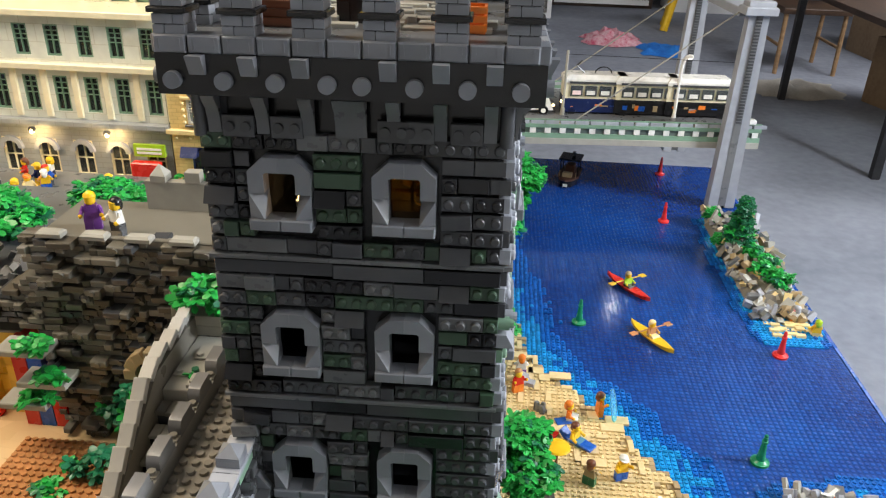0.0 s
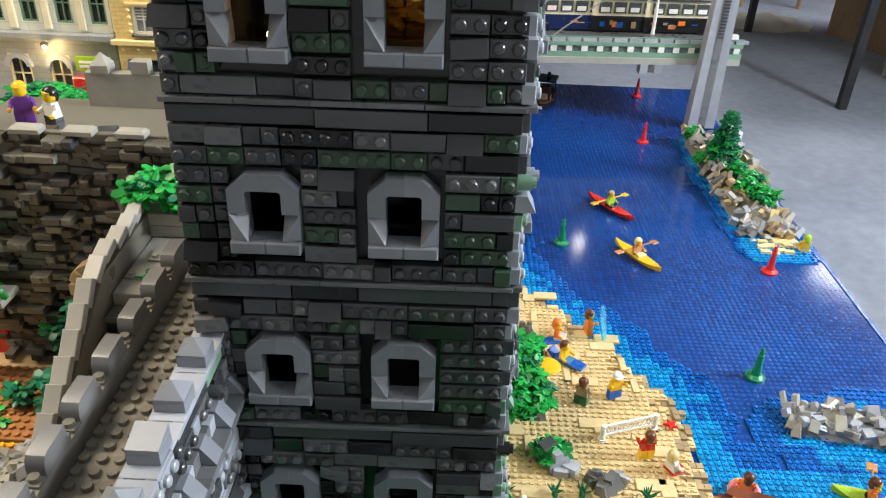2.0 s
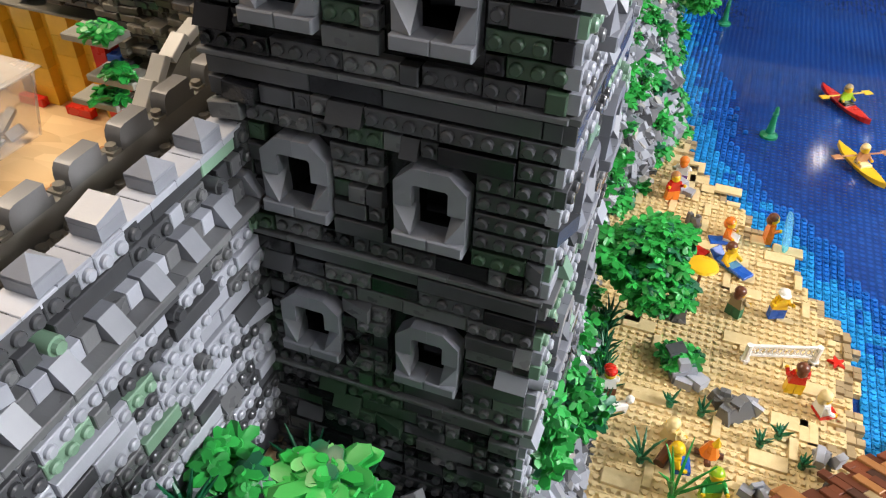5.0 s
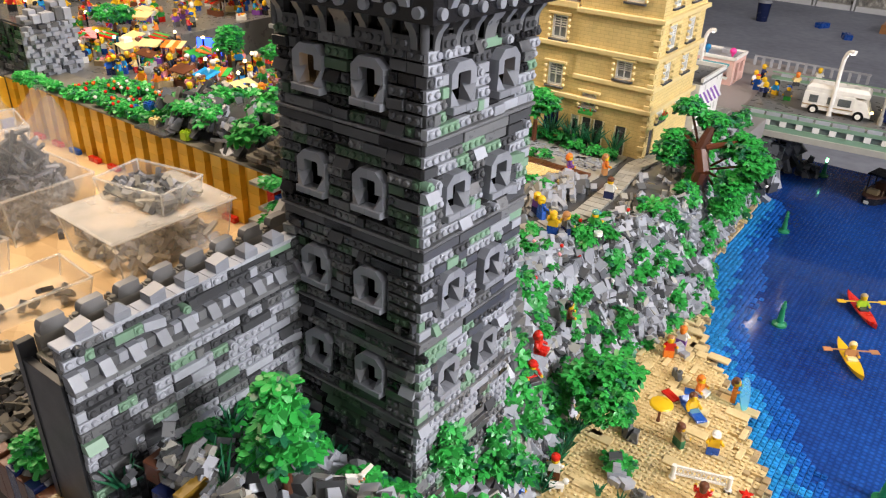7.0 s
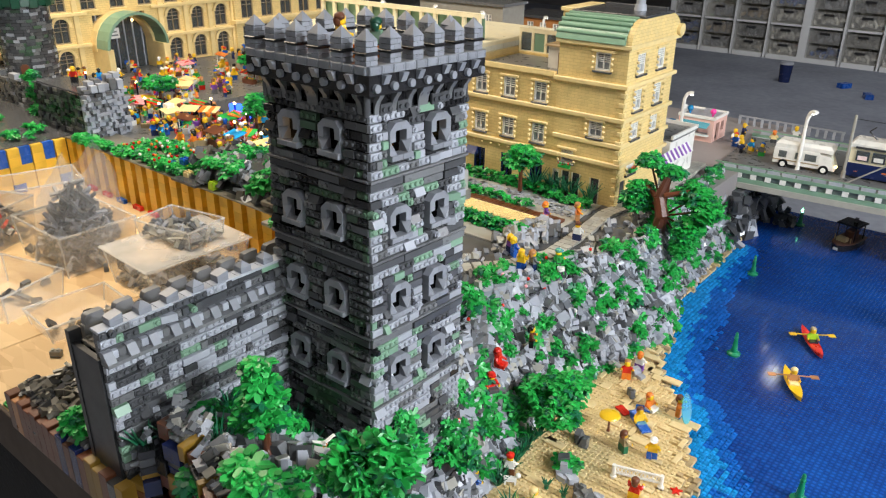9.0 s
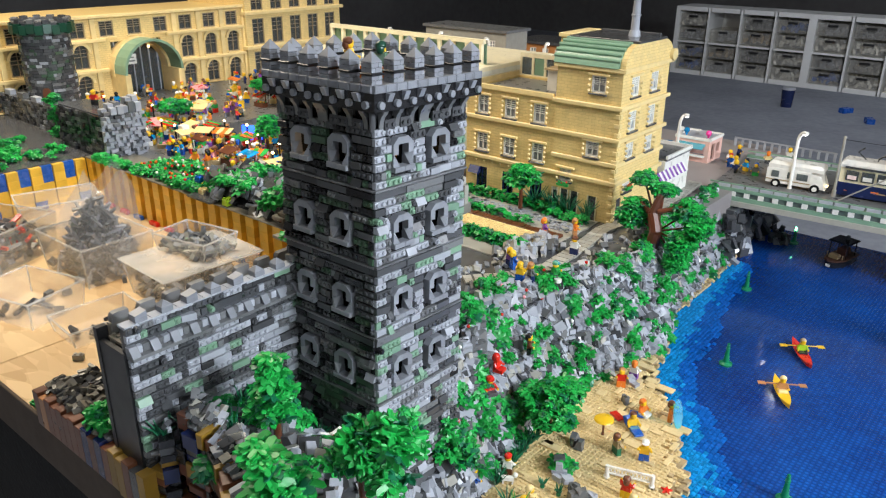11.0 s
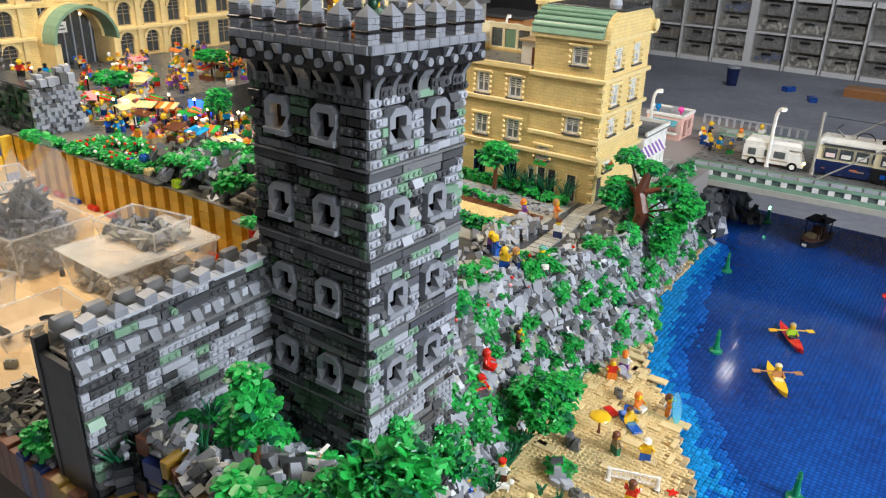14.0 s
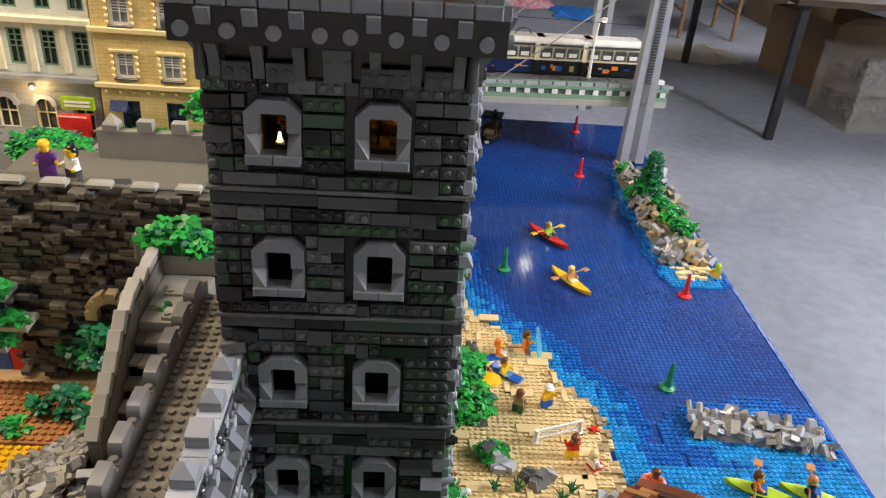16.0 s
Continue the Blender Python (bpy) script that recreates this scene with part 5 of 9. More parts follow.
# castle yard
yd = Geo().soft(-0.462, -0.345, 0.495, 0.585, 0, 0.005, 0.0004)
studded(yd, -0.462, -0.345, 0.496, 0.585, 0.005, 0, 8)
thing("brown_baseplate", yd, NOUG, "reddish-brown studded plate lying on the board", "baseplate", at=Matrix.Translation((0, 0, 0.16)))
for k, (x, y, mat, lab) in enumerate(((-0.46, 0.455, YEL, "yellow studded plate on the board"), (-0.41, 0.458, YEL, "yellow studded plate on the board"), (-0.372, 0.47, RED, "red studded plate on the board"))):
    w_ = 6 if k < 2 else 2
    q = Geo().soft(0, w_ * S, 0, 4 * S if k < 2 else 2 * S, 0, 0.005, 0.0004)
    studded(q, 0, w_ * S, 0, 4 * S if k < 2 else 2 * S, 0.005)
    thing("small_plate", q, mat, lab, "plate", at=Matrix.Translation((x, y, 0.16 + 0.0002 * k)) @ Matrix.Rotation(0.02, 4, "Z"))
bush("low_weeds", -0.40, 0.515, 0.165, [(0, 0, 0.004, 0.016, 0.012, 0.003)], 8, "small green leaves on the brown plate", 71)
rb = thing("rubble_slope", None, None, "heap of pale grey stones beside the stair", "rubble", at=Matrix.Translation((0, 0, 0.16)))
RUB = ((0.20, 0.30), (0.30, 0.30), (0.36, 0.288), (0.42, 0.245), (0.46, 0.235), (0.53, 0.196))


def rubble_top(x, y):
    """The rubble falls away from the stair towards the yard."""
    top = float(np.interp(y, [q_[0] for q_ in RUB], [q_[1] for q_ in RUB]))
    return max(0.164, top - (-0.2535 - x) * 0.55)


g = Geo()
gx, gy = [-0.40 + 0.0147 * k for k in range(11)], [0.20 + 0.0254 * k for k in range(14)]
g.add([(x, y, rubble_top(x, y) - 0.163) for y in gy for x in gx], [(i + j * 11, i + 1 + j * 11, i + 12 + j * 11, i + 11 + j * 11) for j in range(13) for i in range(10)])
part("rubble_base", g, DW, rb)
part("rubble_core", Geo().box(-0.252, -0.196, 0.2, 0.346, 0.001, 0.125), DW, rb)
r = random.Random(8)
heap = []
for _ in range(900):
    x, y = r.uniform(-0.39, -0.253), r.uniform(0.28, 0.515)
    if rubble_top(x, y) > 0.166:
        heap.append(((x, y, rubble_top(x, y) - 0.159 + r.uniform(-0.001, 0.002)), (-0.7, 0, 1)))
for _ in range(110):
    heap.append(((r.uniform(-0.252, -0.198), r.uniform(0.21, 0.345), 0.127 + r.random() * 0.004), (-0.2, 0, 1)))
rock_scatter(rb, heap, r, ((WG, 6), (PARA, 1), (LG, 2)), 290, 0.42)


# ---- water, beach, cliff ----
SHORE_Y = (0.40, 0.55, 0.62, 0.70, 0.76, 0.80, 0.845, 0.89, 0.93, 0.97, 1.01, 1.06, 1.10, 1.16, 1.22, 1.28, 1.45, 1.75)
SHORE_X = (0.20, 0.262, 0.272, 0.272, 0.262, 0.24, 0.208, 0.178, 0.155, 0.115, 0.088, 0.070, 0.066, 0.048, 0.020, 0.004, 0.002, -0.02)
FOOT_Y = (0.03, 0.2, 0.27, 0.34, 0.42, 0.5, 0.6, 0.68, 0.75, 0.85, 0.96, 1.1, 1.18, 1.28, 1.45, 1.75)
FOOT_X = (0.33, 0.30, 0.20, 0.11, 0.062, 0.047, 0.034, 0.02, 0.005, 0.0, 0.025, 0.050, 0.035, -0.005, -0.012, -0.03)
TOP_X = (0.21, 0.19, 0.10, 0.02, 0.0, -0.02, -0.055, -0.10, -0.135, -0.12, -0.065, -0.022, -0.02, -0.06, -0.07, -0.09)
TOP_Z = (0.245, 0.245, 0.235, 0.15, 0.10, 0.13, 0.185, 0.19, 0.19, 0.19, 0.19, 0.19, 0.19, 0.19, 0.18, 0.17)


def shore(y):
    return float(np.interp(y, SHORE_Y, SHORE_X))


def ground(x, y):
    """Height of the rocky land."""
    f, t, z = (float(np.interp(y, FOOT_Y, q)) for q in (FOOT_X, TOP_X, TOP_Z))
    s = min(1.0, max(0.0, (f - x) / (f - t)))
    s = s * 0.7 + 0.3 * s * s * (3 - 2 * s)
    return z * s - 0.004


EDGE = ((-0.128, 0.126, 0.212), (-0.108, 0.130, 0.225), (-0.1, 0.146, 0.296), (-0.05, 0.152, 0.285), (-0.004, 0.137, 0.275), (0.06, 0.105, 0.262), (0.16, 0.06, 0.25), (0.32, -0.02, 0.246))


def border(x):
    """Where the land ends above its support wall."""
    return float(np.interp(x, [e[0] for e in EDGE], [e[1] for e in EDGE]))


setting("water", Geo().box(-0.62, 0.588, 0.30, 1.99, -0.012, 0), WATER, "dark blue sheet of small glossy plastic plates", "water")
setting("water_edge", Geo().box(0.5885, 0.594, 0.30, 1.99, -0.05, 0.0015), BLU, "straight blue edge of the water plates", "edge")

# land: one sheet with a coarse grid
xs = [-0.62 + 0.02 * k for k in range(25)] + [-0.13 + 0.01 * k for k in range(47)]
ys = [0.04 + 0.0125 * k for k in range(138)]
vs = []
for y in ys:
    for x in xs:
        z = ground(x, y)
        if x < -0.128 and y < 0.735:
            z = 0.12
        vs.append((x, y, max(z, -0.003) + 0.004 * noise.noise((x * 40, y * 40, 0))))
nx = len(xs)
fs = [(j * nx + i, j * nx + i + 1, (j + 1) * nx + i + 1, (j + 1) * nx + i) for j in range(len(ys) - 1) for i in range(nx - 1)
      if max(vs[j * nx + i][2], vs[j * nx + i + 1][2], vs[(j + 1) * nx + i][2], vs[(j + 1) * nx + i + 1][2]) > 0.004 and not (xs[i] < -0.128 and ys[j] < 0.73) and ys[j] > border(xs[i]) + 0.004]
cliff = thing("rocky_cliff", Geo().add(vs, fs), DG, "cliff of grey slope bricks rising from the beach", "cliff", kind="structure")
r = random.Random(41)
spots = []
for _ in range(3000):
    y = r.uniform(0.44, 1.72)
    f, t = float(np.interp(y, FOOT_Y, FOOT_X)), float(np.interp(y, FOOT_Y, TOP_X))
    s = r.random() ** 0.85
    x = f + (t - f) * s * 1.05
    if x < TX1 + 0.008 and y < TY1 + 0.006:
        continue
    spots.append(((x, y, ground(x, y) + 0.002 + r.random() * 0.005), (1, r.uniform(-0.6, 0.3), 0.25 + 0.5 * r.random())))
for _ in range(420):
    y = r.uniform(0.05, 0.44)
    f, t = float(np.interp(y, FOOT_Y, FOOT_X)), float(np.interp(y, FOOT_Y, TOP_X))
    x = r.uniform(max(-0.125, t - 0.3), f - 0.01)
    if (TX0 - 0.01 < x < TX1 + 0.008 and y > TY0 - 0.008) or y < border(x) + 0.012:
        continue
    spots.append(((x, y, ground(x, y) + 0.002 + r.random() * 0.004), (0.5, -0.6, 0.9)))
spots.sort(key=lambda q: q[0][1] + abs(q[0][0]) * 0.3)
rock_scatter(cliff, spots, r, ROCKC, 300, 0.88)

# beach: stepped rows of tan plates with studs
beach, bst = Geo(), Geo()
r = random.Random(43)
j = 0
y = 0.40
while y < 1.72:
    e = shore(y + S / 2) + r.choice((-1, 0, 0, 1)) * S * 0.6
    f = float(np.interp(y, FOOT_Y, FOOT_X)) - 0.05
    k0, k1 = math.floor(f / S), math.floor(e / S)
    if k1 > k0:
        beach.box(k0 * S, k1 * S, y, y + S, 0.0004, 0.0064, 0)
        kk = k1 - r.choice((1, 2, 2, 3, 4))
        if kk > k0:
            beach.box(k0 * S, kk * S, y, y + S, 0.0064, 0.0110 + 0.0006 * (j % 2), 0)
            for i in range(k0, kk):
                if (i + 0.5) * S > f + 0.03:
                    bst.stud((i + 0.5) * S, y + S / 2, 0.0112 + 0.0006 * (j % 2), 0, None, 6)
        for i in range(max(kk, k0), k1):
            if r.random() < 0.55:
                beach.soft(i * S + 0.0002, (i + 1) * S - 0.0002, y + 0.0002, y + S - 0.0002, 0.0064, 0.0064 + r.choice((0.002, 0.0046)), 0.0004, 1)
            else:
                bst.stud((i + 0.5) * S, y + S / 2, 0.0064, 0, None, 6)
    y += S
    j += 1
SAND = rough_mat("sand_coloured_plates", (0.66, 0.50, 0.245), (0.78, 0.62, 0.34), 26, 0.45, 0.0004)
bch = setting("beach", beach, [SAND, DTAN], "sandy beach of tan studded plates", "beach")
part("beach_studs", bst, SAND, bch, kind="stuff")
heap = Geo()
for _ in range(110):
    y = r.uniform(0.42, 1.15)
    f, e = float(np.interp(y, FOOT_Y, FOOT_X)), shore(y)
    if e - f < 0.03:
        continue
    x = r.uniform(f, e - 0.012)
    w, d = r.choice(((1, 1), (2, 1), (2, 2), (1, 3), (4, 2)))
    x, y = round(x / S) * S, round(y / S) * S
    heap.soft(x, x + w * S - 0.0002, y, y + d * S - 0.0002, 0.0115, 0.0147 + r.choice((0, 0.0002, 0.0004)), 0.0004, 0)
part("sand_plates", heap, [SAND, DTAN], bch, kind="stuff")

# shallow water: azure plates
az = Geo()
r = random.Random(47)
i = 0
for j in range(44, 205):
    y = (j + 0.5) * S
    for i in range(-6, 72):
        x = (i + 0.5) * S
        e = shore(y)
        if x < e - 0.004:
            continue
        d = x - e
        bx, by = (i // 2) * 2 * S, (j // 2) * 2 * S
        w = 0.072 + 0.055 * (noise.noise((bx * 8, by * 8, 3.1)) + 0.1) + 0.028 * noise.noise((bx * 34, by * 34, 1.7))
        if y > 1.3:
            w *= 0.75
        q = math.hypot((x - 0.49) / 1.25, (y - 0.70) / 0.8)
        q2 = abs(x - 0.525) - 0.05 if 1.12 < y < 1.63 else 1
        depth = min(d / w, q / (0.115 + 0.05 * noise.noise((bx * 12, by * 12, 9))), 1 + (q2 - 0.016 - 0.03 * noise.noise((bx * 15, by * 15, 5))) / 0.03)
        if y < 0.66:
            depth = min(depth, 1 + (0.3 + 0.06 * noise.noise((bx * 14, by * 14, 2)) - x) / 0.05)
        if depth > 1 or x > 0.586:
            continue
        k = 0 if depth + 0.5 * noise.noise((bx * 45, by * 45, 6)) < 0.52 else 1
        az.box(i * S + 0.0003, (i + 1) * S - 0.0003, j * S + 0.0003, (j + 1) * S - 0.0003, 0.0003, 0.0018, k)
        az.stud(x, y, 0.0018, k, None, 6)
thing("shallow_water", az, [AZ, AZD], "bright azure studded plates of shallow water", "water", kind="stuff")


def buoy(x, y, mat, glow, label):
    b = thing("buoy", None, None, label, "buoy", "buoys on the water", at=Matrix.Translation((x, y, 0.0004)))
    part("float", Geo().cyl(0, 0, 0, 0.0125, 0.0032, 16).cyl(0, 0, 0.0032, 0.0105, 0.0028, 16, 0.007), mat, b)
    part("mast", Geo().cyl(0, 0, 0.006, 0.0062, 0.028, 12, 0.0032).cyl(0, 0, 0.034, 0.0042, 0.003, 12), mat, b)
    part("lantern", Geo().cyl(0, 0, 0.037, 0.0030, 0.006, 10).ball(0, 0, 0.0445, 0.0028, 8, 5), glow, b)
    return b


BG = plastic("green_buoy_plastic", (0.01, 0.22, 0.09), 0.25, 0.05)
BR = plastic("red_buoy_plastic", (0.72, 0.035, 0.03), 0.25, 0.05)
for x, y in ((0.072, 1.52), (0.166, 1.15), (0.381, 0.823), (0.063, 1.90)):
    buoy(x, y, BG, BG if y < 1.8 else GREENG, "green plastic channel buoy on the water")
for x, y in ((0.392, 1.61), (0.489, 1.087), (0.436, 1.915)):
    buoy(x, y, BR, BR, "red plastic channel buoy on the water")


def kayak(p, q, mat, fig, label):
    d = Vector((q[0] - p[0], q[1] - p[1], 0))
    L = d.length
    k = thing("kayak", None, None, label, "kayak", "kayaks", at=Matrix.Translation(((p[0] + q[0]) / 2, (p[1] + q[1]) / 2, 0.0004)) @ Matrix.Rotation(math.atan2(d.y, d.x), 4, "Z"))
    g, n = Geo(), 14
    ring = []
    for i in range(n + 1):
        t = i / n * 2 - 1
        w = 0.0115 * max(0.02, 1 - abs(t) ** 2.2)
        zt = 0.008 + 0.004 * abs(t) ** 3
        ring += [(t * L / 2, -w, zt), (t * L / 2, -w * 0.55, 0.0005 + 0.004 * abs(t) ** 4), (t * L / 2, w * 0.55, 0.0005 + 0.004 * abs(t) ** 4), (t * L / 2, w, zt), (t * L / 2, 0, zt + 0.0012)]
    fs = []
    for i in range(n):
        for a, b in ((0, 1), (1, 2), (2, 3), (3, 4), (4, 0)):
            fs.append((i * 5 + a, i * 5 + b, (i + 1) * 5 + b, (i + 1) * 5 + a))
    g.add(ring, [tuple(reversed(f)) for f in fs])
    part("hull", g, mat, k)
    part("cockpit", Geo().cyl(0, 0, 0.0095, 0.0085, 0.0012, 16), BK, k)
    pd = Geo().rod((-0.006, -0.03, 0.019), (-0.002, 0.03, 0.021), 0.0012, 6)
    pd.soft(-0.011, -0.001, -0.042, -0.029, 0.018, 0.0195, 0.0004).soft(-0.008, 0.003, 0.029, 0.042, 0.0195, 0.021, 0.0004)
    part("paddle", pd, fig[3], k)
    f = toy_figure(0, 0, 0, 90, fig[0], fig[1], fig[2], fig[4], "toy figure sitting in a " + label.split()[0] + " kayak", False, "sit")
    f.matrix_world = k.matrix_world @ Matrix.Translation((-0.002, 0, 0.0068)) @ Matrix.Rotation(radians(90), 4, "Z")


kayak((0.256, 1.156), (0.312, 1.066), YEL, (NOUG, TAN, TAN, NOUG, YEL), "yellow plastic kayak floating on the water")
kayak((0.235, 1.329), (0.301, 1.233), RED, (LIME, BK, DTAN, YEL, YEL), "red plastic kayak floating on the water")
kayak((0.40, 0.635), (0.475, 0.605), LIME, (ORG, BLU, BRN, NOUG, YEL), "lime plastic kayak near the small rocks")
kayak((0.47, 0.63), (0.54, 0.60), LIME, (NAVY, BLU, NOUG, NOUG, YEL), "lime plastic kayak near the small rocks")
ring = thing("swim_ring", None, None, "salmon pink swim ring floating on the water", "swim ring", at=Matrix.Translation((0.305, 0.625, 0.0004)))
tor = Geo()
vs = [((0.013 + 0.005 * math.cos(2 * math.pi * c / 8)) * math.cos(2 * math.pi * a / 16), (0.013 + 0.005 * math.cos(2 * math.pi * c / 8)) * math.sin(2 * math.pi * a / 16), 0.005 + 0.005 * math.sin(2 * math.pi * c / 8)) for a in range(16) for c in range(8)]
tor.add(vs, [(a * 8 + c, (a + 1) % 16 * 8 + c, (a + 1) % 16 * 8 + (c + 1) % 8, a * 8 + (c + 1) % 8) for a in range(16) for c in range(8)])
part("tube", tor, PINK, ring)
toy_figure(0.305, 0.625, 0.003, 160, ORG, RED, BRN, YEL, "toy figure in a pink swim ring", False, "sit")

# rocky islet with trees
isl = thing("islet", None, None, "long pale rock islet with plants by the water's edge", "islet", kind="structure", at=Matrix.Translation((0, 0, 0)))
r = random.Random(53)
part("islet_core", Geo().hexa([(0.475, 1.23, 0), (0.575, 1.19, 0), (0.58, 1.6, 0), (0.475, 1.6, 0), (0.505, 1.28, 0.022), (0.555, 1.26, 0.022), (0.55, 1.58, 0.032), (0.505, 1.58, 0.032)]), WGD, isl)
rock_scatter(isl, [((0.525 + r.choice((-1, 1)) * r.uniform(0, 0.05), yy, 0.006 + r.random() * (0.012 + 0.034 * min(1.0, (yy - 1.2) / 0.25))), (r.uniform(-1, 0.6), -0.4, 0.8)) for yy in [1.19 + 0.42 * r.random() ** 1.1 for _ in range(290)]], r, ((LG, 2), (WG, 3), (DTAN, 1.2), (MG, 2), (TAN, 0.6)), 290, 0.72)
tree("pine_tree", 0.502, 1.43, 0.028, 0.10, [(0, 0, 0.03 + 0.013 * k, 0.034 - 0.0045 * k, 0.034 - 0.0045 * k, 0.006) for k in range(7)], 190, "dark green layered pine tree on the islet", 54, BRN, mats=(LEAFD, LEAF), size=0.85)
for k, (x, y, z) in enumerate(((0.523, 1.385, 0.032), (0.538, 1.35, 0.03), (0.526, 1.325, 0.028), (0.545, 1.295, 0.026), (0.485, 1.46, 0.024), (0.495, 1.60, 0.02))):
    bush("islet_shrub", x, y, z, [(0, 0, 0.012, 0.022, 0.022, 0.012)], 26, "green leafy shrub on the pale rocks", 80 + k)
sand2 = Geo()
for _ in range(40):
    x, y = r.uniform(0.49, 0.57), r.uniform(1.14, 1.24)
    sand2.soft(x, x + 2 * S, y, y + S, 0.0003, 0.0035 + r.random() * 0.004, 0.0005)
thing("sandy_spit", sand2, TAN, "low tan plates at the tip of the islet", "sand", kind="stuff")
toy_figure(0.545, 1.195, 0.007, 200, WH, ORG, LG, PINK, "pale toy figure sitting at the islet's tip", False, "sit")
toy_figure(0.568, 1.155, 0.005, 180, YEL, TAN, LIME, YEL, "toy figure lying at the islet's tip", False, "sit")
# small reef with a gull
reef = thing("reef", None, None, "low reef of light grey slope bricks in the water", "reef", kind="structure")
part("reef_core", Geo().hexa([(0.392, 0.715, 0), (0.57, 0.688, 0), (0.572, 0.735, 0), (0.395, 0.765, 0), (0.405, 0.725, 0.014), (0.56, 0.698, 0.012), (0.562, 0.722, 0.012), (0.41, 0.752, 0.016)]), LG, reef)
rock_scatter(reef, [((0.39 + 0.185 * t + 0, 0.742 - 0.03 * t + r.uniform(-0.026, 0.026), 0.005 + r.random() * 0.016), (r.uniform(-0.4, 0.4), -1, 0.9)) for t in [r.random() for _ in range(110)]], r, ((LG, 3), (MG, 1.2), (WG, 3)), 110, 0.72)


def gull(x, y, z, turn, label):
    b = thing("gull", None, None, label, "toy bird", at=Matrix.Translation((x, y, z)) @ Matrix.Rotation(turn, 4, "Z") @ Matrix.Scale(0.75, 4))
    g = Geo().ball(0, 0, 0.008, 0.0048, 10, 6, 0, 0.75).ball(0, -0.006, 0.013, 0.0026, 8, 5)
    part("body", g, WH, b)
    for s in (-1, 1):
        part("wing", Geo().hexa([(s * 0.003, -0.003, 0.009), (s * 0.017, 0.001, 0.014), (s * 0.016, 0.006, 0.014), (s * 0.003, 0.004, 0.009), (s * 0.003, -0.003, 0.0102), (s * 0.017, 0.001, 0.0152), (s * 0.016, 0.006, 0.0152), (s * 0.003, 0.004, 0.0102)]), WH, b)
        part("leg", Geo().rod((s * 0.0018, 0, 0), (s * 0.0018, 0, 0.006), 0.0008, 5), ORG, b)
    part("beak", Geo().rod((0, -0.0082, 0.0128), (0, -0.0115, 0.012), 0.0012, 6, 0, 0.0003), ORG, b)


gull(0.437, 0.742, 0.02, 0.4, "white plastic gull perched on the reef")
gull(0.012, 0.275, ground(0.012, 0.275) + 0.014, 1.2, "white plastic gull perched on the rocks by the tower")

# ---- on the beach ----
Z = 0.0145
net = thing("beach_net", None, None, "white plastic lattice net on two posts on the sand", "net", at=Matrix.Translation((0.161, 0.684, Z - 0.003)) @ Matrix.Rotation(math.atan2(0.022, 0.063), 4, "Z"))
for x in (0, 0.067):
    part("post", Geo().cyl(x, 0, 0, 0.0032, 0.023, 10).cyl(x, 0, 0, 0.0048, 0.004, 10), WH, net)
part("rail", Geo().box(0, 0.067, -0.0014, 0.0014, 0.0085, 0.0108), WH, net)
part("rail", Geo().box(0, 0.067, -0.0014, 0.0014, 0.0208, 0.0228), WH, net)
for k in range(11):
    part("lattice_bar", Geo().rod((0.003 + k * 0.0055, -0.0002, 0.0105), (0.0085 + k * 0.0055, -0.0002, 0.021), 0.0007, 5), WH, net)
    part("lattice_bar", Geo().rod((0.0085 + k * 0.0055, 0.0002, 0.0105), (0.003 + k * 0.0055, 0.0002, 0.021), 0.0007, 5), WH, net)
um = thing("beach_umbrella", None, None, "yellow plastic sunshade on a brown pole", "umbrella", at=Matrix.Translation((0.105, 0.772, Z - 0.002)))
part("pole", Geo().cyl(0, 0, 0, 0.0035, 0.008, 10, 0.002).cyl(0, 0, 0.008, 0.0018, 0.024, 8), BRN, um)
part("canopy", Geo().cyl(0, 0, 0.0318, 0.0165, 0.002, 18, 0.015).cyl(0, 0, 0.0338, 0.015, 0.003, 18, 0.004), YEL, um)


def lounger(x, y, turn, mat, label):
    t = thing("sun_lounger", None, None, label, "lounger", at=Matrix.Translation((x, y, Z - 0.001)) @ Matrix.Rotation(turn, 4, "Z"))
    part("bed", Geo().soft(-0.008, 0.008, -0.02, 0.02, 0.004, 0.007, 0.0005), mat, t)
    part("headrest", Geo().hexa([(-0.008, 0.0202, 0.004), (0.008, 0.0202, 0.004), (0.008, 0.022, 0.004), (-0.008, 0.022, 0.004), (-0.008, 0.0292, 0.013), (0.008, 0.0292, 0.013), (0.008, 0.031, 0.012), (-0.008, 0.031, 0.012)]), mat, t)
    for sx in (-1, 1):
        for sy in (-1, 1):
            part("foot", Geo().box(sx * 0.006 - 0.001, sx * 0.006 + 0.001, sy * 0.016 - 0.001, sy * 0.016 + 0.001, 0, 0.004), WH, t)


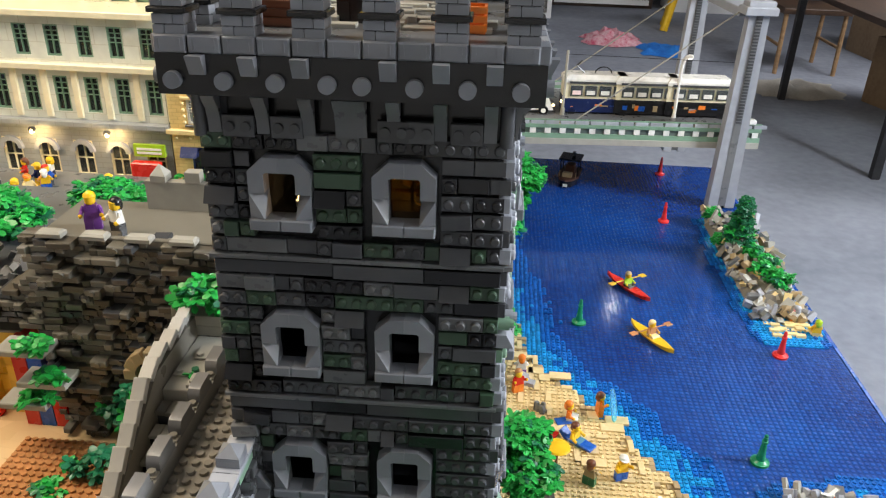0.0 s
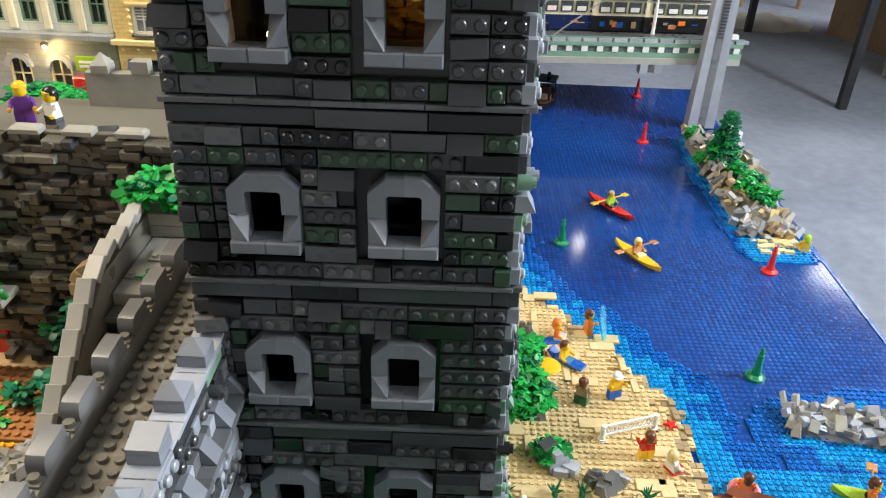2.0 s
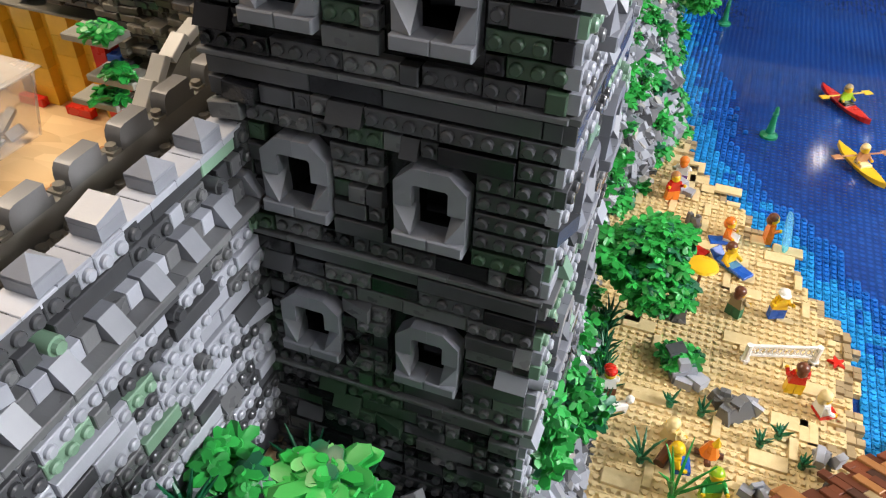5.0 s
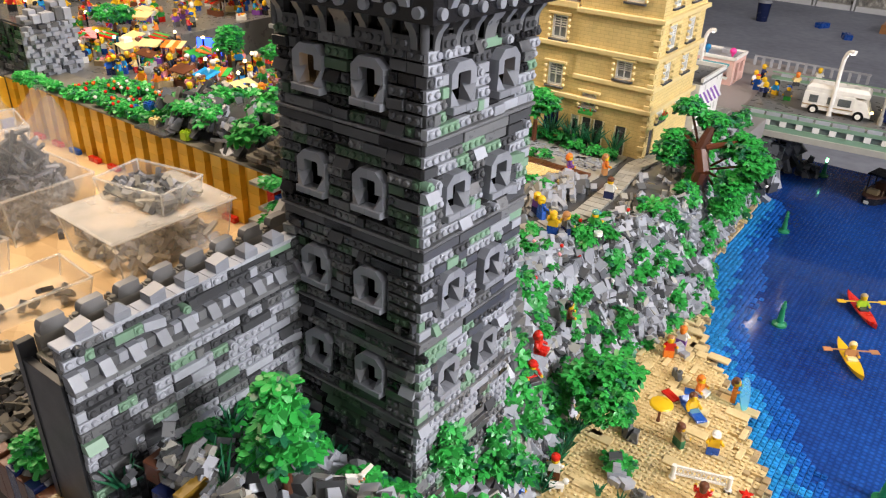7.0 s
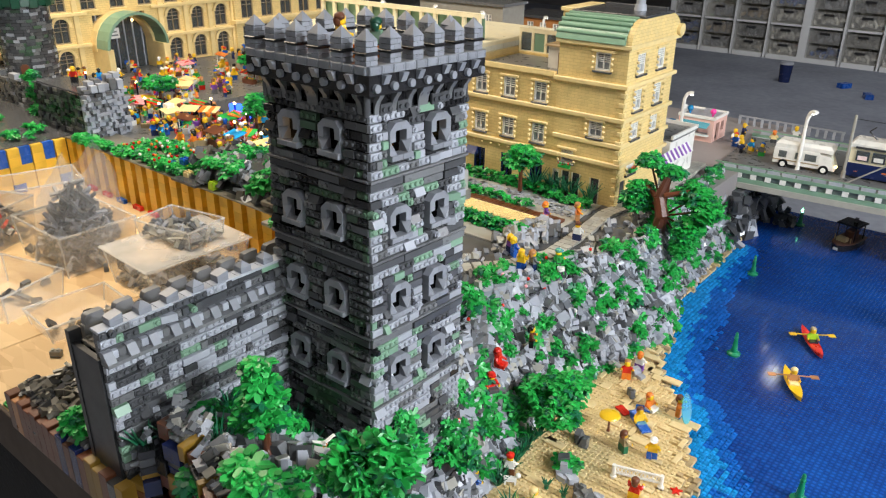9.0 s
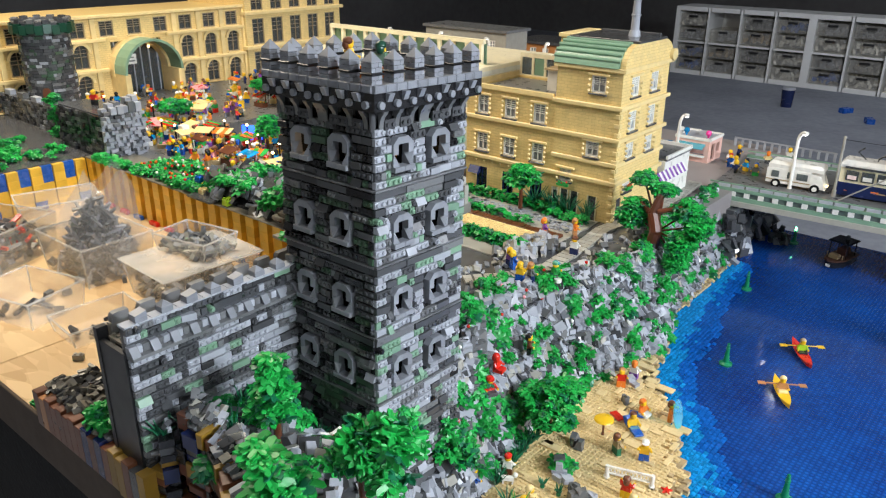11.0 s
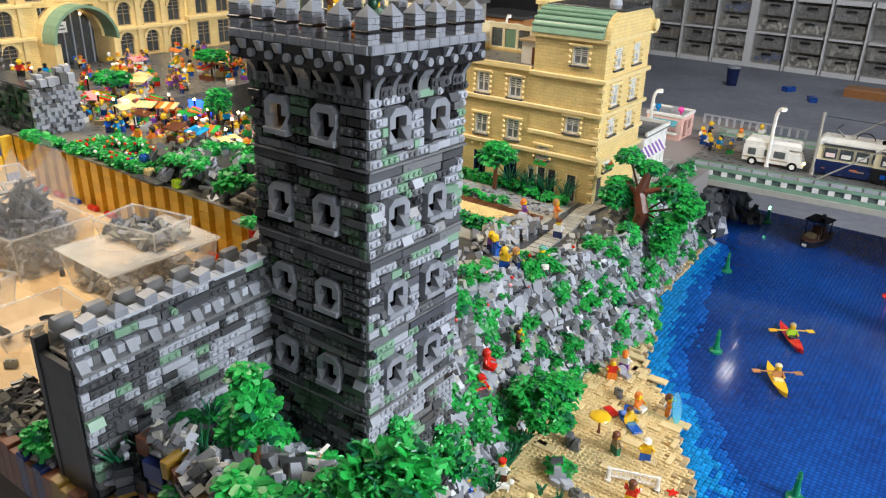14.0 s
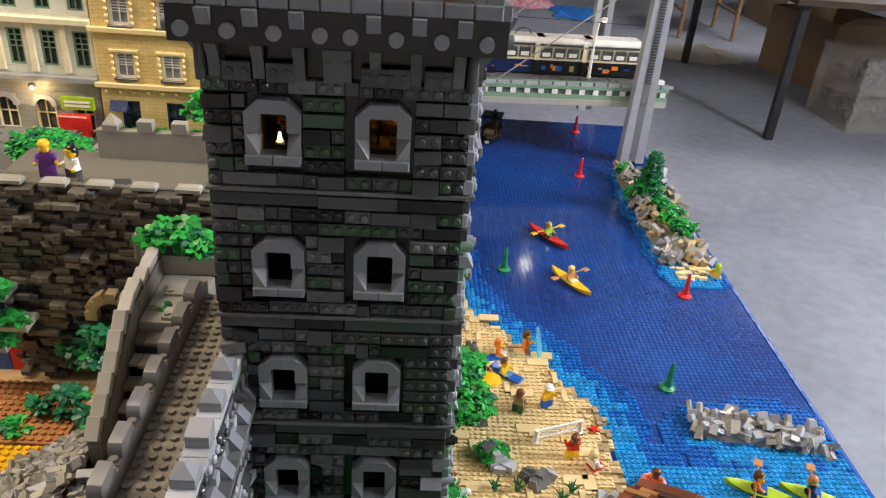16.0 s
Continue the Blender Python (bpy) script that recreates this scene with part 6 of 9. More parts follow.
lounger(0.140, 0.815, 0.9, BLU, "blue and white plastic sun lounger on the sand")
thing("beach_towel", Geo().soft(-0.013, 0.013, -0.007, 0.007, 0, 0.0022, 0.0004), BLU, "blue towel lying on the sand", "towel", at=Matrix.Translation((0.122, 0.862, Z)) @ Matrix.Rotation(0.3, 4, "Z"))
thing("beach_towel", Geo().soft(-0.013, 0.013, -0.007, 0.007, 0, 0.0022, 0.0004), RED, "red towel lying on the sand", "towel", at=Matrix.Translation((0.098, 0.835, Z)) @ Matrix.Rotation(-0.5, 4, "Z"))
bd = thing("surfboard", Geo().prism([(0.009 * math.cos(a) * (1 if abs(math.sin(a)) < 0.99 else 0.4), 0.027 * math.sin(a)) for a in [2 * math.pi * k / 20 for k in range(20)]], -0.001, 0.001), TRB, "clear light blue surfboard held upright", "surfboard", at=Matrix.Translation((0.188, 0.872, Z + 0.025)) @ Euler((radians(78), 0, radians(60))).to_matrix().to_4x4())
for f in ((0.172, 0.884, 100, ORG, ORG, BRN, YEL, "toy surfer in orange beside a surfboard", False, "reach"),
          (0.057, 0.925, 30, RED, ORG, NOUG, YEL, "toy figure in red on the sand", False, "reach"),
          (0.062, 0.965, 180, WH, PURP, ORG, YEL, "toy figure with orange hair on the sand", False, "stand"),
          (0.145, 0.744, 150, DTAN, LEAFD, BRN, YEL, "toy figure with brown hair by the sunshade", False, "stand"),
          (0.186, 0.757, 20, YEL, BLU, WH, YEL, "toy figure in blue shorts at the net", True, "reach"),
          (0.205, 0.660, 190, RED, YEL, BRN, YEL, "toy figure playing at the net", False, "reach"),
          (0.228, 0.640, 120, WH, RED, TAN, YEL, "toy figure kneeling on the sand", False, "sit"),
          (0.043, 0.590, 200, WH, BRN, RED, YEL, "toy figure in a red cap walking a dog", True, "stand"),
          (0.022, 0.535, 140, BLU, BLU, LG, YEL, "toy figure in blue at the foot of the cliff", False, "stand"),
          (0.105, 0.560, 150, TAN, TAN, TAN, YEL, "toy figure with pale hair on the sand", False, "sit"),
          (0.112, 0.535, 100, YEL, BLU, YEL, YEL, "toy figure on a driftwood log", False, "sit"),
          (0.143, 0.515, 20, LEAF, LIME, LIME, YEL, "toy figure in green by the camp fire", False, "stand"),
          (0.133, 0.822, 50, YEL, TRB, BRN, YEL, "toy sunbather on the lounger", False, "sit"),
          (0.128, 0.868, 80, ORG, WH, ORG, YEL, "toy figure sitting on a blue towel", False, "sit")):
    toy_figure(f[0], f[1], Z - 0.001 if f[9] != "sit" else Z + 0.0005, f[2], f[3], f[4], f[5], f[6], f[7], f[8], f[9], "figures on the beach")
dog = thing("toy_dog", Geo().soft(-0.009, 0.009, -0.0035, 0.0035, 0.006, 0.0125, 0.001).ball(0.011, 0, 0.0155, 0.0042, 8, 5).box(-0.0085, -0.0060, -0.003, 0.003, 0, 0.0065).box(0.006, 0.0085, -0.003, 0.003, 0, 0.0065).rod((-0.009, 0, 0.011), (-0.014, 0, 0.017), 0.001, 5), WH, "white plastic dog on the sand", "toy dog", at=Matrix.Translation((0.056, 0.573, Z)) @ Matrix.Rotation(0.6, 4, "Z"))
fire = thing("camp_fire", None, None, "orange flame pieces on a ring of logs", "camp fire", at=Matrix.Translation((0.139, 0.557, Z - 0.002)))
part("log", Geo().rod((-0.012, 0, 0.003), (0.012, 0.002, 0.003), 0.003), BRN, fire)
part("log", Geo().rod((0, -0.012, 0.004), (-0.002, 0.012, 0.004), 0.003), BRN, fire)
part("flame", Geo().cyl(0, 0, 0.006, 0.009, 0.012, 8, 0.004), ORG, fire)
part("flame", Geo().cyl(0.003, 0, 0.0182, 0.004, 0.01, 6, 0.0005), YEL, fire)
for p_, q_, ra_ in (((0.128, 0.49, Z + 0.004), (0.172, 0.478, Z + 0.004), 0.006), ((0.10, 0.53, Z + 0.003), (0.112, 0.565, Z + 0.003), 0.005)):
    thing("driftwood_log", Geo().rod(p_, q_, ra_, 10), BRN, "brown driftwood log beside the camp fire", "log")
thing("starfish", Geo().prism([((0.009 if k % 2 else 0.0035) * math.cos(k * math.pi / 5), (0.009 if k % 2 else 0.0035) * math.sin(k * math.pi / 5)) for k in range(10)], 0, 0.003), RED, "red plastic crab on the sand", "toy crab", at=Matrix.Translation((0.245, 0.712, Z - 0.001)))
r = random.Random(59)
for k, (x, y, s_) in enumerate(((0.089, 0.724, 1.1), (0.096, 0.650, 1.4), (0.113, 0.636, 1.3), (0.148, 0.622, 1.0), (0.155, 0.612, 1.3), (0.165, 0.625, 1.0), (0.07, 0.945, 1.0), (0.235, 0.59, 0.9), (0.245, 0.56, 0.8), (0.178, 0.535, 0.9), (0.085, 0.885, 0.7), (0.02, 0.60, 1.2))):
    g = Geo()
    for q in range(4):
        g.join(r.choice(WEDGES), Matrix.Translation((r.uniform(-0.008, 0.008), r.uniform(-0.006, 0.006), 0.003 + r.random() * 0.004)) @ Euler((0, r.uniform(-0.4, 0.4), r.random() * 6)).to_matrix().to_4x4() @ Matrix.Scale(0.75 * s_, 4))
    thing("beach_rock", g, r.choice((MG, DG, LG)), "small grey rock of slope bricks on the sand", "rock", "rocks on the beach", at=Matrix.Translation((x, y, Z - 0.001)))
bush("beach_shrub", 0.103, 0.652, Z, [(0, 0, 0.010, 0.02, 0.016, 0.008)], 26, "green leafy clump between beach rocks", 90)
for k, (x, y, h) in enumerate(((0.115, 0.505, 0.05), (0.128, 0.60, 0.018), (0.18, 0.585, 0.016), (0.195, 0.60, 0.016), (0.10, 0.60, 0.016), (0.215, 0.575, 0.014), (0.085, 0.53, 0.03))):
    spike_plant("grass_tuft", x, y, Z - 0.001, 9, h, "tuft of green plastic grass on the sand", 100 + k, LEAFD if k else LEAF)

# beach hut with a rough plank roof
hut = thing("beach_hut", None, None, "wooden beach hut with a rough brown plank roof", "hut", at=Matrix.Translation((0.336, 0.519, 0.0)) @ Matrix.Rotation(radians(45.6), 4, "Z"))
part("walls", Geo().box(-0.19, -0.012, -0.075, 0.075, 0.004, 0.04), BRN, hut)
r = random.Random(61)
RUST = plastic("rust_brown_plastic", (0.17, 0.045, 0.016), 0.6, 0.35)
DARKW = plastic("dark_brown_plastic", (0.07, 0.025, 0.012), 0.6, 0.3)
for side, cols in ((1, ((RUST, 8), (DARKW, 2), (NOUG, 1.1), (DTAN, 0.5), (BK, 0.2))), (-1, ((WGD, 4), (RUST, 2), (PAVE, 3), (NOUG, 1)))):
    slope = Matrix.Translation((0, 0, 0.078)) @ Matrix.Rotation(radians(-20 * side), 4, "X")
    part("roof_deck", Geo().box(-0.2, 0, 0.004 if side > 0 else -0.1, 0.1 if side > 0 else -0.004, -0.005, 0), DARKW, hut, at=slope)
    x = -0.2
    while x < -0.004:
        w = r.choice((0.0062, 0.0078, 0.0078, 0.0155))
        y = 0.003
        end = 0.112 - r.choice((0, 0.004, 0.01, 0.016))
        while y < end:
            L_ = min(r.choice((2, 3, 4, 6)) * S, max(end - y, 0.006))
            y0, y1 = (y, y + L_ - 0.0002) if side > 0 else (-y - L_ + 0.0002, -y)
            part("plank", Geo().soft(0.0001, w - 0.0002, y0, y1, 0, 0.0022 + r.choice((0, 0.001, 0.002, 0.0036)), 0.0005), pick(r, cols), hut, at=slope @ Matrix.Translation((x, 0, 0.0002)))
            y += L_
        x += w
part("ridge_pole", Geo().rod((-0.205, 0, 0.081), (0.003, 0, 0.081), 0.0038, 12), BRN, hut)
for k in range(12):
    part("pole_ring", Geo().rod((-0.2 + 0.017 * k, 0, 0.081), (-0.198 + 0.017 * k, 0, 0.081), 0.0044, 12), RUST, hut)

# ---- plants and paths on the cliff ----
tree("broad_tree", 0.045, 0.70, 0.03, 0.06, [(0, 0, 0.062, 0.05, 0.042, 0.024), (0.02, -0.02, 0.05, 0.035, 0.03, 0.02), (-0.025, 0.01, 0.055, 0.03, 0.03, 0.018), (0.01, 0.02, 0.078, 0.03, 0.026, 0.014)], 330, "broad green leafy tree between cliff and beach", 63)
r = random.Random(67)
clump = [Geo() for _ in range(5)]
for g in clump:
    foliage(g, r, [(0, 0, 0.004, 0.015, 0.013, 0.006)], r.randint(7, 13), 34, 0.9)
clump_me = [g.mesh("leaf_clump", [LEAF, LEAFD]) for g in clump]
n = 0
while n < 250:
    y = r.uniform(0.5, 1.68)
    f, t = float(np.interp(y, FOOT_Y, FOOT_X)), float(np.interp(y, FOOT_Y, TOP_X))
    s = r.random()
    x = f + (t - f) * s * 1.3
    if x < TX1 + 0.015 and y < TY1 + 0.012:
        continue
    ob = new("leaf_clump", r.choice(clump_me))
    ob.matrix_world = Matrix.Translation((x, y, ground(x, y) + 0.010)) @ Euler((r.uniform(-0.3, 0.3), 0.5 * (s < 0.9), r.random() * 6)).to_matrix().to_4x4() @ Matrix.Scale(r.uniform(0.75, 1.25), 4)
    tagged(ob, "clump of green plastic leaves growing on the rocks", "plant", "leaf clumps on the rocks")
    n += 1
top_rocks = thing("cliff_top_rocks", None, None, "pale small rocks scattered on the cliff top", "rocks", kind="structure")
spots = []
for _ in range(260):
    y = r.uniform(0.74, 1.5)
    x = float(np.interp(y, FOOT_Y, TOP_X)) - r.uniform(0.0, 0.14)
    px = float(np.interp(y, (0.80, 0.86, 0.95, 1.08, 1.20, 1.33, 1.5, 1.66), (-0.215, -0.165, -0.128, -0.135, -0.15, -0.125, -0.125, -0.14)))
    if abs(x - px) < 0.026 or (x < -0.14 and y > 1.2):
        continue
    spots.append(((x, y, ground(x, y) + 0.004), (0.4, -0.6, 1)))
rock_scatter(top_rocks, spots, r, ((LG, 3), (WG, 3), (MG, 2)), 260, 0.6)
FLOWER = Geo().cyl(0, 0, 0, 0.0008, 0.012, 5, None, 1).ball(0, 0, 0.0135, 0.0032, 8, 5)
for k in range(26):
    y = r.uniform(0.52, 1.2)
    f, t = float(np.interp(y, FOOT_Y, FOOT_X)), float(np.interp(y, FOOT_Y, TOP_X))
    x = t + (f - t) * r.uniform(-0.2, 0.5)
    if x < TX1 + 0.015 and y < TY1 + 0.012:
        continue
    thing("flower", FLOWER, [r.choice((RED, RED, WH, PINK)), LEAF], "small plastic flower among the rocks", "flower", "flowers on the cliff", at=Matrix.Translation((x, y, ground(x, y) + 0.006)))
for k in range(12):
    y = 0.56 + k * 0.012
    spike_plant("reed_clump", float(np.interp(y, FOOT_Y, FOOT_X)) + 0.004 + r.uniform(-0.006, 0.006), y, 0.008, 10, r.uniform(0.02, 0.035), "dark green plastic reeds at the cliff's foot", 120 + k)
PATHS = ((-0.215, 0.80), (-0.165, 0.86), (-0.128, 0.95), (-0.135, 1.08), (-0.150, 1.20), (-0.125, 1.33), (-0.125, 1.5), (-0.14, 1.66))
pg = Geo()
for (x0, y0), (x1, y1) in zip(PATHS, PATHS[1:]):
    n_ = max(2, int(math.hypot(x1 - x0, y1 - y0) / (2 * S)))
    for k in range(n_):
        cx, cy = x0 + (x1 - x0) * (k + 0.5) / n_, y0 + (y1 - y0) * (k + 0.5) / n_
        a = math.atan2(y1 - y0, x1 - x0)
        m = Matrix.Translation((cx, cy, 0.1885 + 0.0002 * (k % 3))) @ Matrix.Rotation(a, 4, "Z")
        for q in (-0.5, 0.5):
            pg.soft(-S * 0.99, S * 0.99, q * 2 * S - S * 0.97, q * 2 * S + S * 0.97, -0.004, 0.0026, 0.0004, 0, m)
setting("garden_path", pg, WG, "pale grey tiled path along the top of the cliff", "path")
steps = thing("rock_steps", None, None, "dark stone steps climbing beside the tower", "steps", at=Matrix.Translation((0, 0, 0.12)))
for k in range(9):
    part("step", Geo().soft(-0.035 - 0.012 * k, -0.022 - 0.012 * k, 0.585 + 0.012 * k, 0.625 + 0.014 * k, -0.03, ground(-0.03 - 0.012 * k, 0.60 + 0.013 * k) + 0.008 - 0.12, 0.0006), MG, steps)
for f in ((-0.132, 0.862, 190, YEL, BLU, YEL, YEL, "toy figure in yellow on the cliff path", False, "reach"),
          (-0.115, 0.872, 150, MG, NAVY, NOUG, YEL, "toy figure with brown hair on the cliff path", False, "stand"),
          (-0.185, 0.905, 170, PURP, NAVY, YEL, YEL, "toy figure in purple by the hedge", False, "stand"),
          (-0.172, 0.897, 150, BLU, BLU, YEL, YEL, "toy figure with long yellow hair by the hedge", False, "stand"),
          (-0.085, 0.905, 140, LEAF, DG, TRB, YEL, "toy drummer in green on the cliff", True, "reach"),
          (-0.123, 1.035, 190, WH, NAVY, BRN, YEL, "toy figure in a pink and white shirt on the path", True, "stand"),
          (-0.225, 1.085, 130, PURP, ORG, ORG, YEL, "toy figure with orange hair in the garden", False, "stand"),
          (-0.175, 1.125, 130, ORG, NOUG, NOUG, YEL, "toy figure in orange near the house", False, "stand"),
          (-0.095, 1.285, 100, BK, BK, BK, YEL, "toy figure in black under the tree", False, "stand")):
    toy_figure(f[0], f[1], 0.191, f[2], f[3], f[4], f[5], f[6], f[7], f[8], f[9], "figures on the cliff top")
toy_figure(-0.018, 0.622, 0.118, 60, RED, DG, RED, YEL, "toy figure with a red cap resting on the rocks", True, "sit", "figures on the cliff top")
toy_figure(-0.03, 0.655, 0.138, 100, RED, RED, RED, RED, "small red toy figure on the rocks", False, "sit", "figures on the cliff top")
toy_figure(-0.045, 0.77, 0.112, 120, BRN, BK, BK, YEL, "toy figure with dark hair among the rocks", False, "stand", "figures on the cliff top")
thing("tin_drum", Geo().cyl(0, 0, 0, 0.007, 0.006, 14), WH, "white toy drum on the cliff", "toy drum", at=Matrix.Translation((-0.074, 0.898, 0.193)))

# big old tree leaning from the cliff by the bridge
gt = tree("gnarled_tree", -0.027, 1.19, 0.19, 0.05, [(-0.052, 0, 0.05, 0.03, 0.028, 0.026), (-0.052, 0, 0.05, 0.03, 0.028, 0.026), (-0.05, 0.005, 0.072, 0.024, 0.022, 0.016), (-0.04, 0.01, 0.13, 0.022, 0.02, 0.014), (0.0, 0.02, 0.114, 0.024, 0.022, 0.012), (0.06, 0.01, 0.08, 0.034, 0.030, 0.024), (0.085, 0.0, 0.06, 0.026, 0.026, 0.024), (0.062, -0.01, 0.02, 0.026, 0.028, 0.022), (0.058, -0.012, -0.02, 0.020, 0.026, 0.02)], 760, "old tree with a crooked brown trunk on the cliff", 71, BRN, (0.006, 0.0))
old = Geo()
for p, q, ra, rb_ in (((0, -0.01, 0), (0.008, -0.016, 0.035), 0.015, 0.012), ((0.008, -0.016, 0.034), (-0.004, -0.012, 0.07), 0.013, 0.011), ((-0.004, -0.012, 0.068), (0.004, 0, 0.108), 0.011, 0.007), ((0.0, -0.012, 0.06), (-0.04, 0, 0.085), 0.006, 0.004), ((0.006, -0.012, 0.075), (0.05, 0, 0.09), 0.006, 0.004)):
    old.rod(p, q, ra, 8, 0, rb_)
part("old_trunk", old, plastic("bark_brown_plastic", (0.11, 0.032, 0.014), 0.34, 0.3), gt)

# ---- terrace in front of the tower ----
tree("tall_leafy_tree", -0.03, 0.232, 0.235, 0.10, [(-0.004, 0, 0.108, 0.010, 0.010, 0.008), (0, 0, 0.092, 0.015, 0.014, 0.008), (0.002, 0, 0.074, 0.022, 0.019, 0.008), (0.006, -0.004, 0.056, 0.029, 0.023, 0.008), (-0.012, -0.006, 0.045, 0.019, 0.018, 0.006)], 170, "bright green leafy tree on the rocks by the tower", 73, size=1.05)
tree("front_shrub", 0.075, 0.146, 0.25, 0.055, [(0, 0, 0.06, 0.024, 0.02, 0.010), (-0.022, 0.004, 0.068, 0.014, 0.014, 0.008), (0.022, 0.004, 0.045, 0.018, 0.018, 0.009), (0.004, -0.004, 0.036, 0.022, 0.02, 0.006)], 60, "bright green leafy shrub on thin brown stems", 75, category="shrub", size=1.35)
tree("dense_shrub", 0.152, 0.19, 0.242, 0.08, [(0.004, 0, 0.11, 0.022, 0.022, 0.020), (0.03, 0.01, 0.12, 0.02, 0.02, 0.018), (-0.018, 0.004, 0.085, 0.016, 0.018, 0.013), (0.02, 0.01, 0.082, 0.022, 0.02, 0.014)], 150, "dense green shrub with upright leaves by the tower", 77, category="shrub", size=1.15, tilt=62)
bush("climbing_ivy", 0.018, 0.385, 0.185, [(0, 0, 0.01, 0.012, 0.024, 0.03), (0, 0.02, -0.03, 0.012, 0.02, 0.03)], 60, "bright green ivy climbing the tower's corner", 79, size=0.95, tilt=60)
bush("climbing_ivy", 0.022, 0.47, 0.13, [(0, 0, 0.0, 0.014, 0.02, 0.035), (0.01, 0.03, -0.03, 0.014, 0.02, 0.025)], 60, "bright green ivy at the foot of the tower", 81, size=0.95, tilt=60)
for k, (x, y, z, s_) in enumerate(((-0.09, 0.30, 0.243, 0.02), (-0.115, 0.27, 0.243, 0.022), (-0.118, 0.22, 0.243, 0.02), (-0.07, 0.29, 0.243, 0.02), (-0.05, 0.175, 0.25, 0.016), (-0.03, 0.14, 0.255, 0.016), (0.0, 0.165, 0.25, 0.02), (0.02, 0.31, 0.235, 0.018), (-0.01, 0.30, 0.24, 0.016), (0.06, 0.25, 0.24, 0.022), (0.035, 0.22, 0.24, 0.018), (0.05, 0.34, 0.2, 0.02), (-0.012, 0.16, 0.245, 0.016), (0.04, 0.145, 0.245, 0.022))):
    bush("leafy_clump", x, y, min(z, ground(x, y) + 0.006), [(0, 0, 0.010, s_, s_ * 0.9, s_ * 0.5)], int(s_ * 1000), "green leafy clump on the rocks by the tower", 200 + k)
for k, (x, y, h) in enumerate(((-0.105, 0.325, 0.035), (-0.08, 0.332, 0.03), (-0.09, 0.172, 0.04), (-0.055, 0.19, 0.05), (-0.062, 0.175, 0.045), (-0.12, 0.145, 0.035), (-0.122, 0.25, 0.03), (0.005, 0.33, 0.03))):
    spike_plant("grass_tuft", x, y, ground(x, y) + 0.002, 11, h, "dark green spiky plastic grass by the tower", 230 + k)
# retaining wall of big bricks and the plinth at the end of the castle wall
ret = thing("retaining_wall", None, None, "support wall of mixed brown, yellow and dark bricks", "support wall", at=Matrix.Translation((0, 0, 0.0)))
r = random.Random(83)
DKRED = plastic("dull_dark_red_plastic", (0.12, 0.03, 0.025), 0.34, 0.2)
# YEL at about a third, the shade on these low walls put into its colour
YELSHADE = plastic("shaded_yellow_plastic", (0.27, 0.155, 0.02), 0.34, 0.2)
BIG = ((DKRED, 2.6), (BRN, 1.6), (DW, 1.0), (YELSHADE, 2.6), (NAVY, 1.0), (DG, 2.4), (BK, 2.6), (OG, 0.8))
edge_rocks = []
made, rest, mats = 0, Geo(), [m for m, _ in BIG]
for p0, p1 in zip(EDGE, EDGE[1:]):
    a, b_ = Vector((p0[0], p0[1], 0)), Vector((p1[0], p1[1], 0))
    dv, L = (b_ - a).normalized(), (b_ - a).length
    ff = face_frame(a, dv, (dv.y, -dv.x, 0))
    u = 0.0
    while u < L - 0.002:
        w = min(r.choice((2, 2, 3, 4)) * S, L - u)
        top = p0[2] + (p1[2] - p0[2]) * (u + w / 2) / L
        z = top - r.choice((0, 0.003, 0.006))
        while z > 0.0:
            hh = r.choice((B, B, 2 * B))
            g = Geo().soft(0.0002, w - 0.0002, 0.0002, hh - 0.0003, -0.03, r.choice((0, 0, 0.003, -0.006)), 0.0006)
            m, mt = ff @ Matrix.Translation((u, z - hh, 0)), pick(r, BIG)
            if made < 280:
                part("support_brick", g, mt, ret, at=m)
                made += 1
            else:
                rest.join(g, m, mats.index(mt))
            z -= hh
        u += w
    for _ in range(int(L * 640)):
        f = r.random()
        p = Vector(p0).lerp(Vector(p1), f)
        edge_rocks.append((p + Vector((-dv.y, dv.x, 0)) * r.uniform(0.006, 0.04) + Vector((0, 0, r.uniform(-0.010, 0.003))), (dv.y, -dv.x, 1.2)))
part("far_bricks", rest, mats, ret, kind="stuff")
rock_scatter(ret, edge_rocks, r, ((MG, 3), (WG, 1.6), (LG, 2), (DG, 2.6)), 290, 0.5)
pln = thing("wall_plinth", None, None, "low plinth of brown and coloured bricks under dark rubble", "plinth", at=Matrix.Translation((0, 0, 0.16)))
part("plinth_core", Geo().box(-0.393, -0.128, 0.128, 0.19, 0.0005, 0.05), DG, pln)
for k in range(17):
    x = -0.396 + k * 0.0163
    part("big_brick", Geo().soft(x, x + 0.0155, 0.112, 0.128, -0.003 if x > -0.2 else 0.001, 0.054 - 0.004 * (k % 2), 0.0008), (BRN, NOUG, BRN, BRN, BRN, BRN, BRN, BRN, NAVY, BRN, NAVY, BRN, YELSHADE, YELSHADE, BRN, DG, YELSHADE)[k], pln)
rock_scatter(pln, [((r.uniform(-0.39, -0.22), r.uniform(0.125, 0.19), 0.052 + r.random() * 0.008), (0, -0.3, 1)) for _ in range(230)], r, ((DG, 3), (DW, 3), (WGD, 2)), 230, 0.45)
bush("leafy_clump", -0.245, 0.135, 0.215, [(0, 0, 0.015, 0.022, 0.014, 0.016)], 26, "green leafy clump on the plinth", 251)
grn = Geo().soft(-0.05, 0.05, -0.04, 0.04, 0, 0.004, 0.0004)
studded(grn, -0.05, 0.048, -0.04, 0.04, 0.004)
thing("green_baseplate", grn, LEAF, "bright green studded baseplate on the board", "baseplate", at=Matrix.Translation((-0.405, 0.166, 0.1602)) @ Matrix.Rotation(0.04, 4, "Z"))


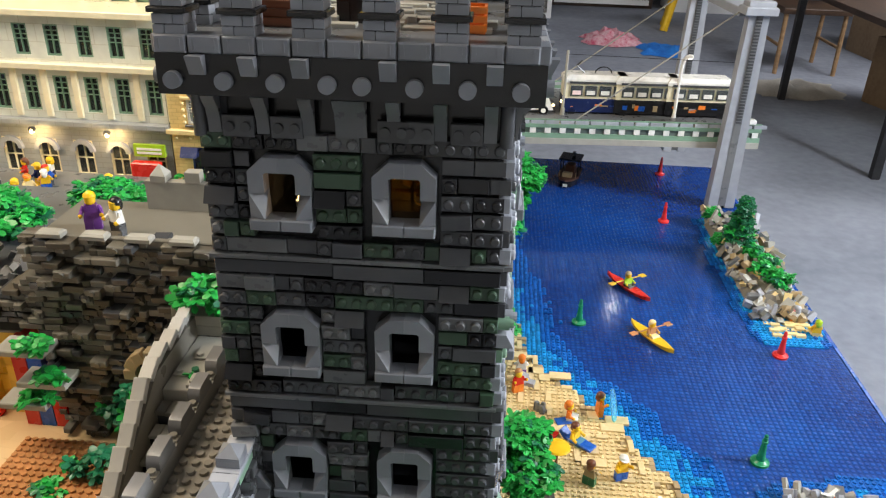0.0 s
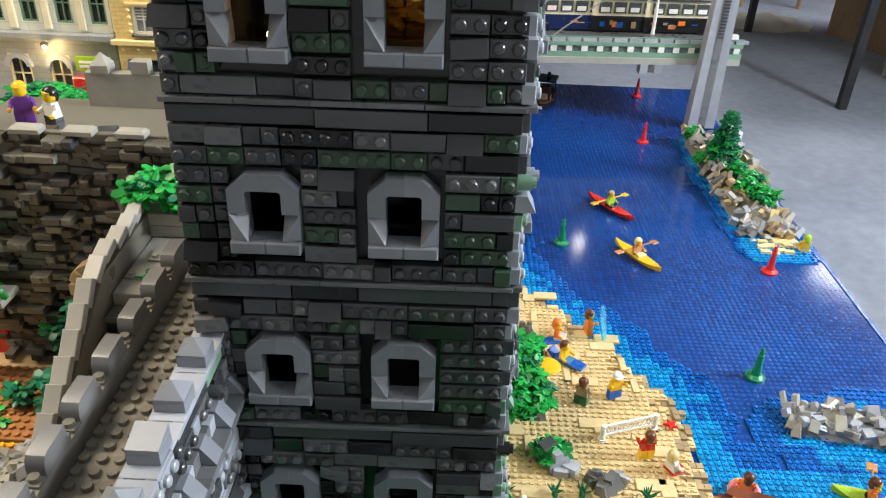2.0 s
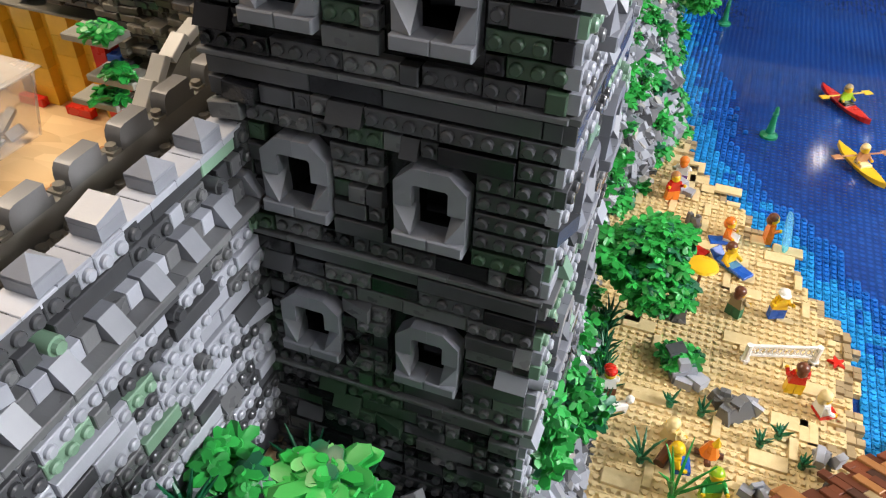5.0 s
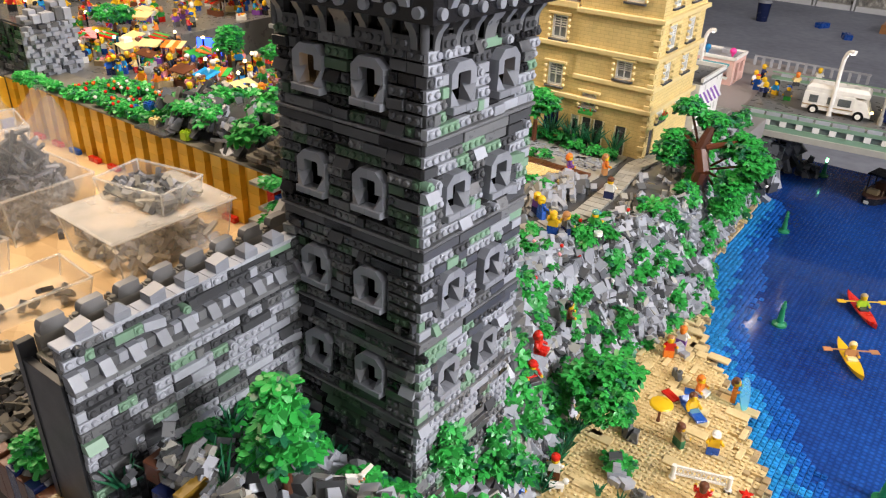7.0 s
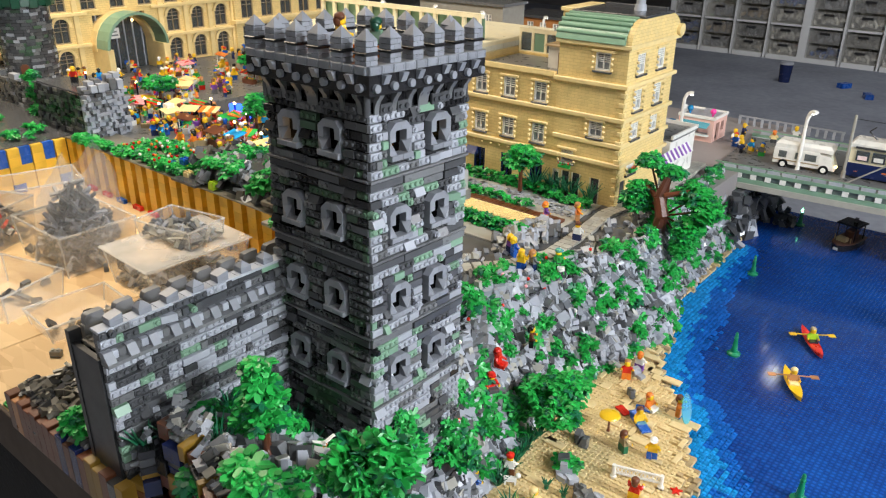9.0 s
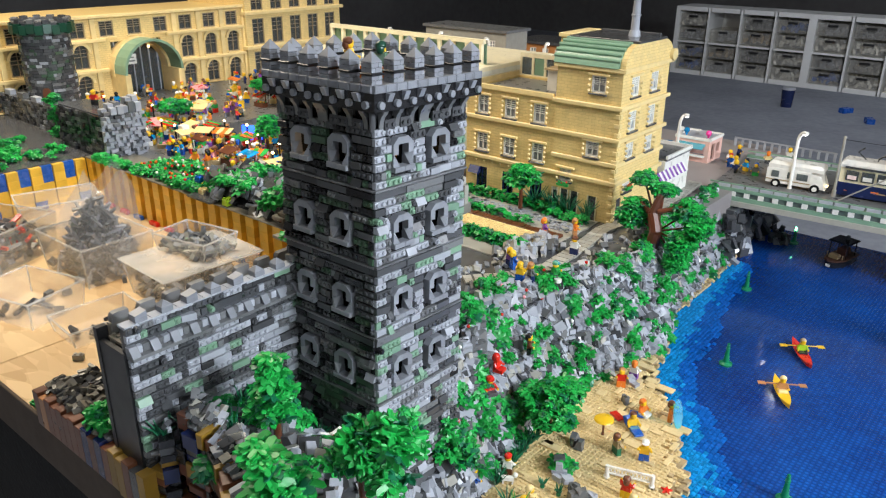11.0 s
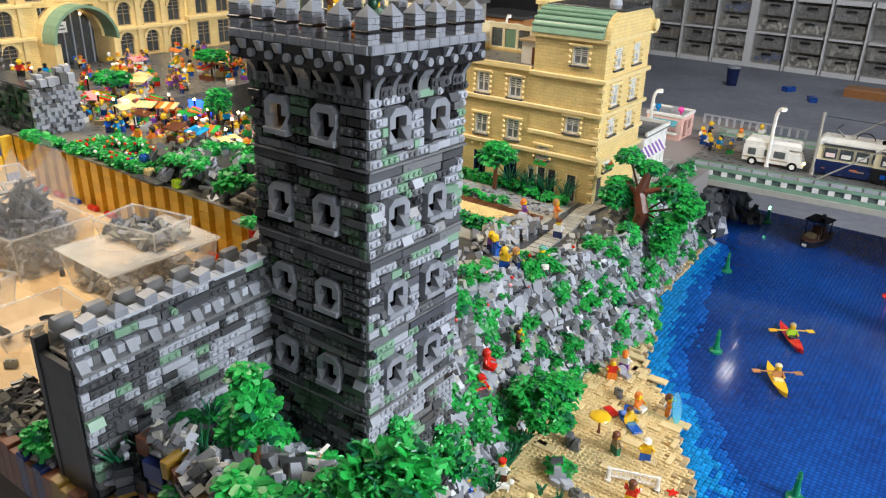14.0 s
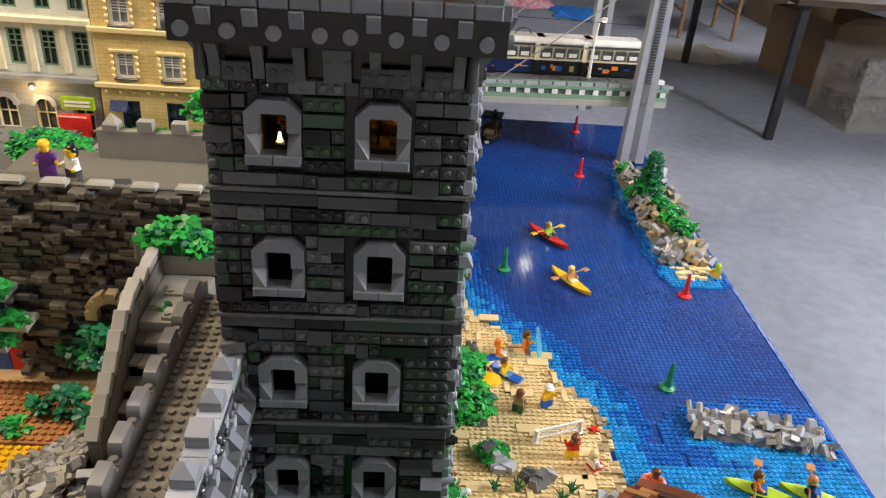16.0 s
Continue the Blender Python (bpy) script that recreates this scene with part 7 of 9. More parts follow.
# ---- buildings, bridge and street ----
def house_window(parent, fr, u, v, w, h, frame_mat=WH, sill_mat=DG, bars=2, arched=False):
    """A window set in a hole of the wall: frame with bars, pane, sill."""
    m = fr @ Matrix.Translation((u, v, 0))
    fg, t = Geo(), min(0.0034, w * 0.11)
    low = 0.5 if bars > 1 else 1 / (bars + 1)
    rows_ = [t] + [t + (h - 2 * t) * (low + (1 - low) * k / bars) for k in range(bars + 1)]
    holes_ = [(x0, x1, rows_[k] + (0.0006 if k else 0), rows_[k + 1] - (0.0006 if k < bars else 0)) for k in range(bars + 1) for x0, x1 in ((-w / 2 + t, -0.0007), (0.0007, w / 2 - t))]
    pierced(fg, -w / 2, w / 2, 0, h, holes_, -0.006, -0.0012, Matrix.Identity(4))
    win = part("window", fg, frame_mat, parent, at=m)
    part("pane", Geo().box(-w / 2 + t, w / 2 - t, t, h - t, -0.0062, -0.0054), PALEG if frame_mat is WH else GLASS, win)
    if sill_mat:
        part("sill", Geo().soft(-w / 2 - 0.004, w / 2 + 0.004, -0.0042, -0.0002, -0.002, 0.0055, 0.0005), sill_mat, win)
    return win


def walled_block(parent, x0, x1, y0, y1, z0, z1, mat, south=(), east=(), name="wall", base=0.0):
    """Four walls, pierced where the windows sit. Openings are (u, v, w, h) with u from the face's first corner."""
    for nm, fr, L, holes in (("south", face_frame((x0, y0, base), (1, 0, 0), (0, -1, 0)), x1 - x0, south), ("east", face_frame((x1, y0, base), (0, 1, 0), (1, 0, 0)), y1 - y0, east),
                             ("north", face_frame((x1, y1, base), (-1, 0, 0), (0, 1, 0)), x1 - x0, ()), ("west", face_frame((x0, y1, base), (0, -1, 0), (-1, 0, 0)), y1 - y0, ())):
        g = Geo()
        a = 0 if nm in ("south", "north") else 0.0081
        pierced(g, a, L - a, z0, z1, [(u - w / 2, u + w / 2, v, v + h) for u, v, w, h in holes], -0.008, 0, fr)
        part(name, g, mat, parent)
    return face_frame((x0, y0, base), (1, 0, 0), (0, -1, 0)), face_frame((x1, y0, base), (0, 1, 0), (1, 0, 0))


HZ = 0.18
hotel = thing("corner_house", None, None, "tan brick corner house with green curved roof and lattice windows", "house", at=Matrix.Translation((0, 0, HZ)))
S_WIN = ((0.036, 0.084, 0.030, 0.028), (0.098, 0.150, 0.032, 0.034), (0.102, 0.288, 0.034, 0.036))
E_WIN = tuple((u, v, 0.036, h) for u in (0.058, 0.148) for v, h in ((0.07, 0.026), (0.146, 0.036), (0.206, 0.044), (0.28, 0.042)))
DOORS = ((0.012, 0.002, 0.018, 0.062), (0.036, 0.002, 0.022, 0.062), (0.062, 0.002, 0.022, 0.062), (0.108, 0.002, 0.024, 0.06))
fs_, fe_ = walled_block(hotel, -0.312, -0.155, 1.24, 1.455, 0, 0.335, TANB, S_WIN + DOORS, E_WIN + ((0.03, 0.002, 0.022, 0.058),), base=0)
for u, v, w, h in S_WIN:
    house_window(hotel, fs_, u, v, w, h, WH, DG, 4)
for u, v, w, h in E_WIN:
    house_window(hotel, fe_, u, v, w, h, WH, DG, 4)
for u, v, w, h in DOORS:
    d = part("door", Geo().box(-w / 2, w / 2, 0, h, -0.006, -0.002), DG if w > 0.021 else WH, hotel, at=fs_ @ Matrix.Translation((u, v, 0)))
    part("pane", Geo().box(-w / 2 + 0.004, w / 2 - 0.004, 0.012, h - 0.008, -0.0019, -0.0012), GLASS, d)
    part("frame", Geo().box(-w / 2, -w / 2 + 0.0022, 0, h, -0.0019, 0.0015).box(w / 2 - 0.0022, w / 2, 0, h, -0.0019, 0.0015), CREAM, d)
part("door", Geo().box(-0.011, 0.011, 0, 0.058, -0.006, -0.002), DG, hotel, at=fe_ @ Matrix.Translation((0.03, 0.002, 0)))
W_WIN = tuple((u, v, 0.032, h) for u in (0.048, 0.126, 0.206) for v, h in ((0.016, 0.055), (0.112, 0.044), (0.202, 0.044)))
fw_, _ = walled_block(hotel, -0.56, -0.3125, 1.242, 1.455, 0, 0.262, TANB, W_WIN, ())
for u, v, w, h in W_WIN:
    house_window(hotel, fw_, u, v, w, h, WH if v > 0.1 else NAVY, DG if v > 0.1 else None, 1 if v < 0.1 else 4)
for z, o, x0, x1 in ((0.095, 0.006, -0.566, -0.149), (0.136, 0.0045, -0.3135, -0.1505), (0.19, 0.006, -0.566, -0.149), (0.258, 0.007, -0.318, -0.148), (0.335, 0.007, -0.318, -0.147)):
    part("cornice", Geo().soft(x0, x1, 1.24 - o, 1.4555 + o, z, z + 0.008, 0.0012), TAN, hotel, at=None)
part("parapet", Geo().box(-0.566, -0.3185, 1.236, 1.246, 0.2622, 0.272), TAN, hotel)
part("parapet", Geo().box(-0.566, -0.556, 1.2465, 1.46, 0.2622, 0.272), TAN, hotel)
part("flat_roof", Geo().box(-0.555, -0.313, 1.25, 1.455, 0.250, 0.256), MG, hotel)
q = Geo()
prof = [(1.231 - 0.0, 0.3432), (1.236, 0.358), (1.247, 0.372), (1.264, 0.382), (1.285, 0.386), (1.285, 0.3432)]
q.prism([(y, z) for y, z in prof], -0.318, -0.163, 0, Matrix(((0, 0, 1, 0), (1, 0, 0, 0), (0, 1, 0, 0), (0, 0, 0, 1))))
part("curved_roof", q, SG, hotel, "sand green curved roof plates")
for k in range(1, 6):
    part("roof_rib", Geo().rod((-0.319, 1.235 + 0.052 * (1 - math.cos(k * 0.3)), 0.345 + 0.043 * math.sin(k * 0.3)), (-0.163, 1.235 + 0.052 * (1 - math.cos(k * 0.3)), 0.345 + 0.043 * math.sin(k * 0.3)), 0.0042, 10), SG, hotel)
part("roof_block", Geo().box(-0.311, -0.163, 1.2855, 1.45, 0.3432, 0.383), TAN, hotel)
part("roof_tiles", Geo().soft(-0.315, -0.147, 1.284, 1.412, 0.3895, 0.3945, 0.001), DG, hotel)
arc_ = [(1.236 + 0.052 * (1 - math.cos(q_)), 0.3432 + 0.046 * math.sin(q_)) for q_ in [math.pi * k / 16 for k in range(9)]]
part("gable", Geo().prism(arc_ + [(2 * 1.3475 - y_, z_) for y_, z_ in reversed(arc_)], -0.1625, -0.150, 0, YZ), TANB, hotel)
part("gable_roll", Geo().rod((-0.168, 1.452, 0.352), (-0.142, 1.452, 0.352), 0.013, 14), TAN, hotel)
part("chimney", Geo().soft(-0.345, -0.3195, 1.30, 1.42, 0.2565, 0.388, 0.001).soft(-0.349, -0.3155, 1.296, 1.424, 0.3882, 0.396, 0.001), TAN, hotel)
part("roof_rail", Geo().soft(-0.3, -0.16, 1.40, 1.41, 0.3947, 0.400, 0.001), DG, hotel)
mast = part("mast", Geo().cyl(-0.2, 1.36, 0.3946, 0.013, 0.012, 14, 0.011).cyl(-0.2, 1.36, 0.4066, 0.0092, 0.03, 12, 0.0085).cyl(-0.2, 1.36, 0.4366, 0.0105, 0.003, 12).cyl(-0.2, 1.36, 0.4396, 0.0085, 0.03, 12, 0.0075).cyl(-0.2, 1.36, 0.4696, 0.0095, 0.003, 12).cyl(-0.2, 1.36, 0.4726, 0.005, 0.04, 10, 0.004), LG, hotel)
for k in range(13):
    for fx, fr in ((0.1535, fs_), (0.004, fe_)):
        part("quoin", Geo().soft(-0.0045 - 0.002 * (k % 2), 0.0045, 0.0, 0.0085, 0, 0.0032, 0.0006), TAN, hotel, at=fr @ Matrix.Translation((fx, 0.004 + k * 0.0196 + 0.001, 0)))
for fr, u, v in ((fs_, 0.036, 0.073), (fe_, 0.055, 0.077)):
    bx = part("flower_box", Geo().soft(-0.014, 0.014, 0, 0.006, 0.006, 0.013, 0.0006), LEAF, hotel, at=fr @ Matrix.Translation((u, v, 0)))
    fl = Geo()
    rr = random.Random(int(v * 1e4))
    for _ in range(16):
        fl.ball(rr.uniform(-0.013, 0.013), 0.008 + rr.random() * 0.004, 0.008 + rr.random() * 0.006, 0.0019, 6, 4, rr.choice((0, 1)))
    part("blossom", fl, [RED, LEAF], bx, kind="stuff")
for fr, wins in ((fs_, S_WIN), (fe_, E_WIN), (fw_, W_WIN)):
    for u, v, w, h in wins:
        if v < 0.05:
            continue
        for s_ in (-1, 1):
            g = Geo()
            for j in range(max(2, int(h / 0.011))):
                g.ball(0, 0.004 + j * 0.011, 0.0035, 0.0034, 8, 5)
            part("window_column", g, TAN, hotel, at=fr @ Matrix.Translation((u + s_ * (w / 2 + 0.0045), v, 0)))
        part("lintel", Geo().soft(-w / 2 - 0.008, w / 2 + 0.008, h + 0.0005, h + 0.005, -0.002, 0.005, 0.0006), TAN, hotel, at=fr @ Matrix.Translation((u, v, 0)))
terrace = Geo()
pierced(terrace, 0, 0.225, 0.256, 0.318, [(0.006 + 0.037 * k, 0.036 + 0.037 * k, 0.264, 0.308) for k in range(6)], -0.005, 0.0, face_frame((-0.556, 1.452, 0), (1, 0, 0), (0, -1, 0)))
part("terrace_frame", terrace, CREAM, hotel, "cream window frame round the roof terrace")
for k in range(6):
    part("terrace_pane", Geo().box(-0.549 + 0.037 * k, -0.521 + 0.037 * k, 1.4535, 1.4555, 0.265, 0.307), SG if k % 2 else GLASS, hotel)
part("roof_shed", Geo().soft(-0.40, -0.3455, 1.34, 1.44, 0.2562, 0.304, 0.001), WH, hotel, "white roof shed")
part("shed_door", Geo().soft(-0.372, -0.352, 1.3365, 1.3398, 0.2565, 0.293, 0.0006), BRN, hotel, "brown roof door")
part("shed_roof", Geo().soft(-0.405, -0.3455, 1.333, 1.445, 0.3042, 0.309, 0.001), DTAN, hotel)
part("corner_shade", Geo().hexa([(0, 0, 0), (0.03, 0, 0), (0.03, 0, 0.016), (0, 0, 0.016), (0, 0.014, 0), (0.03, 0.014, 0), (0.03, 0.003, 0.016), (0, 0.003, 0.016)], 0, Matrix(((1, 0, 0, 0), (0, -1, 0, 0), (0, 0, 1, 0), (0, 0, 0, 1)))), NAVY, hotel, "navy blue awning", at=Matrix.Translation((-0.545, 1.2415, 0.055)))
for k in range(9):
    part("wall_lamp", Geo().ball(0, 0, 0, 0.0026, 8, 5), TAN, hotel, at=fw_ @ Matrix.Translation((0.01 + 0.024 * k, 0.088, 0.004)))
awn = thing("striped_awning", None, None, "white and purple striped shop awning beside the tan house", "awning", at=Matrix.Translation((-0.14, 1.42, 0.262)))
for k in range(14):
    part("stripe", Geo().hexa([(0, k * 0.0105, 0), (0.012, k * 0.0105, -0.018), (0.012, k * 0.0105 + 0.0104, -0.018), (0, k * 0.0105 + 0.0104, 0), (0, k * 0.0105, 0.003), (0.0145, k * 0.0105, -0.017), (0.0145, k * 0.0105 + 0.0104, -0.017), (0, k * 0.0105 + 0.0104, 0.003)]), WH if k % 2 else PURP, awn)
shop = thing("low_shop", None, None, "low white shop with a flat grey roof", "shop", at=Matrix.Translation((0, 0, HZ)))
part("wall", Geo().box(-0.30, -0.1405, 1.462, 1.60, 0, 0.105), WH, shop)
part("roof", Geo().box(-0.305, -0.137, 1.4635, 1.604, 0.1051, 0.11), MG, shop)
part("parapet", Geo().box(-0.1415, -0.136, 1.464, 1.605, 0.1101, 0.118).box(-0.305, -0.1416, 1.6, 1.605, 0.1101, 0.118), WH, shop)
# garden in front of the house
gard = setting("garden_bed", Geo().soft(-0.56, -0.18, 0.93, 1.235, 0.165, 0.1895, 0.001), WG, "pale grey cobbled ground before the house", "garden ground")
cob = Geo()
rr = random.Random(301)
for _ in range(300):
    x, y = rr.uniform(-0.55, -0.19), rr.uniform(1.13, 1.19)
    cob.cyl(x, y, 0.1896, rr.uniform(0.003, 0.0055), 0.0022, 7)
part("cobbles", cob, [LG], gard, kind="stuff")
bed = Geo()
for k in range(44):
    bed.soft(-0.55 + k * S, -0.55 + (k + 1) * S - 0.0003, 1.08, 1.105, 0.1896, 0.194 + 0.002 * rr.random(), 0.0006, 1)
    for j in range(5):
        bed.stud(-0.55 + (k + 0.5) * S, 1.038 + j * S, 0.1946, 0, None, 6)
bed.box(-0.55, -0.55 + 44 * S, 1.034, 1.079, 0.1896, 0.1946, 0)
thing("tan_and_brown_bed", bed, [TAN, BRN], "flower bed edged with brown beside tan studded plates", "flower bed", kind="stuff")
for x0, x1, y, n in ((-0.55, -0.27, 1.215, 90), (-0.55, -0.28, 1.12, 46), (-0.36, -0.21, 0.985, 80), (-0.30, -0.19, 1.20, 30)):
    g = Geo()
    foliage(g, rr, [(x0 + (x1 - x0) * (k + 0.5) / 8, y, 0.2, (x1 - x0) / 14, 0.012, 0.009 if n < 80 else 0.014) for k in range(8)], n * 2, 34, 0.8)
    thing("low_hedge", g, [LEAF, LEAFD], "low green leafy hedge in the garden", "hedge")
for k, (x, y) in enumerate(((-0.30, 1.222), (-0.275, 1.225), (-0.25, 1.222), (-0.20, 1.215), (-0.34, 1.22))):
    spike_plant("spiky_plant", x, y, 0.19, 14, 0.05, "dark green spiky plant against the house", 320 + k)
tree("small_tree", -0.362, 1.195, 0.19, 0.066, [(-0.012, 0, 0.07, 0.032, 0.028, 0.018), (0.018, 0, 0.078, 0.03, 0.026, 0.018), (0, 0, 0.092, 0.024, 0.02, 0.012)], 150, "small round-topped tree against the tan house", 325)
rk = thing("garden_rocks", None, None, "pale rocks between garden and path", "rocks", kind="structure")
rock_scatter(rk, [((rr.uniform(-0.24, -0.17), rr.uniform(0.93, 1.06), 0.192 + rr.random() * 0.012), (0.6, -0.8, 0.8)) for _ in range(90)], rr, ((LG, 4), (WG, 3), (MG, 1.5)), 90, 0.8)

# cream town house with arcades
wh = thing("cream_town_house", None, None, "cream town house with tall windows over a grey arcade", "house", at=Matrix.Translation((0, 0, HZ)))
WX0_, WX1_ = -1.16, -0.566
arc = [(0.035 + 0.066 * k, 0.004, 0.036, 0.066) for k in range(9)]
tall1 = [(0.03 + 0.0545 * k, 0.122, 0.026, 0.062) for k in range(11)]
tall2 = [(0.03 + 0.0545 * k, 0.218, 0.026, 0.052) for k in range(11)]
fa_, _ = walled_block(wh, WX0_, WX1_, 1.25, 1.62, 0, 0.098, GREYB, arc, (), "arcade_wall")
fb_, _ = walled_block(wh, WX0_, WX1_, 1.25, 1.62, 0.1085, 0.285, WHITEB, tall1 + tall2, (), "wall")
for u, v, w, h in tall1 + tall2:
    house_window(wh, fb_, u, v, w, h, SG, None, 3)
for k in range(12):
    part("pilaster", Geo().soft(-0.0055, 0.0055, 0.112, 0.196, 0.0, 0.005, 0.001), CREAM, wh, at=fb_ @ Matrix.Translation((0.003 + 0.0545 * k, 0, 0)))
for z, o, mt in ((0.0982, 0.014, GREYB), (0.196, 0.011, CREAM), (0.2852, 0.014, CREAM)):
    part("cornice", Geo().soft(WX0_ - 0.002, WX1_ + 0.004, 1.25 - o, 1.624, z, z + 0.0102, 0.0015), mt, wh)
for u, v, w, h in arc:
    ring_ = [math.pi * k / 12 for k in range(13)]
    g = Geo().prism([((w / 2 + 0.0045) * math.cos(q), h - 0.02 + (w / 2 + 0.0045) * math.sin(q)) for q in ring_] + [((w / 2 - 0.004) * math.cos(q), h - 0.02 + (w / 2 - 0.004) * math.sin(q)) for q in reversed(ring_)], 0.0002, 0.006)
    part("arch", g, LG, wh, at=fa_ @ Matrix.Translation((u, v, 0)))
    w_ = house_window(wh, fa_, u, v, w, h, CREAM, None, 1)
part("arcade_inside", Geo().box(WX0_ + 0.01, WX1_ - 0.01, 1.275, 1.28, 0.0, 0.095), NOUG, wh)
part("roof", Geo().box(WX0_ + 0.01, WX1_ - 0.01, 1.26, 1.61, 0.2756, 0.284), DG, wh)
up = Geo()
for k in range(13):
    up.box(WX0_ + 0.02 + 0.045 * k, WX0_ + 0.028 + 0.045 * k, 1.335, 1.345, 0.2955, 0.345)
up.box(WX0_ + 0.02, WX1_ - 0.02, 1.334, 1.346, 0.3452, 0.356)
part("roof_pergola", up, CREAM, wh, "cream roof terrace frame")
part("terrace_glass", Geo().box(WX0_ + 0.02, WX1_ - 0.02, 1.348, 1.35, 0.2955, 0.345), SG, wh)
for k in range(4):
    m = fa_ @ Matrix.Translation((0.085 + 0.135 * k, 0.092, 0.015))
    lampo = part("wall_lamp", Geo().cyl(0, 0, 0, 0.004, 0.008, 10, 0.006), DG, wh, at=m)
    part("light", Geo().ball(0, -0.003, 0.006, 0.0042, 8, 5), WARMG, lampo)
    bulb("street_front_light", (m.translation.x, m.translation.y - 0.012, HZ + 0.08), 0.09, (1, 0.68, 0.28), 0.006)
sg_ = thing("shop_sign", Geo().box(-0.028, 0.028, -0.003, 0.003, 0, 0.022).box(-0.022, 0.022, -0.0038, -0.0031, 0.005, 0.009, 1).box(-0.022, 0.022, -0.0038, -0.0031, 0.012, 0.016, 1), [LIME, WH], "lime green shop sign with pale bars", "sign", at=Matrix.Translation((-0.60, 1.235, 0.232)))
thing("shop_display", Geo().soft(-0.03, 0.02, -0.008, 0.008, 0, 0.045, 0.002), RED, "red shop display under the green sign", "display", at=Matrix.Translation((-0.60, 1.225, 0.18)))

# street ground behind and the bridge
setting("street", Geo().box(-0.62, -0.05, 1.47, 2.2, 0.12, 0.178), PAVE, "pinkish grey plastic street behind the houses", "street")
setting("house_ground", Geo().box(-1.3, -0.555, 1.0, 1.66, 0.162, 0.1795), MG, "grey plastic paving before the cream house", "paving")
BA = math.atan2(0.085, 1.0)
BM = Matrix.Translation((-0.09, 1.692, 0.003)) @ Matrix.Rotation(BA, 4, "Z")
bridge = thing("road_bridge", None, None, "grey and sand green road bridge with white railing blocks", "bridge", at=BM)
L = 0.70
part("deck", Geo().box(-0.02, L, 0.0, 0.34, 0.140, 0.176), LG, bridge)
part("road_surface", Geo().box(-0.02, L, 0.02, 0.32, 0.1762, 0.1785), MG, bridge)
GRN_ = plastic("grey_green_plastic", (0.11, 0.14, 0.125), 0.35, 0.12)
for y0, s_ in ((-0.012, 1), (0.34, -1)):
    part("edge_beam", Geo().soft(-0.02, L, y0, y0 + 0.0118, 0.136, 0.1505, 0.001), WG, bridge)
    part("green_band", Geo().soft(-0.02, L, y0 + 0.001, y0 + 0.0115, 0.1506, 0.162, 0.0005), SG, bridge)
    part("upper_band", Geo().soft(-0.02, L, y0 - 0.001, y0 + 0.0115, 0.1752, 0.1835, 0.0005), SG, bridge)
    part("recess", Geo().box(-0.02, L, y0 + 0.003, y0 + 0.0115, 0.1621, 0.1751), GRN_, bridge)
    for k in range(21):
        part("railing_block", Geo().soft(k * 0.034, k * 0.034 + 0.0135, y0 - 0.0005, y0 + 0.0029, 0.1625, 0.1748, 0.0005), WH, bridge)
        part("railing_post", Geo().soft(k * 0.034 + 0.002, k * 0.034 + 0.031, y0 + 0.001, y0 + 0.0075, 0.1836, 0.1915, 0.001), LG, bridge)
    part("hand_rail", Geo().soft(-0.02, L, y0 + 0.002, y0 + 0.0062, 0.1916, 0.1945, 0.0004), SG, bridge)
for x in (0.62, 0.655):
    part("end_block", Geo().soft(x + 0.01, x + 0.028, -0.016, 0.0, 0.1956, 0.205, 0.001), WH, bridge)


def pylon(y0, label):
    p = thing("bridge_pylon", None, None, label, "pylon", "bridge pylons", at=BM @ Matrix.Translation((0.63, y0, 0)))
    for s in (-1, 1):
        part("leg", Geo().hexa([(s * 0.02 - 0.011, -0.014, 0.0), (s * 0.02 + 0.011, -0.014, 0.0), (s * 0.02 + 0.011, 0.014, 0.0), (s * 0.02 - 0.011, 0.014, 0.0), (s * 0.011 - 0.0105, -0.012, 0.44), (s * 0.011 + 0.0105, -0.012, 0.44), (s * 0.011 + 0.0105, 0.012, 0.44), (s * 0.011 - 0.0105, 0.012, 0.44)]), LG, p)
    for k in range(34):
        part("ladder_rung", Geo().box(-0.0055, 0.0055, -0.0165, -0.0142, 0.205 + k * 0.0068, 0.2085 + k * 0.0068), DG, p)
    part("face_panel", Geo().hexa([(-0.009, -0.0141, 0.005), (0.009, -0.0141, 0.005), (0.009, 0.0141, 0.005), (-0.009, 0.0141, 0.005), (-0.007, -0.0141, 0.44), (0.007, -0.0141, 0.44), (0.007, 0.0141, 0.44), (-0.007, 0.0141, 0.44)]), MG, p)
    part("cap", Geo().soft(-0.034, 0.034, -0.024, 0.024, 0.4402, 0.456, 0.002).soft(-0.028, 0.028, -0.019, 0.019, 0.4561, 0.468, 0.002).cyl(0, 0, 0.468, 0.008, 0.012, 10), LG, p)
    return p


pylon(-0.028, "tall grey bridge pylon with a ladder strip")
pylon(0.368, "tall grey bridge pylon on the far side")
cr = thing("pylon_crossbeam", Geo().soft(0.60, 0.66, -0.003, 0.343, 0.43, 0.448, 0.002), LG, "grey beam joining the two bridge pylons", "beam", at=BM)
for y0 in (-0.006, 0.346):
    for x0, z0, z1 in ((0.27, 0.19, 0.452),):
        thing("stay_cable", Geo().rod((x0, y0, z0), (0.615, y0, z1), 0.0018, 8), WG, "pale stay cable running up to the pylon", "cable", "stay cables", at=BM)


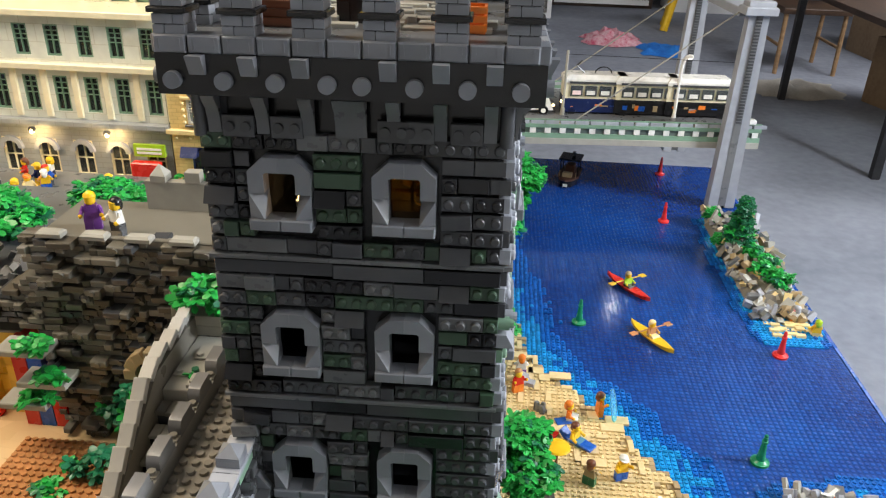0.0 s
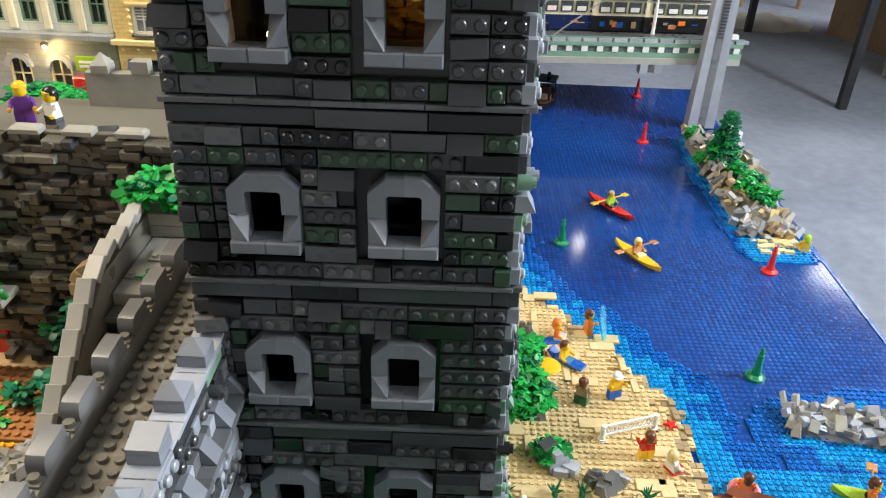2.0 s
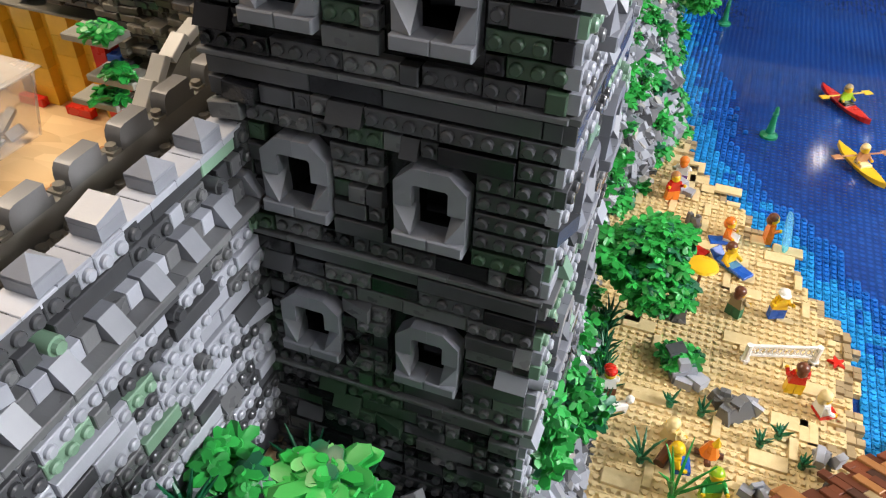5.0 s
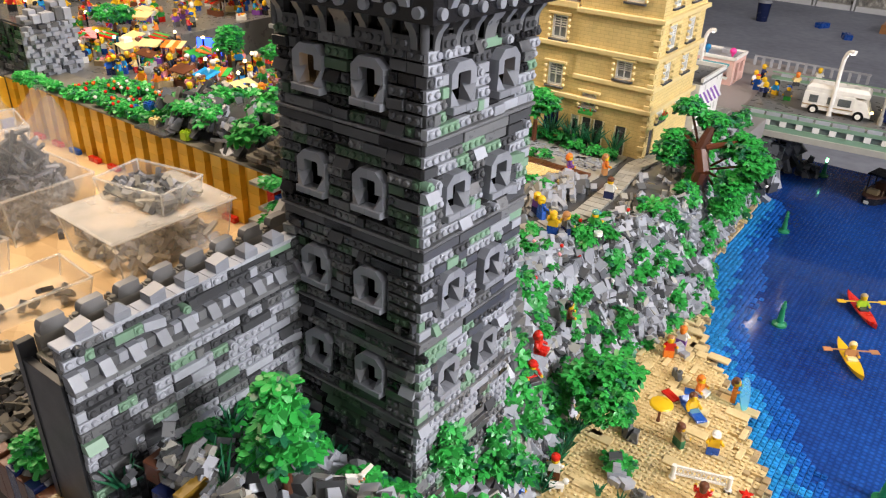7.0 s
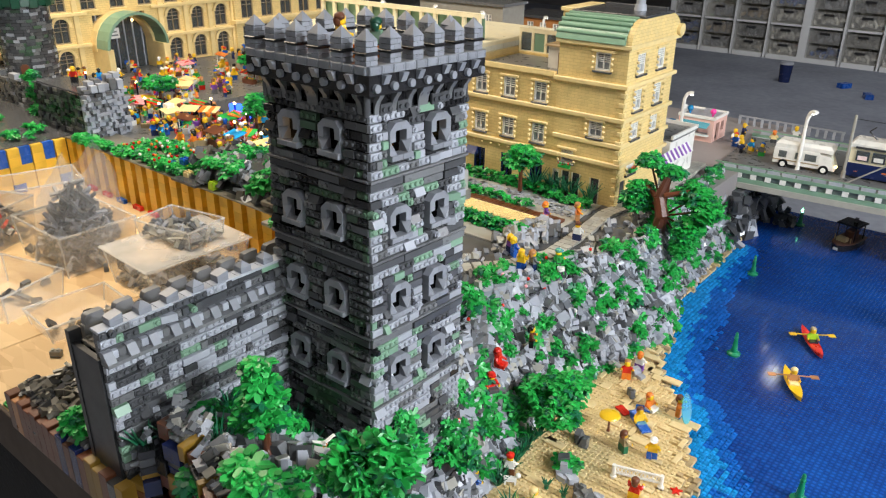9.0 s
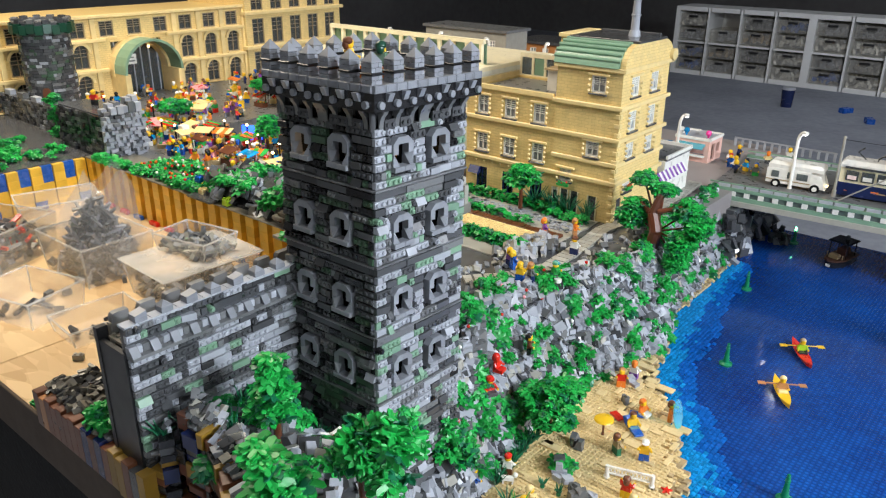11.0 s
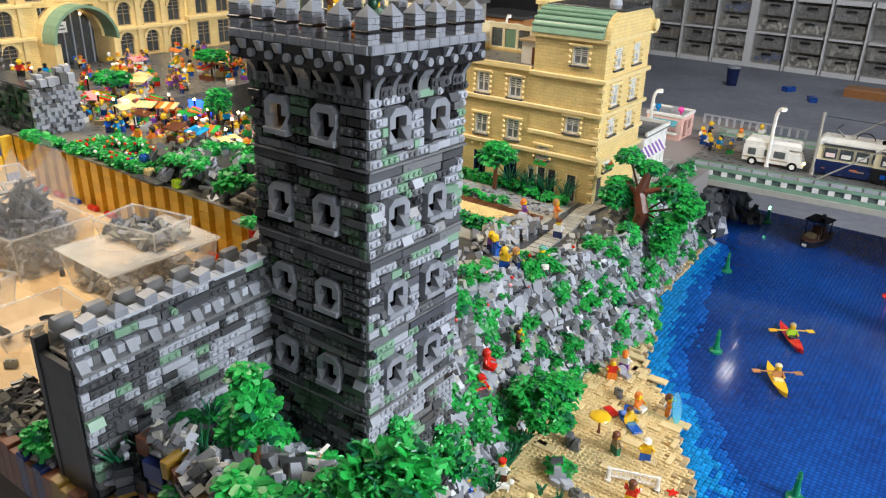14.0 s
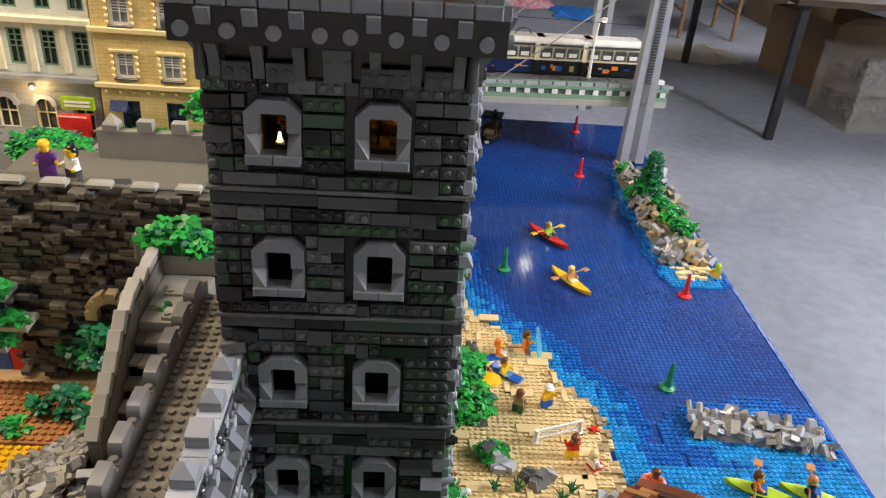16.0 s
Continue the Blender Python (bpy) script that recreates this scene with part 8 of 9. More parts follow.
def street_lamp(x, y, z, turn, lit=True):
    t = thing("street_lamp", None, None, "white plastic street lamp with a curved arm", "street lamp", "street lamps", at=Matrix.Translation((x, y, z)) @ Matrix.Rotation(turn, 4, "Z"))
    g = Geo().cyl(0, 0, 0, 0.0065, 0.01, 12, 0.0045).cyl(0, 0, 0.01, 0.0045, 0.10, 12, 0.004)
    pts = [(0, 0, 0.108), (0, -0.001, 0.132), (0, -0.005, 0.144), (0, -0.011, 0.149), (0, -0.016, 0.15)]
    for a, b in zip(pts, pts[1:]):
        g.rod(a, b, 0.0044, 10)
    part("post", g, WH, t)
    part("lamp_head", Geo().soft(-0.006, 0.006, -0.022, -0.011, 0.1455, 0.153, 0.002), WH, t)
    if lit:
        part("light", Geo().box(-0.004, 0.004, -0.02, -0.013, 0.1442, 0.1453), COOLG, t)


street_lamp(0.055, 1.79, 0.1785, radians(70))
street_lamp(0.425, 1.82, 0.1785, radians(70))
street_lamp(-0.25, 1.78, 0.1785, radians(110))
mastp = thing("tram_mast", Geo().cyl(0, 0, 0, 0.005, 0.02, 8).cyl(0, 0, 0.02, 0.0032, 0.135, 8), WG, "pale mast carrying the tram wire", "mast", at=Matrix.Translation((0.158, 1.795, 0.1785)))
thing("tram_wire", Geo().rod((0.158, 1.795, 0.325), (0.60, 1.815, 0.318), 0.0007, 5), BK, "thin black tram wire over the bridge", "wire")


def tram_car(x, y, turn, front, label):
    t = thing("tram_car", None, None, label, "tram", "tram cars on the bridge", at=Matrix.Translation((x, y, 0.1785)) @ Matrix.Rotation(turn, 4, "Z"))
    W, D = 0.158, 0.062
    part("lower_body", Geo().soft(0.001, W - 0.001, 0, D, 0.008, 0.04, 0.002), NAVY if front else BK, t)
    part("underframe", Geo().box(0.01, W - 0.01, 0.008, D - 0.008, 0, 0.0078), BK, t)
    part("upper_body", Geo().soft(0.002, W - 0.002, 0.002, D - 0.002, 0.0402, 0.078, 0.001), CREAM, t)
    part("roof", Geo().soft(0.0, W, -0.001, D + 0.001, 0.0782, 0.095, 0.009), WH, t)
    part("roof_stripe", Geo().box(0.012, W - 0.012, -0.0022, -0.0011, 0.0765, 0.0815), DG, t)
    for k in range(4):
        w = part("window", Geo().box(0.016 + k * 0.034, 0.044 + k * 0.034, -0.0012, 0.0018, 0.047, 0.071), GLASS, t)
        # pale panel on each pane, the lit inside painted as plain colour
        part("light", Geo().box(0.02 + k * 0.034, 0.04 + k * 0.034, -0.0019, -0.0014, 0.05, 0.06), plastic("pale_pink_window_light", (0.9, 0.7, 0.7), 0.3, 0.05) if k == 0 and front else WH, w)
    rr_ = random.Random(int(x * 1000))
    for k in range(7):
        a = 0.01 + rr_.random() * (W - 0.04)
        part("painted_bar", Geo().box(a, a + rr_.uniform(0.006, 0.018), -0.0011, -0.0003, 0.014 + rr_.random() * 0.012, 0.021 + rr_.random() * 0.014), rr_.choice((ORG, BLU, LG, DTAN)), t)
    for k in (0.022, 0.135):
        part("wheel", Geo().cyl(0, 0, -0.004, 0.0085, 0.008, 14, None, 0, Matrix.Translation((k, 0.004, 0.0085)) @ Matrix.Rotation(radians(90), 4, "X")), BK, t)
    if front:
        part("headlight", Geo().ball(-0.001, 0.012, 0.03, 0.004, 8, 5), WARMG, t)
        pg_ = Geo().rod((0.05, 0.03, 0.095), (0.03, 0.03, 0.112), 0.0016, 6).rod((0.03, 0.03, 0.112), (0.042, 0.03, 0.124), 0.0016, 6)
        for k in range(8):
            a0, a1 = math.pi * k / 8, math.pi * (k + 1) / 8
            pg_.rod((0.095 + 0.02 * math.cos(a0), 0.03, 0.094 + 0.016 * math.sin(a0)), (0.095 + 0.02 * math.cos(a1), 0.03, 0.094 + 0.016 * math.sin(a1)), 0.0014, 6)
        part("current_collector", pg_, BK, t)
    return t


for k in range(3):
    tram_car(0.158 + k * 0.121, 1.805 + 0.006 * k, BA, k == 0, "cream and navy toy tram car on the bridge")
cam_ = thing("camper_van", None, None, "white toy camper van on the bridge", "van", at=Matrix.Translation((-0.005, 1.785, 0.1785)) @ Matrix.Rotation(BA, 4, "Z"))
part("body", Geo().soft(0, 0.105, 0, 0.055, 0.012, 0.052, 0.002), WH, cam_)
part("cab", Geo().hexa([(0.1052, 0, 0.012), (0.142, 0, 0.012), (0.142, 0.055, 0.012), (0.1052, 0.055, 0.012), (0.1052, 0, 0.048), (0.128, 0, 0.044), (0.128, 0.055, 0.044), (0.1052, 0.055, 0.048)]), WH, cam_)
part("roof_box", Geo().soft(0.002, 0.132, 0.001, 0.054, 0.0522, 0.068, 0.007), WH, cam_)
for x0, x1 in ((0.012, 0.03), (0.05, 0.062), (0.072, 0.098)):
    part("window", Geo().box(x0, x1, -0.0012, 0.001, 0.028, 0.044), GLASS, cam_)
part("stripe", Geo().box(0, 0.105, -0.0011, -0.0002, 0.02, 0.0225), DTAN, cam_)
for x in (0.025, 0.118):
    w = part("wheel", Geo().cyl(0, 0, -0.004, 0.0115, 0.009, 16, None, 0, Matrix.Translation((x, 0.002, 0.0118)) @ Matrix.Rotation(radians(90), 4, "X")), BK, cam_)
    part("rim", Geo().cyl(0, 0, 0.0051, 0.006, 0.001, 12, None, 0, Matrix.Translation((x, 0.002, 0.0118)) @ Matrix.Rotation(radians(90), 4, "X")), WH, w)
part("headlight", Geo().ball(0.1425, 0.01, 0.022, 0.0035, 8, 5), WARMG, cam_)
bo = thing("motor_boat", None, None, "dark old toy boat moored under the bridge", "boat", at=Matrix.Translation((0.195, 1.835, 0.0005)) @ Matrix.Rotation(-0.25, 4, "Z") @ Matrix.Scale(0.9, 4))
part("hull", Geo().prism([(-0.026, -0.02), (-0.016, -0.05), (0.0, -0.06), (0.016, -0.05), (0.026, -0.02), (0.024, 0.05), (-0.024, 0.05)], 0, 0.018), BK, bo)
part("gunwale", Geo().prism([(-0.029, -0.02), (-0.018, -0.052), (0.0, -0.064), (0.018, -0.052), (0.029, -0.02), (0.027, 0.053), (-0.027, 0.053)], 0.0182, 0.023), DARKW, bo)
part("cabin", Geo().soft(-0.012, 0.012, 0.0, 0.03, 0.0232, 0.045, 0.002), DARKW, bo)
part("canopy", Geo().soft(-0.03, 0.03, -0.024, 0.036, 0.0652, 0.07, 0.002), BK, bo)
for x, y in ((-0.024, -0.018), (0.024, -0.018), (-0.024, 0.03), (0.024, 0.03)):
    part("canopy_post", Geo().rod((x, y, 0.023), (x, y, 0.065), 0.0016, 6), BK, bo)
part("funnel", Geo().cyl(0.006, 0.012, 0.0702, 0.005, 0.012, 10), DG, bo)
part("name_board", Geo().box(-0.006, 0.006, -0.0635, -0.0605, 0.004, 0.011), WH, bo)
part("cargo", Geo().soft(-0.014, 0.012, -0.04, -0.022, 0.0232, 0.035, 0.002), DTAN, bo)
for k in range(5):
    part("rail_post", Geo().rod((-0.022 + 0.011 * k, -0.032, 0.023), (-0.022 + 0.011 * k, -0.032, 0.037), 0.0012, 6), DTAN, bo)
# ice cream kiosk and people on the street
ki = thing("ice_cream_kiosk", None, None, "pale pink ice cream kiosk with cones on its roof", "kiosk", at=Matrix.Translation((-0.25, 1.93, 0.178)))
SALMON = plastic("pale_salmon_plastic", (0.82, 0.50, 0.42), 0.35, 0.05)
kw = Geo()
pierced(kw, -0.05, 0.05, 0, 0.062, [(-0.036, 0.036, 0.02, 0.05)], -0.006, 0, face_frame((0, -0.045, 0), (1, 0, 0), (0, -1, 0)))
part("front_wall", kw, SALMON, ki)
kw = Geo()
pierced(kw, 0.0062, 0.09, 0, 0.062, [(0.02, 0.045, 0.004, 0.052), (0.055, 0.078, 0.022, 0.05)], -0.006, 0, face_frame((0.05, -0.045, 0), (0, 1, 0), (1, 0, 0)))
part("side_wall", kw, SALMON, ki)
part("back_wall", Geo().box(-0.05, 0.05, 0.0452, 0.051, 0, 0.062), SALMON, ki)
part("west_wall", Geo().box(-0.05, -0.044, -0.0388, 0.045, 0, 0.062), SALMON, ki)
part("counter", Geo().soft(-0.04, 0.04, -0.056, -0.0452, 0.016, 0.02, 0.0005), WH, ki)
part("roof", Geo().soft(-0.0465, 0.0465, -0.0415, 0.0475, 0.0622, 0.066, 0.001), LG, ki)
for x0, x1, y0, y1 in ((-0.052, 0.052, -0.0475, -0.0417), (-0.052, 0.052, 0.0477, 0.053), (-0.052, -0.0467, -0.0415, 0.0475), (0.0467, 0.052, -0.0415, 0.0475)):
    part("parapet", Geo().soft(x0, x1, y0, y1, 0.0622, 0.070, 0.0006), WH, ki)
part("roof_box", Geo().soft(0.0, 0.026, 0.0, 0.022, 0.0662, 0.078, 0.001), LG, ki)
part("awning", Geo().hexa([(-0.04, -0.07, 0.042), (0.04, -0.07, 0.042), (0.04, -0.0477, 0.052), (-0.04, -0.0477, 0.052), (-0.04, -0.07, 0.044), (0.04, -0.07, 0.044), (0.04, -0.0477, 0.054), (-0.04, -0.0477, 0.054)]), TRB, ki)
hutk = thing("drinks_hut", None, None, "small white drinks hut with a colourful striped roof", "kiosk", at=Matrix.Translation((-0.335, 1.86, 0.178)))
part("wall", Geo().soft(-0.035, 0.035, -0.03, 0.03, 0, 0.04, 0.001), WH, hutk)
part("hatch", Geo().box(-0.025, 0.025, -0.0312, -0.0302, 0.014, 0.034), TRB, hutk)
for k in range(5):
    part("roof_stripe", Geo().soft(-0.04 + 0.016 * k, -0.0243 + 0.016 * k, -0.036, 0.036, 0.0402, 0.046, 0.001), (LIME, YEL, LG, AZ, WH)[k], hutk)
for x, mt in ((-0.03, AZ), (-0.045, WH), (0.035, PINK)):
    part("cone_sign", Geo().cyl(x, -0.02, 0.066, 0.002, 0.008, 8, 0.005).ball(x, -0.02, 0.08, 0.0085, 10, 6), plastic("bright_pink_plastic", (0.8, 0.05, 0.3)) if mt is PINK else mt, ki)
CROWD = ((RED, BLU, BRN), (WH, NAVY, YEL), (ORG, DTAN, BK), (LEAF, BRN, NOUG), (BLU, BLU, RED), (PURP, MG, BRN), (YEL, RED, WH), (TAN, DG, ORG), (NAVY, BK, YEL), (PINK, WH, BRN), (MG, LEAF, BLU), (AZ, YEL, BK))
rr = random.Random(404)
for k in range(15):
    a = rr.choice(CROWD)
    toy_figure(rr.uniform(-0.22, -0.02) if k < 9 else rr.uniform(0.0, 0.5), rr.uniform(1.82, 2.1) if k < 9 else rr.uniform(1.90, 1.96), 0.1786, rr.uniform(0, 360), a[0], a[1], a[2], YEL, "toy passer-by on the street by the bridge", rr.random() < 0.3, "stand", "people on the street")
rail = thing("street_railing", None, None, "pale railing along the far side of the street", "railing", at=Matrix.Translation((-0.22, 2.14, 0.178)))
for k in range(14):
    part("rail_post", Geo().box(k * 0.022, k * 0.022 + 0.007, 0, 0.004, 0, 0.022), LG, rail)
part("rail_bar", Geo().box(0, 0.295, 0.0002, 0.0038, 0.0222, 0.027), LG, rail)
for k in range(1):
    thing("traffic_cone", Geo().box(-0.005, 0.005, -0.005, 0.005, 0, 0.0015).cyl(0, 0, 0.0015, 0.004, 0.011, 10, 0.001), ORG, "small orange traffic cone on the street", "traffic cone", "traffic cones", at=Matrix.Translation((-0.03 + 0.012 * k, 1.70 + 0.01 * k, 0.1787)))
cor = thing("bridge_abutment", None, None, "dark grey rock abutment under the bridge's land end", "abutment", kind="structure")
part("core", Geo().box(-0.12, -0.03, 1.66, 1.98, -0.002, 0.135), DG, cor)
rock_scatter(cor, [((-0.03 + rr.uniform(-0.01, 0.02), rr.uniform(1.6, 1.98), rr.uniform(0.005, 0.12)), (1, -0.3, 0.2)) for _ in range(120)], rr, ((DG, 4), (MG, 3), (LG, 1)), 120, 1.1)
rock_scatter(cor, [((0.03 + rr.uniform(-0.02, 0.02), rr.uniform(1.86, 1.92), rr.uniform(0.005, 0.02)), (1, -0.3, 0.2)) for _ in range(24)], rr, ((DG, 4), (MG, 2)), 24, 1.0)


# ---- market terrace behind the yellow wall ----
MZ = 0.265
setting("market_ground", Geo().box(-2.35, -0.53, 0.69, 1.00, 0.163, MZ).box(-2.35, -1.301, 1.0, 2.25, 0.163, MZ).box(-1.3, -0.6, 1.0005, 1.22, 0.181, 0.2), MG, "grey plastic ground of the market place", "market ground")
yw = thing("yellow_wall", None, None, "supporting wall of tall yellow brick columns", "support wall", at=Matrix.Translation((0, 0, 0.1605)))
rr = random.Random(505)
x = -1.262
k = 0
while x < -0.47:
    front = k % 2 == 0
    w = 0.0245 if front else 0.018
    y0 = 0.628 if front else 0.639
    g = Geo()
    for j in range(5):
        g.soft(x + 0.0003, x + w, y0, 0.689, j * 0.0205 + 0.0001, (j + 1) * 0.0205 - 0.0001, 0.0006)
    mt = YEL if (front or rr.random() < 0.85) else DTAN
    part("column", g, plastic("ochre_plastic", (0.72, 0.45, 0.045), 0.3, 0.12) if k == 0 else (bpy.data.materials["ochre_plastic"] if mt is YEL else mt), yw)
    if k % 3 == 1:
        part("base_brick", Geo().soft(x, x + 0.03, 0.618, 0.627, 0, 0.009, 0.0005), rr.choice((BLU, NAVY, RED)), yw)
    x += w
    k += 1
part("capping", Geo().soft(-1.262, -0.47, 0.626, 0.72, 0.1035, 0.1065, 0.0008), DW, yw)
for k in range(3):
    part("end_brick", Geo().soft(-0.475 + 0.016 * k, -0.46 + 0.016 * k, 0.61, 0.66, 0, 0.105 - 0.02 * k, 0.0008), (RED, BLU, RED)[k], yw)
setting("side_terrace", Geo().box(-2.35, -1.2755, 0.26, 0.6895, 0.163, MZ), DG, "grey terrace of the second castle", "terrace")
for k in range(13):
    y0, w = 0.6 - 0.0265 * k, 0.0262
    front = k % 2 == 0
    g = Geo()
    for j in range(5):
        g.soft(-1.275, -1.262 if front else -1.268, y0, y0 + w - 0.0004, j * 0.0205 + 0.0001, (j + 1) * 0.0205 - 0.0001, 0.0006, 1 if not front and j in (3, 4) or front and j == 0 and k % 4 == 0 else 0)
    part("side_column", g, [bpy.data.materials["ochre_plastic"], BLU], yw)
# knoll with rocks and trees
kn = thing("rock_knoll", None, None, "knoll of grey slope bricks with shrubs above the yellow wall", "knoll", kind="structure")
part("core", Geo().hexa([(-0.80, 0.64, MZ), (-0.44, 0.64, MZ), (-0.46, 0.80, MZ), (-0.80, 0.82, MZ), (-0.70, 0.715, 0.30), (-0.56, 0.71, 0.30), (-0.56, 0.76, 0.305), (-0.68, 0.77, 0.315)]), DG, kn)
rock_scatter(kn, [((rr.uniform(-0.80, -0.45), rr.uniform(0.635, 0.80), MZ + 0.004 + rr.random() * 0.045), (rr.uniform(-0.6, 0.6), -1, 0.7)) for _ in range(290)], rr, ((DG, 4), (MG, 3), (LG, 1.4), (DW, 1)), 290, 0.8)
for k, (x, y, z, mt, lab) in enumerate(((-0.83, 0.66, 0, BLU, "blue"), (-0.815, 0.662, 0, YEL, "yellow"), (-0.80, 0.664, 0, BLU, "blue"), (-0.822, 0.661, 1, BLU, "blue"), (-0.78, 0.64, 0, TAN, "tan"), (-0.69, 0.635, 0, LIME, "lime green"), (-0.86, 0.655, 0, BLU, "blue"))):
    g = Geo().soft(-0.0075, 0.0075, -0.0078, 0.0078, 0, 0.0135, 0.0005).stud(-0.004, -0.004, 0.0135).stud(0.004, -0.004, 0.0135).stud(-0.004, 0.004, 0.0135).stud(0.004, 0.004, 0.0135)
    thing("terrace_brick", g, mt, lab + " plastic brick on the edge of the terrace", "brick", "bricks on the terrace", at=Matrix.Translation((x, y, 0.269 + 0.0137 * z)))
plk = thing("plank_bridge", Geo().soft(-0.80, -0.72, 0.612, 0.645, 0, 0.004, 0.0005), DG, "grey plate footbridge on top of the yellow wall", "footbridge", at=Matrix.Translation((0, 0, 0.2690)))
for k in range(46):
    x, y = rr.uniform(-0.86, -0.45), rr.uniform(0.63, 0.80)
    ob = new("leaf_clump", rr.choice(clump_me))
    ob.matrix_world = Matrix.Translation((x, y, MZ + 0.012 + (0.03 if -0.74 < x < -0.52 else 0))) @ Euler((rr.uniform(-0.4, 0.2), 0, rr.random() * 6)).to_matrix().to_4x4() @ Matrix.Scale(rr.uniform(0.9, 1.5), 4)
    tagged(ob, "clump of green plastic leaves above the yellow wall", "plant", "leaf clumps on the terrace")
low = Geo()
for k in range(130):
    x, y = rr.uniform(-1.05, -0.80), rr.uniform(0.635, 0.74)
    if k % 3 == 0:
        x, y = rr.uniform(-1.62, -1.29), rr.uniform(0.36, 0.62)
    if k % 6 == 1:
        x, y = rr.uniform(-1.25, -1.06), rr.uniform(0.63, 0.64)
    low.join(rr.choice(clump), Matrix.Translation((x, y, MZ + 0.008)) @ Matrix.Rotation(rr.random() * 6, 4, "Z") @ Matrix.Scale(rr.uniform(0.8, 1.2), 4))
thing("terrace_planting", low, [LEAF, LEAFD], "low green planting along the terrace edge", "plants", kind="stuff")
for k in range(40):
    thing("flower", FLOWER, [rr.choice((RED, RED, ORG, WH)), LEAF], "small plastic flower on the terrace edge", "flower", "flowers on the terrace", at=Matrix.Translation((rr.uniform(-1.04, -0.82), rr.uniform(0.63, 0.74), MZ + 0.008)))
tree("market_tree", -0.95, 0.94, MZ, 0.05, [(0, 0, 0.06, 0.03, 0.03, 0.018), (0.01, 0, 0.085, 0.022, 0.022, 0.014)], 110, "green leafy tree beside the market", 511)
tree("market_tree", -0.60, 0.80, MZ, 0.05, [(0, 0, 0.06, 0.045, 0.04, 0.02), (0.03, 0, 0.05, 0.04, 0.03, 0.016)], 170, "green leafy tree beside the market", 512)
tree("market_tree", -0.50, 0.90, MZ, 0.035, [(0, 0, 0.04, 0.05, 0.045, 0.016)], 130, "spreading green tree beside the market", 513)
for k, (x, y) in enumerate(((-1.42, 1.30), (-1.36, 1.5), (-1.42, 1.7), (-1.34, 0.93), (-0.8, 0.96))):
    tree("market_tree", x, y, MZ, 0.06, [(0, 0, 0.07, 0.05, 0.045, 0.016)], 110, "flat-topped green tree in the market square", 520 + k)
# stalls
for k in range(26):
    x, y = rr.uniform(-1.75, -0.72), rr.uniform(0.80, 0.97)
    if x < -1.35:
        y = rr.uniform(0.95, 1.45)
    a, b = rr.choice(((ORG, TAN), (LEAF, RED), (YEL, ORG), (TAN, ORG), (LEAF, ORG), (PINK, RED), (AZ, WH), (BRN, RED)))
    t = thing("market_stall", None, None, "toy market stall with a coloured canopy", "market stall", "market stalls", at=Matrix.Translation((x, y, MZ)) @ Matrix.Rotation(rr.choice((0, 0.5, 1.57, 2.2)), 4, "Z") @ Matrix.Scale(0.8, 4))
    part("counter", Geo().soft(-0.028, 0.028, -0.012, 0.012, 0, 0.018, 0.001), rr.choice((WH, BRN, TAN, PURP)), t)
    for s in (-0.026, 0.026):
        part("post", Geo().rod((s, 0.012, 0), (s, 0.012, 0.046), 0.0016, 6), WH, t)
    for j in range(4):
        part("canopy_stripe", Geo().hexa([(-0.03 + 0.015 * j, -0.02, 0.04), (-0.0152 + 0.015 * j, -0.02, 0.04), (-0.0152 + 0.015 * j, 0.02, 0.05), (-0.03 + 0.015 * j, 0.02, 0.05), (-0.03 + 0.015 * j, -0.02, 0.042), (-0.0152 + 0.015 * j, -0.02, 0.042), (-0.0152 + 0.015 * j, 0.02, 0.052), (-0.03 + 0.015 * j, 0.02, 0.052)]), a if (j % 2 or k % 3) else b, t)
    goods = Geo()
    for _ in range(14):
        goods.ball(rr.uniform(-0.024, 0.024), rr.uniform(-0.009, 0.009), 0.021, 0.0032, 6, 4, rr.choice((0, 1, 2)))
    part("fruit", goods, [RED, YEL, LEAF], t, kind="stuff")
for k in range(230):
    x, y = rr.uniform(-1.85, -0.68), rr.uniform(0.76, 0.99)
    if x < -1.32:
        y = rr.uniform(0.85, 1.6)
    a, b = rr.choice(CROWD), rr.choice(CROWD)
    toy_figure(x, y, MZ + 0.0002, rr.uniform(0, 360), a[0], b[1], a[2], YEL, "toy shopper among the market stalls", rr.random() < 0.3, "stand", "market crowd")
for k in range(14):
    x, y = rr.uniform(-1.7, -0.75), rr.uniform(0.8, 0.98)
    lm = thing("market_lamp", None, None, "small lit black lamp post in the market", "lamp post", "market lamps", at=Matrix.Translation((x, y, MZ)))
    part("post", Geo().cyl(0, 0, 0, 0.0022, 0.05, 8), BK, lm)
    part("light", Geo().ball(0, 0, 0.054, 0.0034, 8, 5), WARMG, lm)
bl = thing("blue_lit_screen", None, None, "bright blue lit panel standing in the market", "lit panel", at=Matrix.Translation((-1.06, 0.975, MZ)) @ Matrix.Rotation(0.5, 4, "Z"))
part("stand", Geo().box(-0.03, 0.03, 0.004, 0.012, 0, 0.05), DG, bl)
part("panel", Geo().box(-0.026, 0.026, -0.002, 0.0035, 0.012, 0.048), BLUEG, bl)
wf = thing("lit_advert_pillar", Geo().soft(-0.01, 0.01, -0.01, 0.01, 0, 0.05, 0.001), WH, "white advertising pillar in the market", "pillar", at=Matrix.Translation((-1.19, 0.86, MZ)))
for k in range(34):
    a, b = rr.choice(CROWD), rr.choice(CROWD)
    toy_figure(rr.uniform(-1.25, -0.62), rr.uniform(1.02, 1.2), 0.2002, rr.uniform(0, 360), a[0], b[1], a[2], YEL, "toy passer-by before the grey arcade", rr.random() < 0.3, "stand", "people at the arcade")
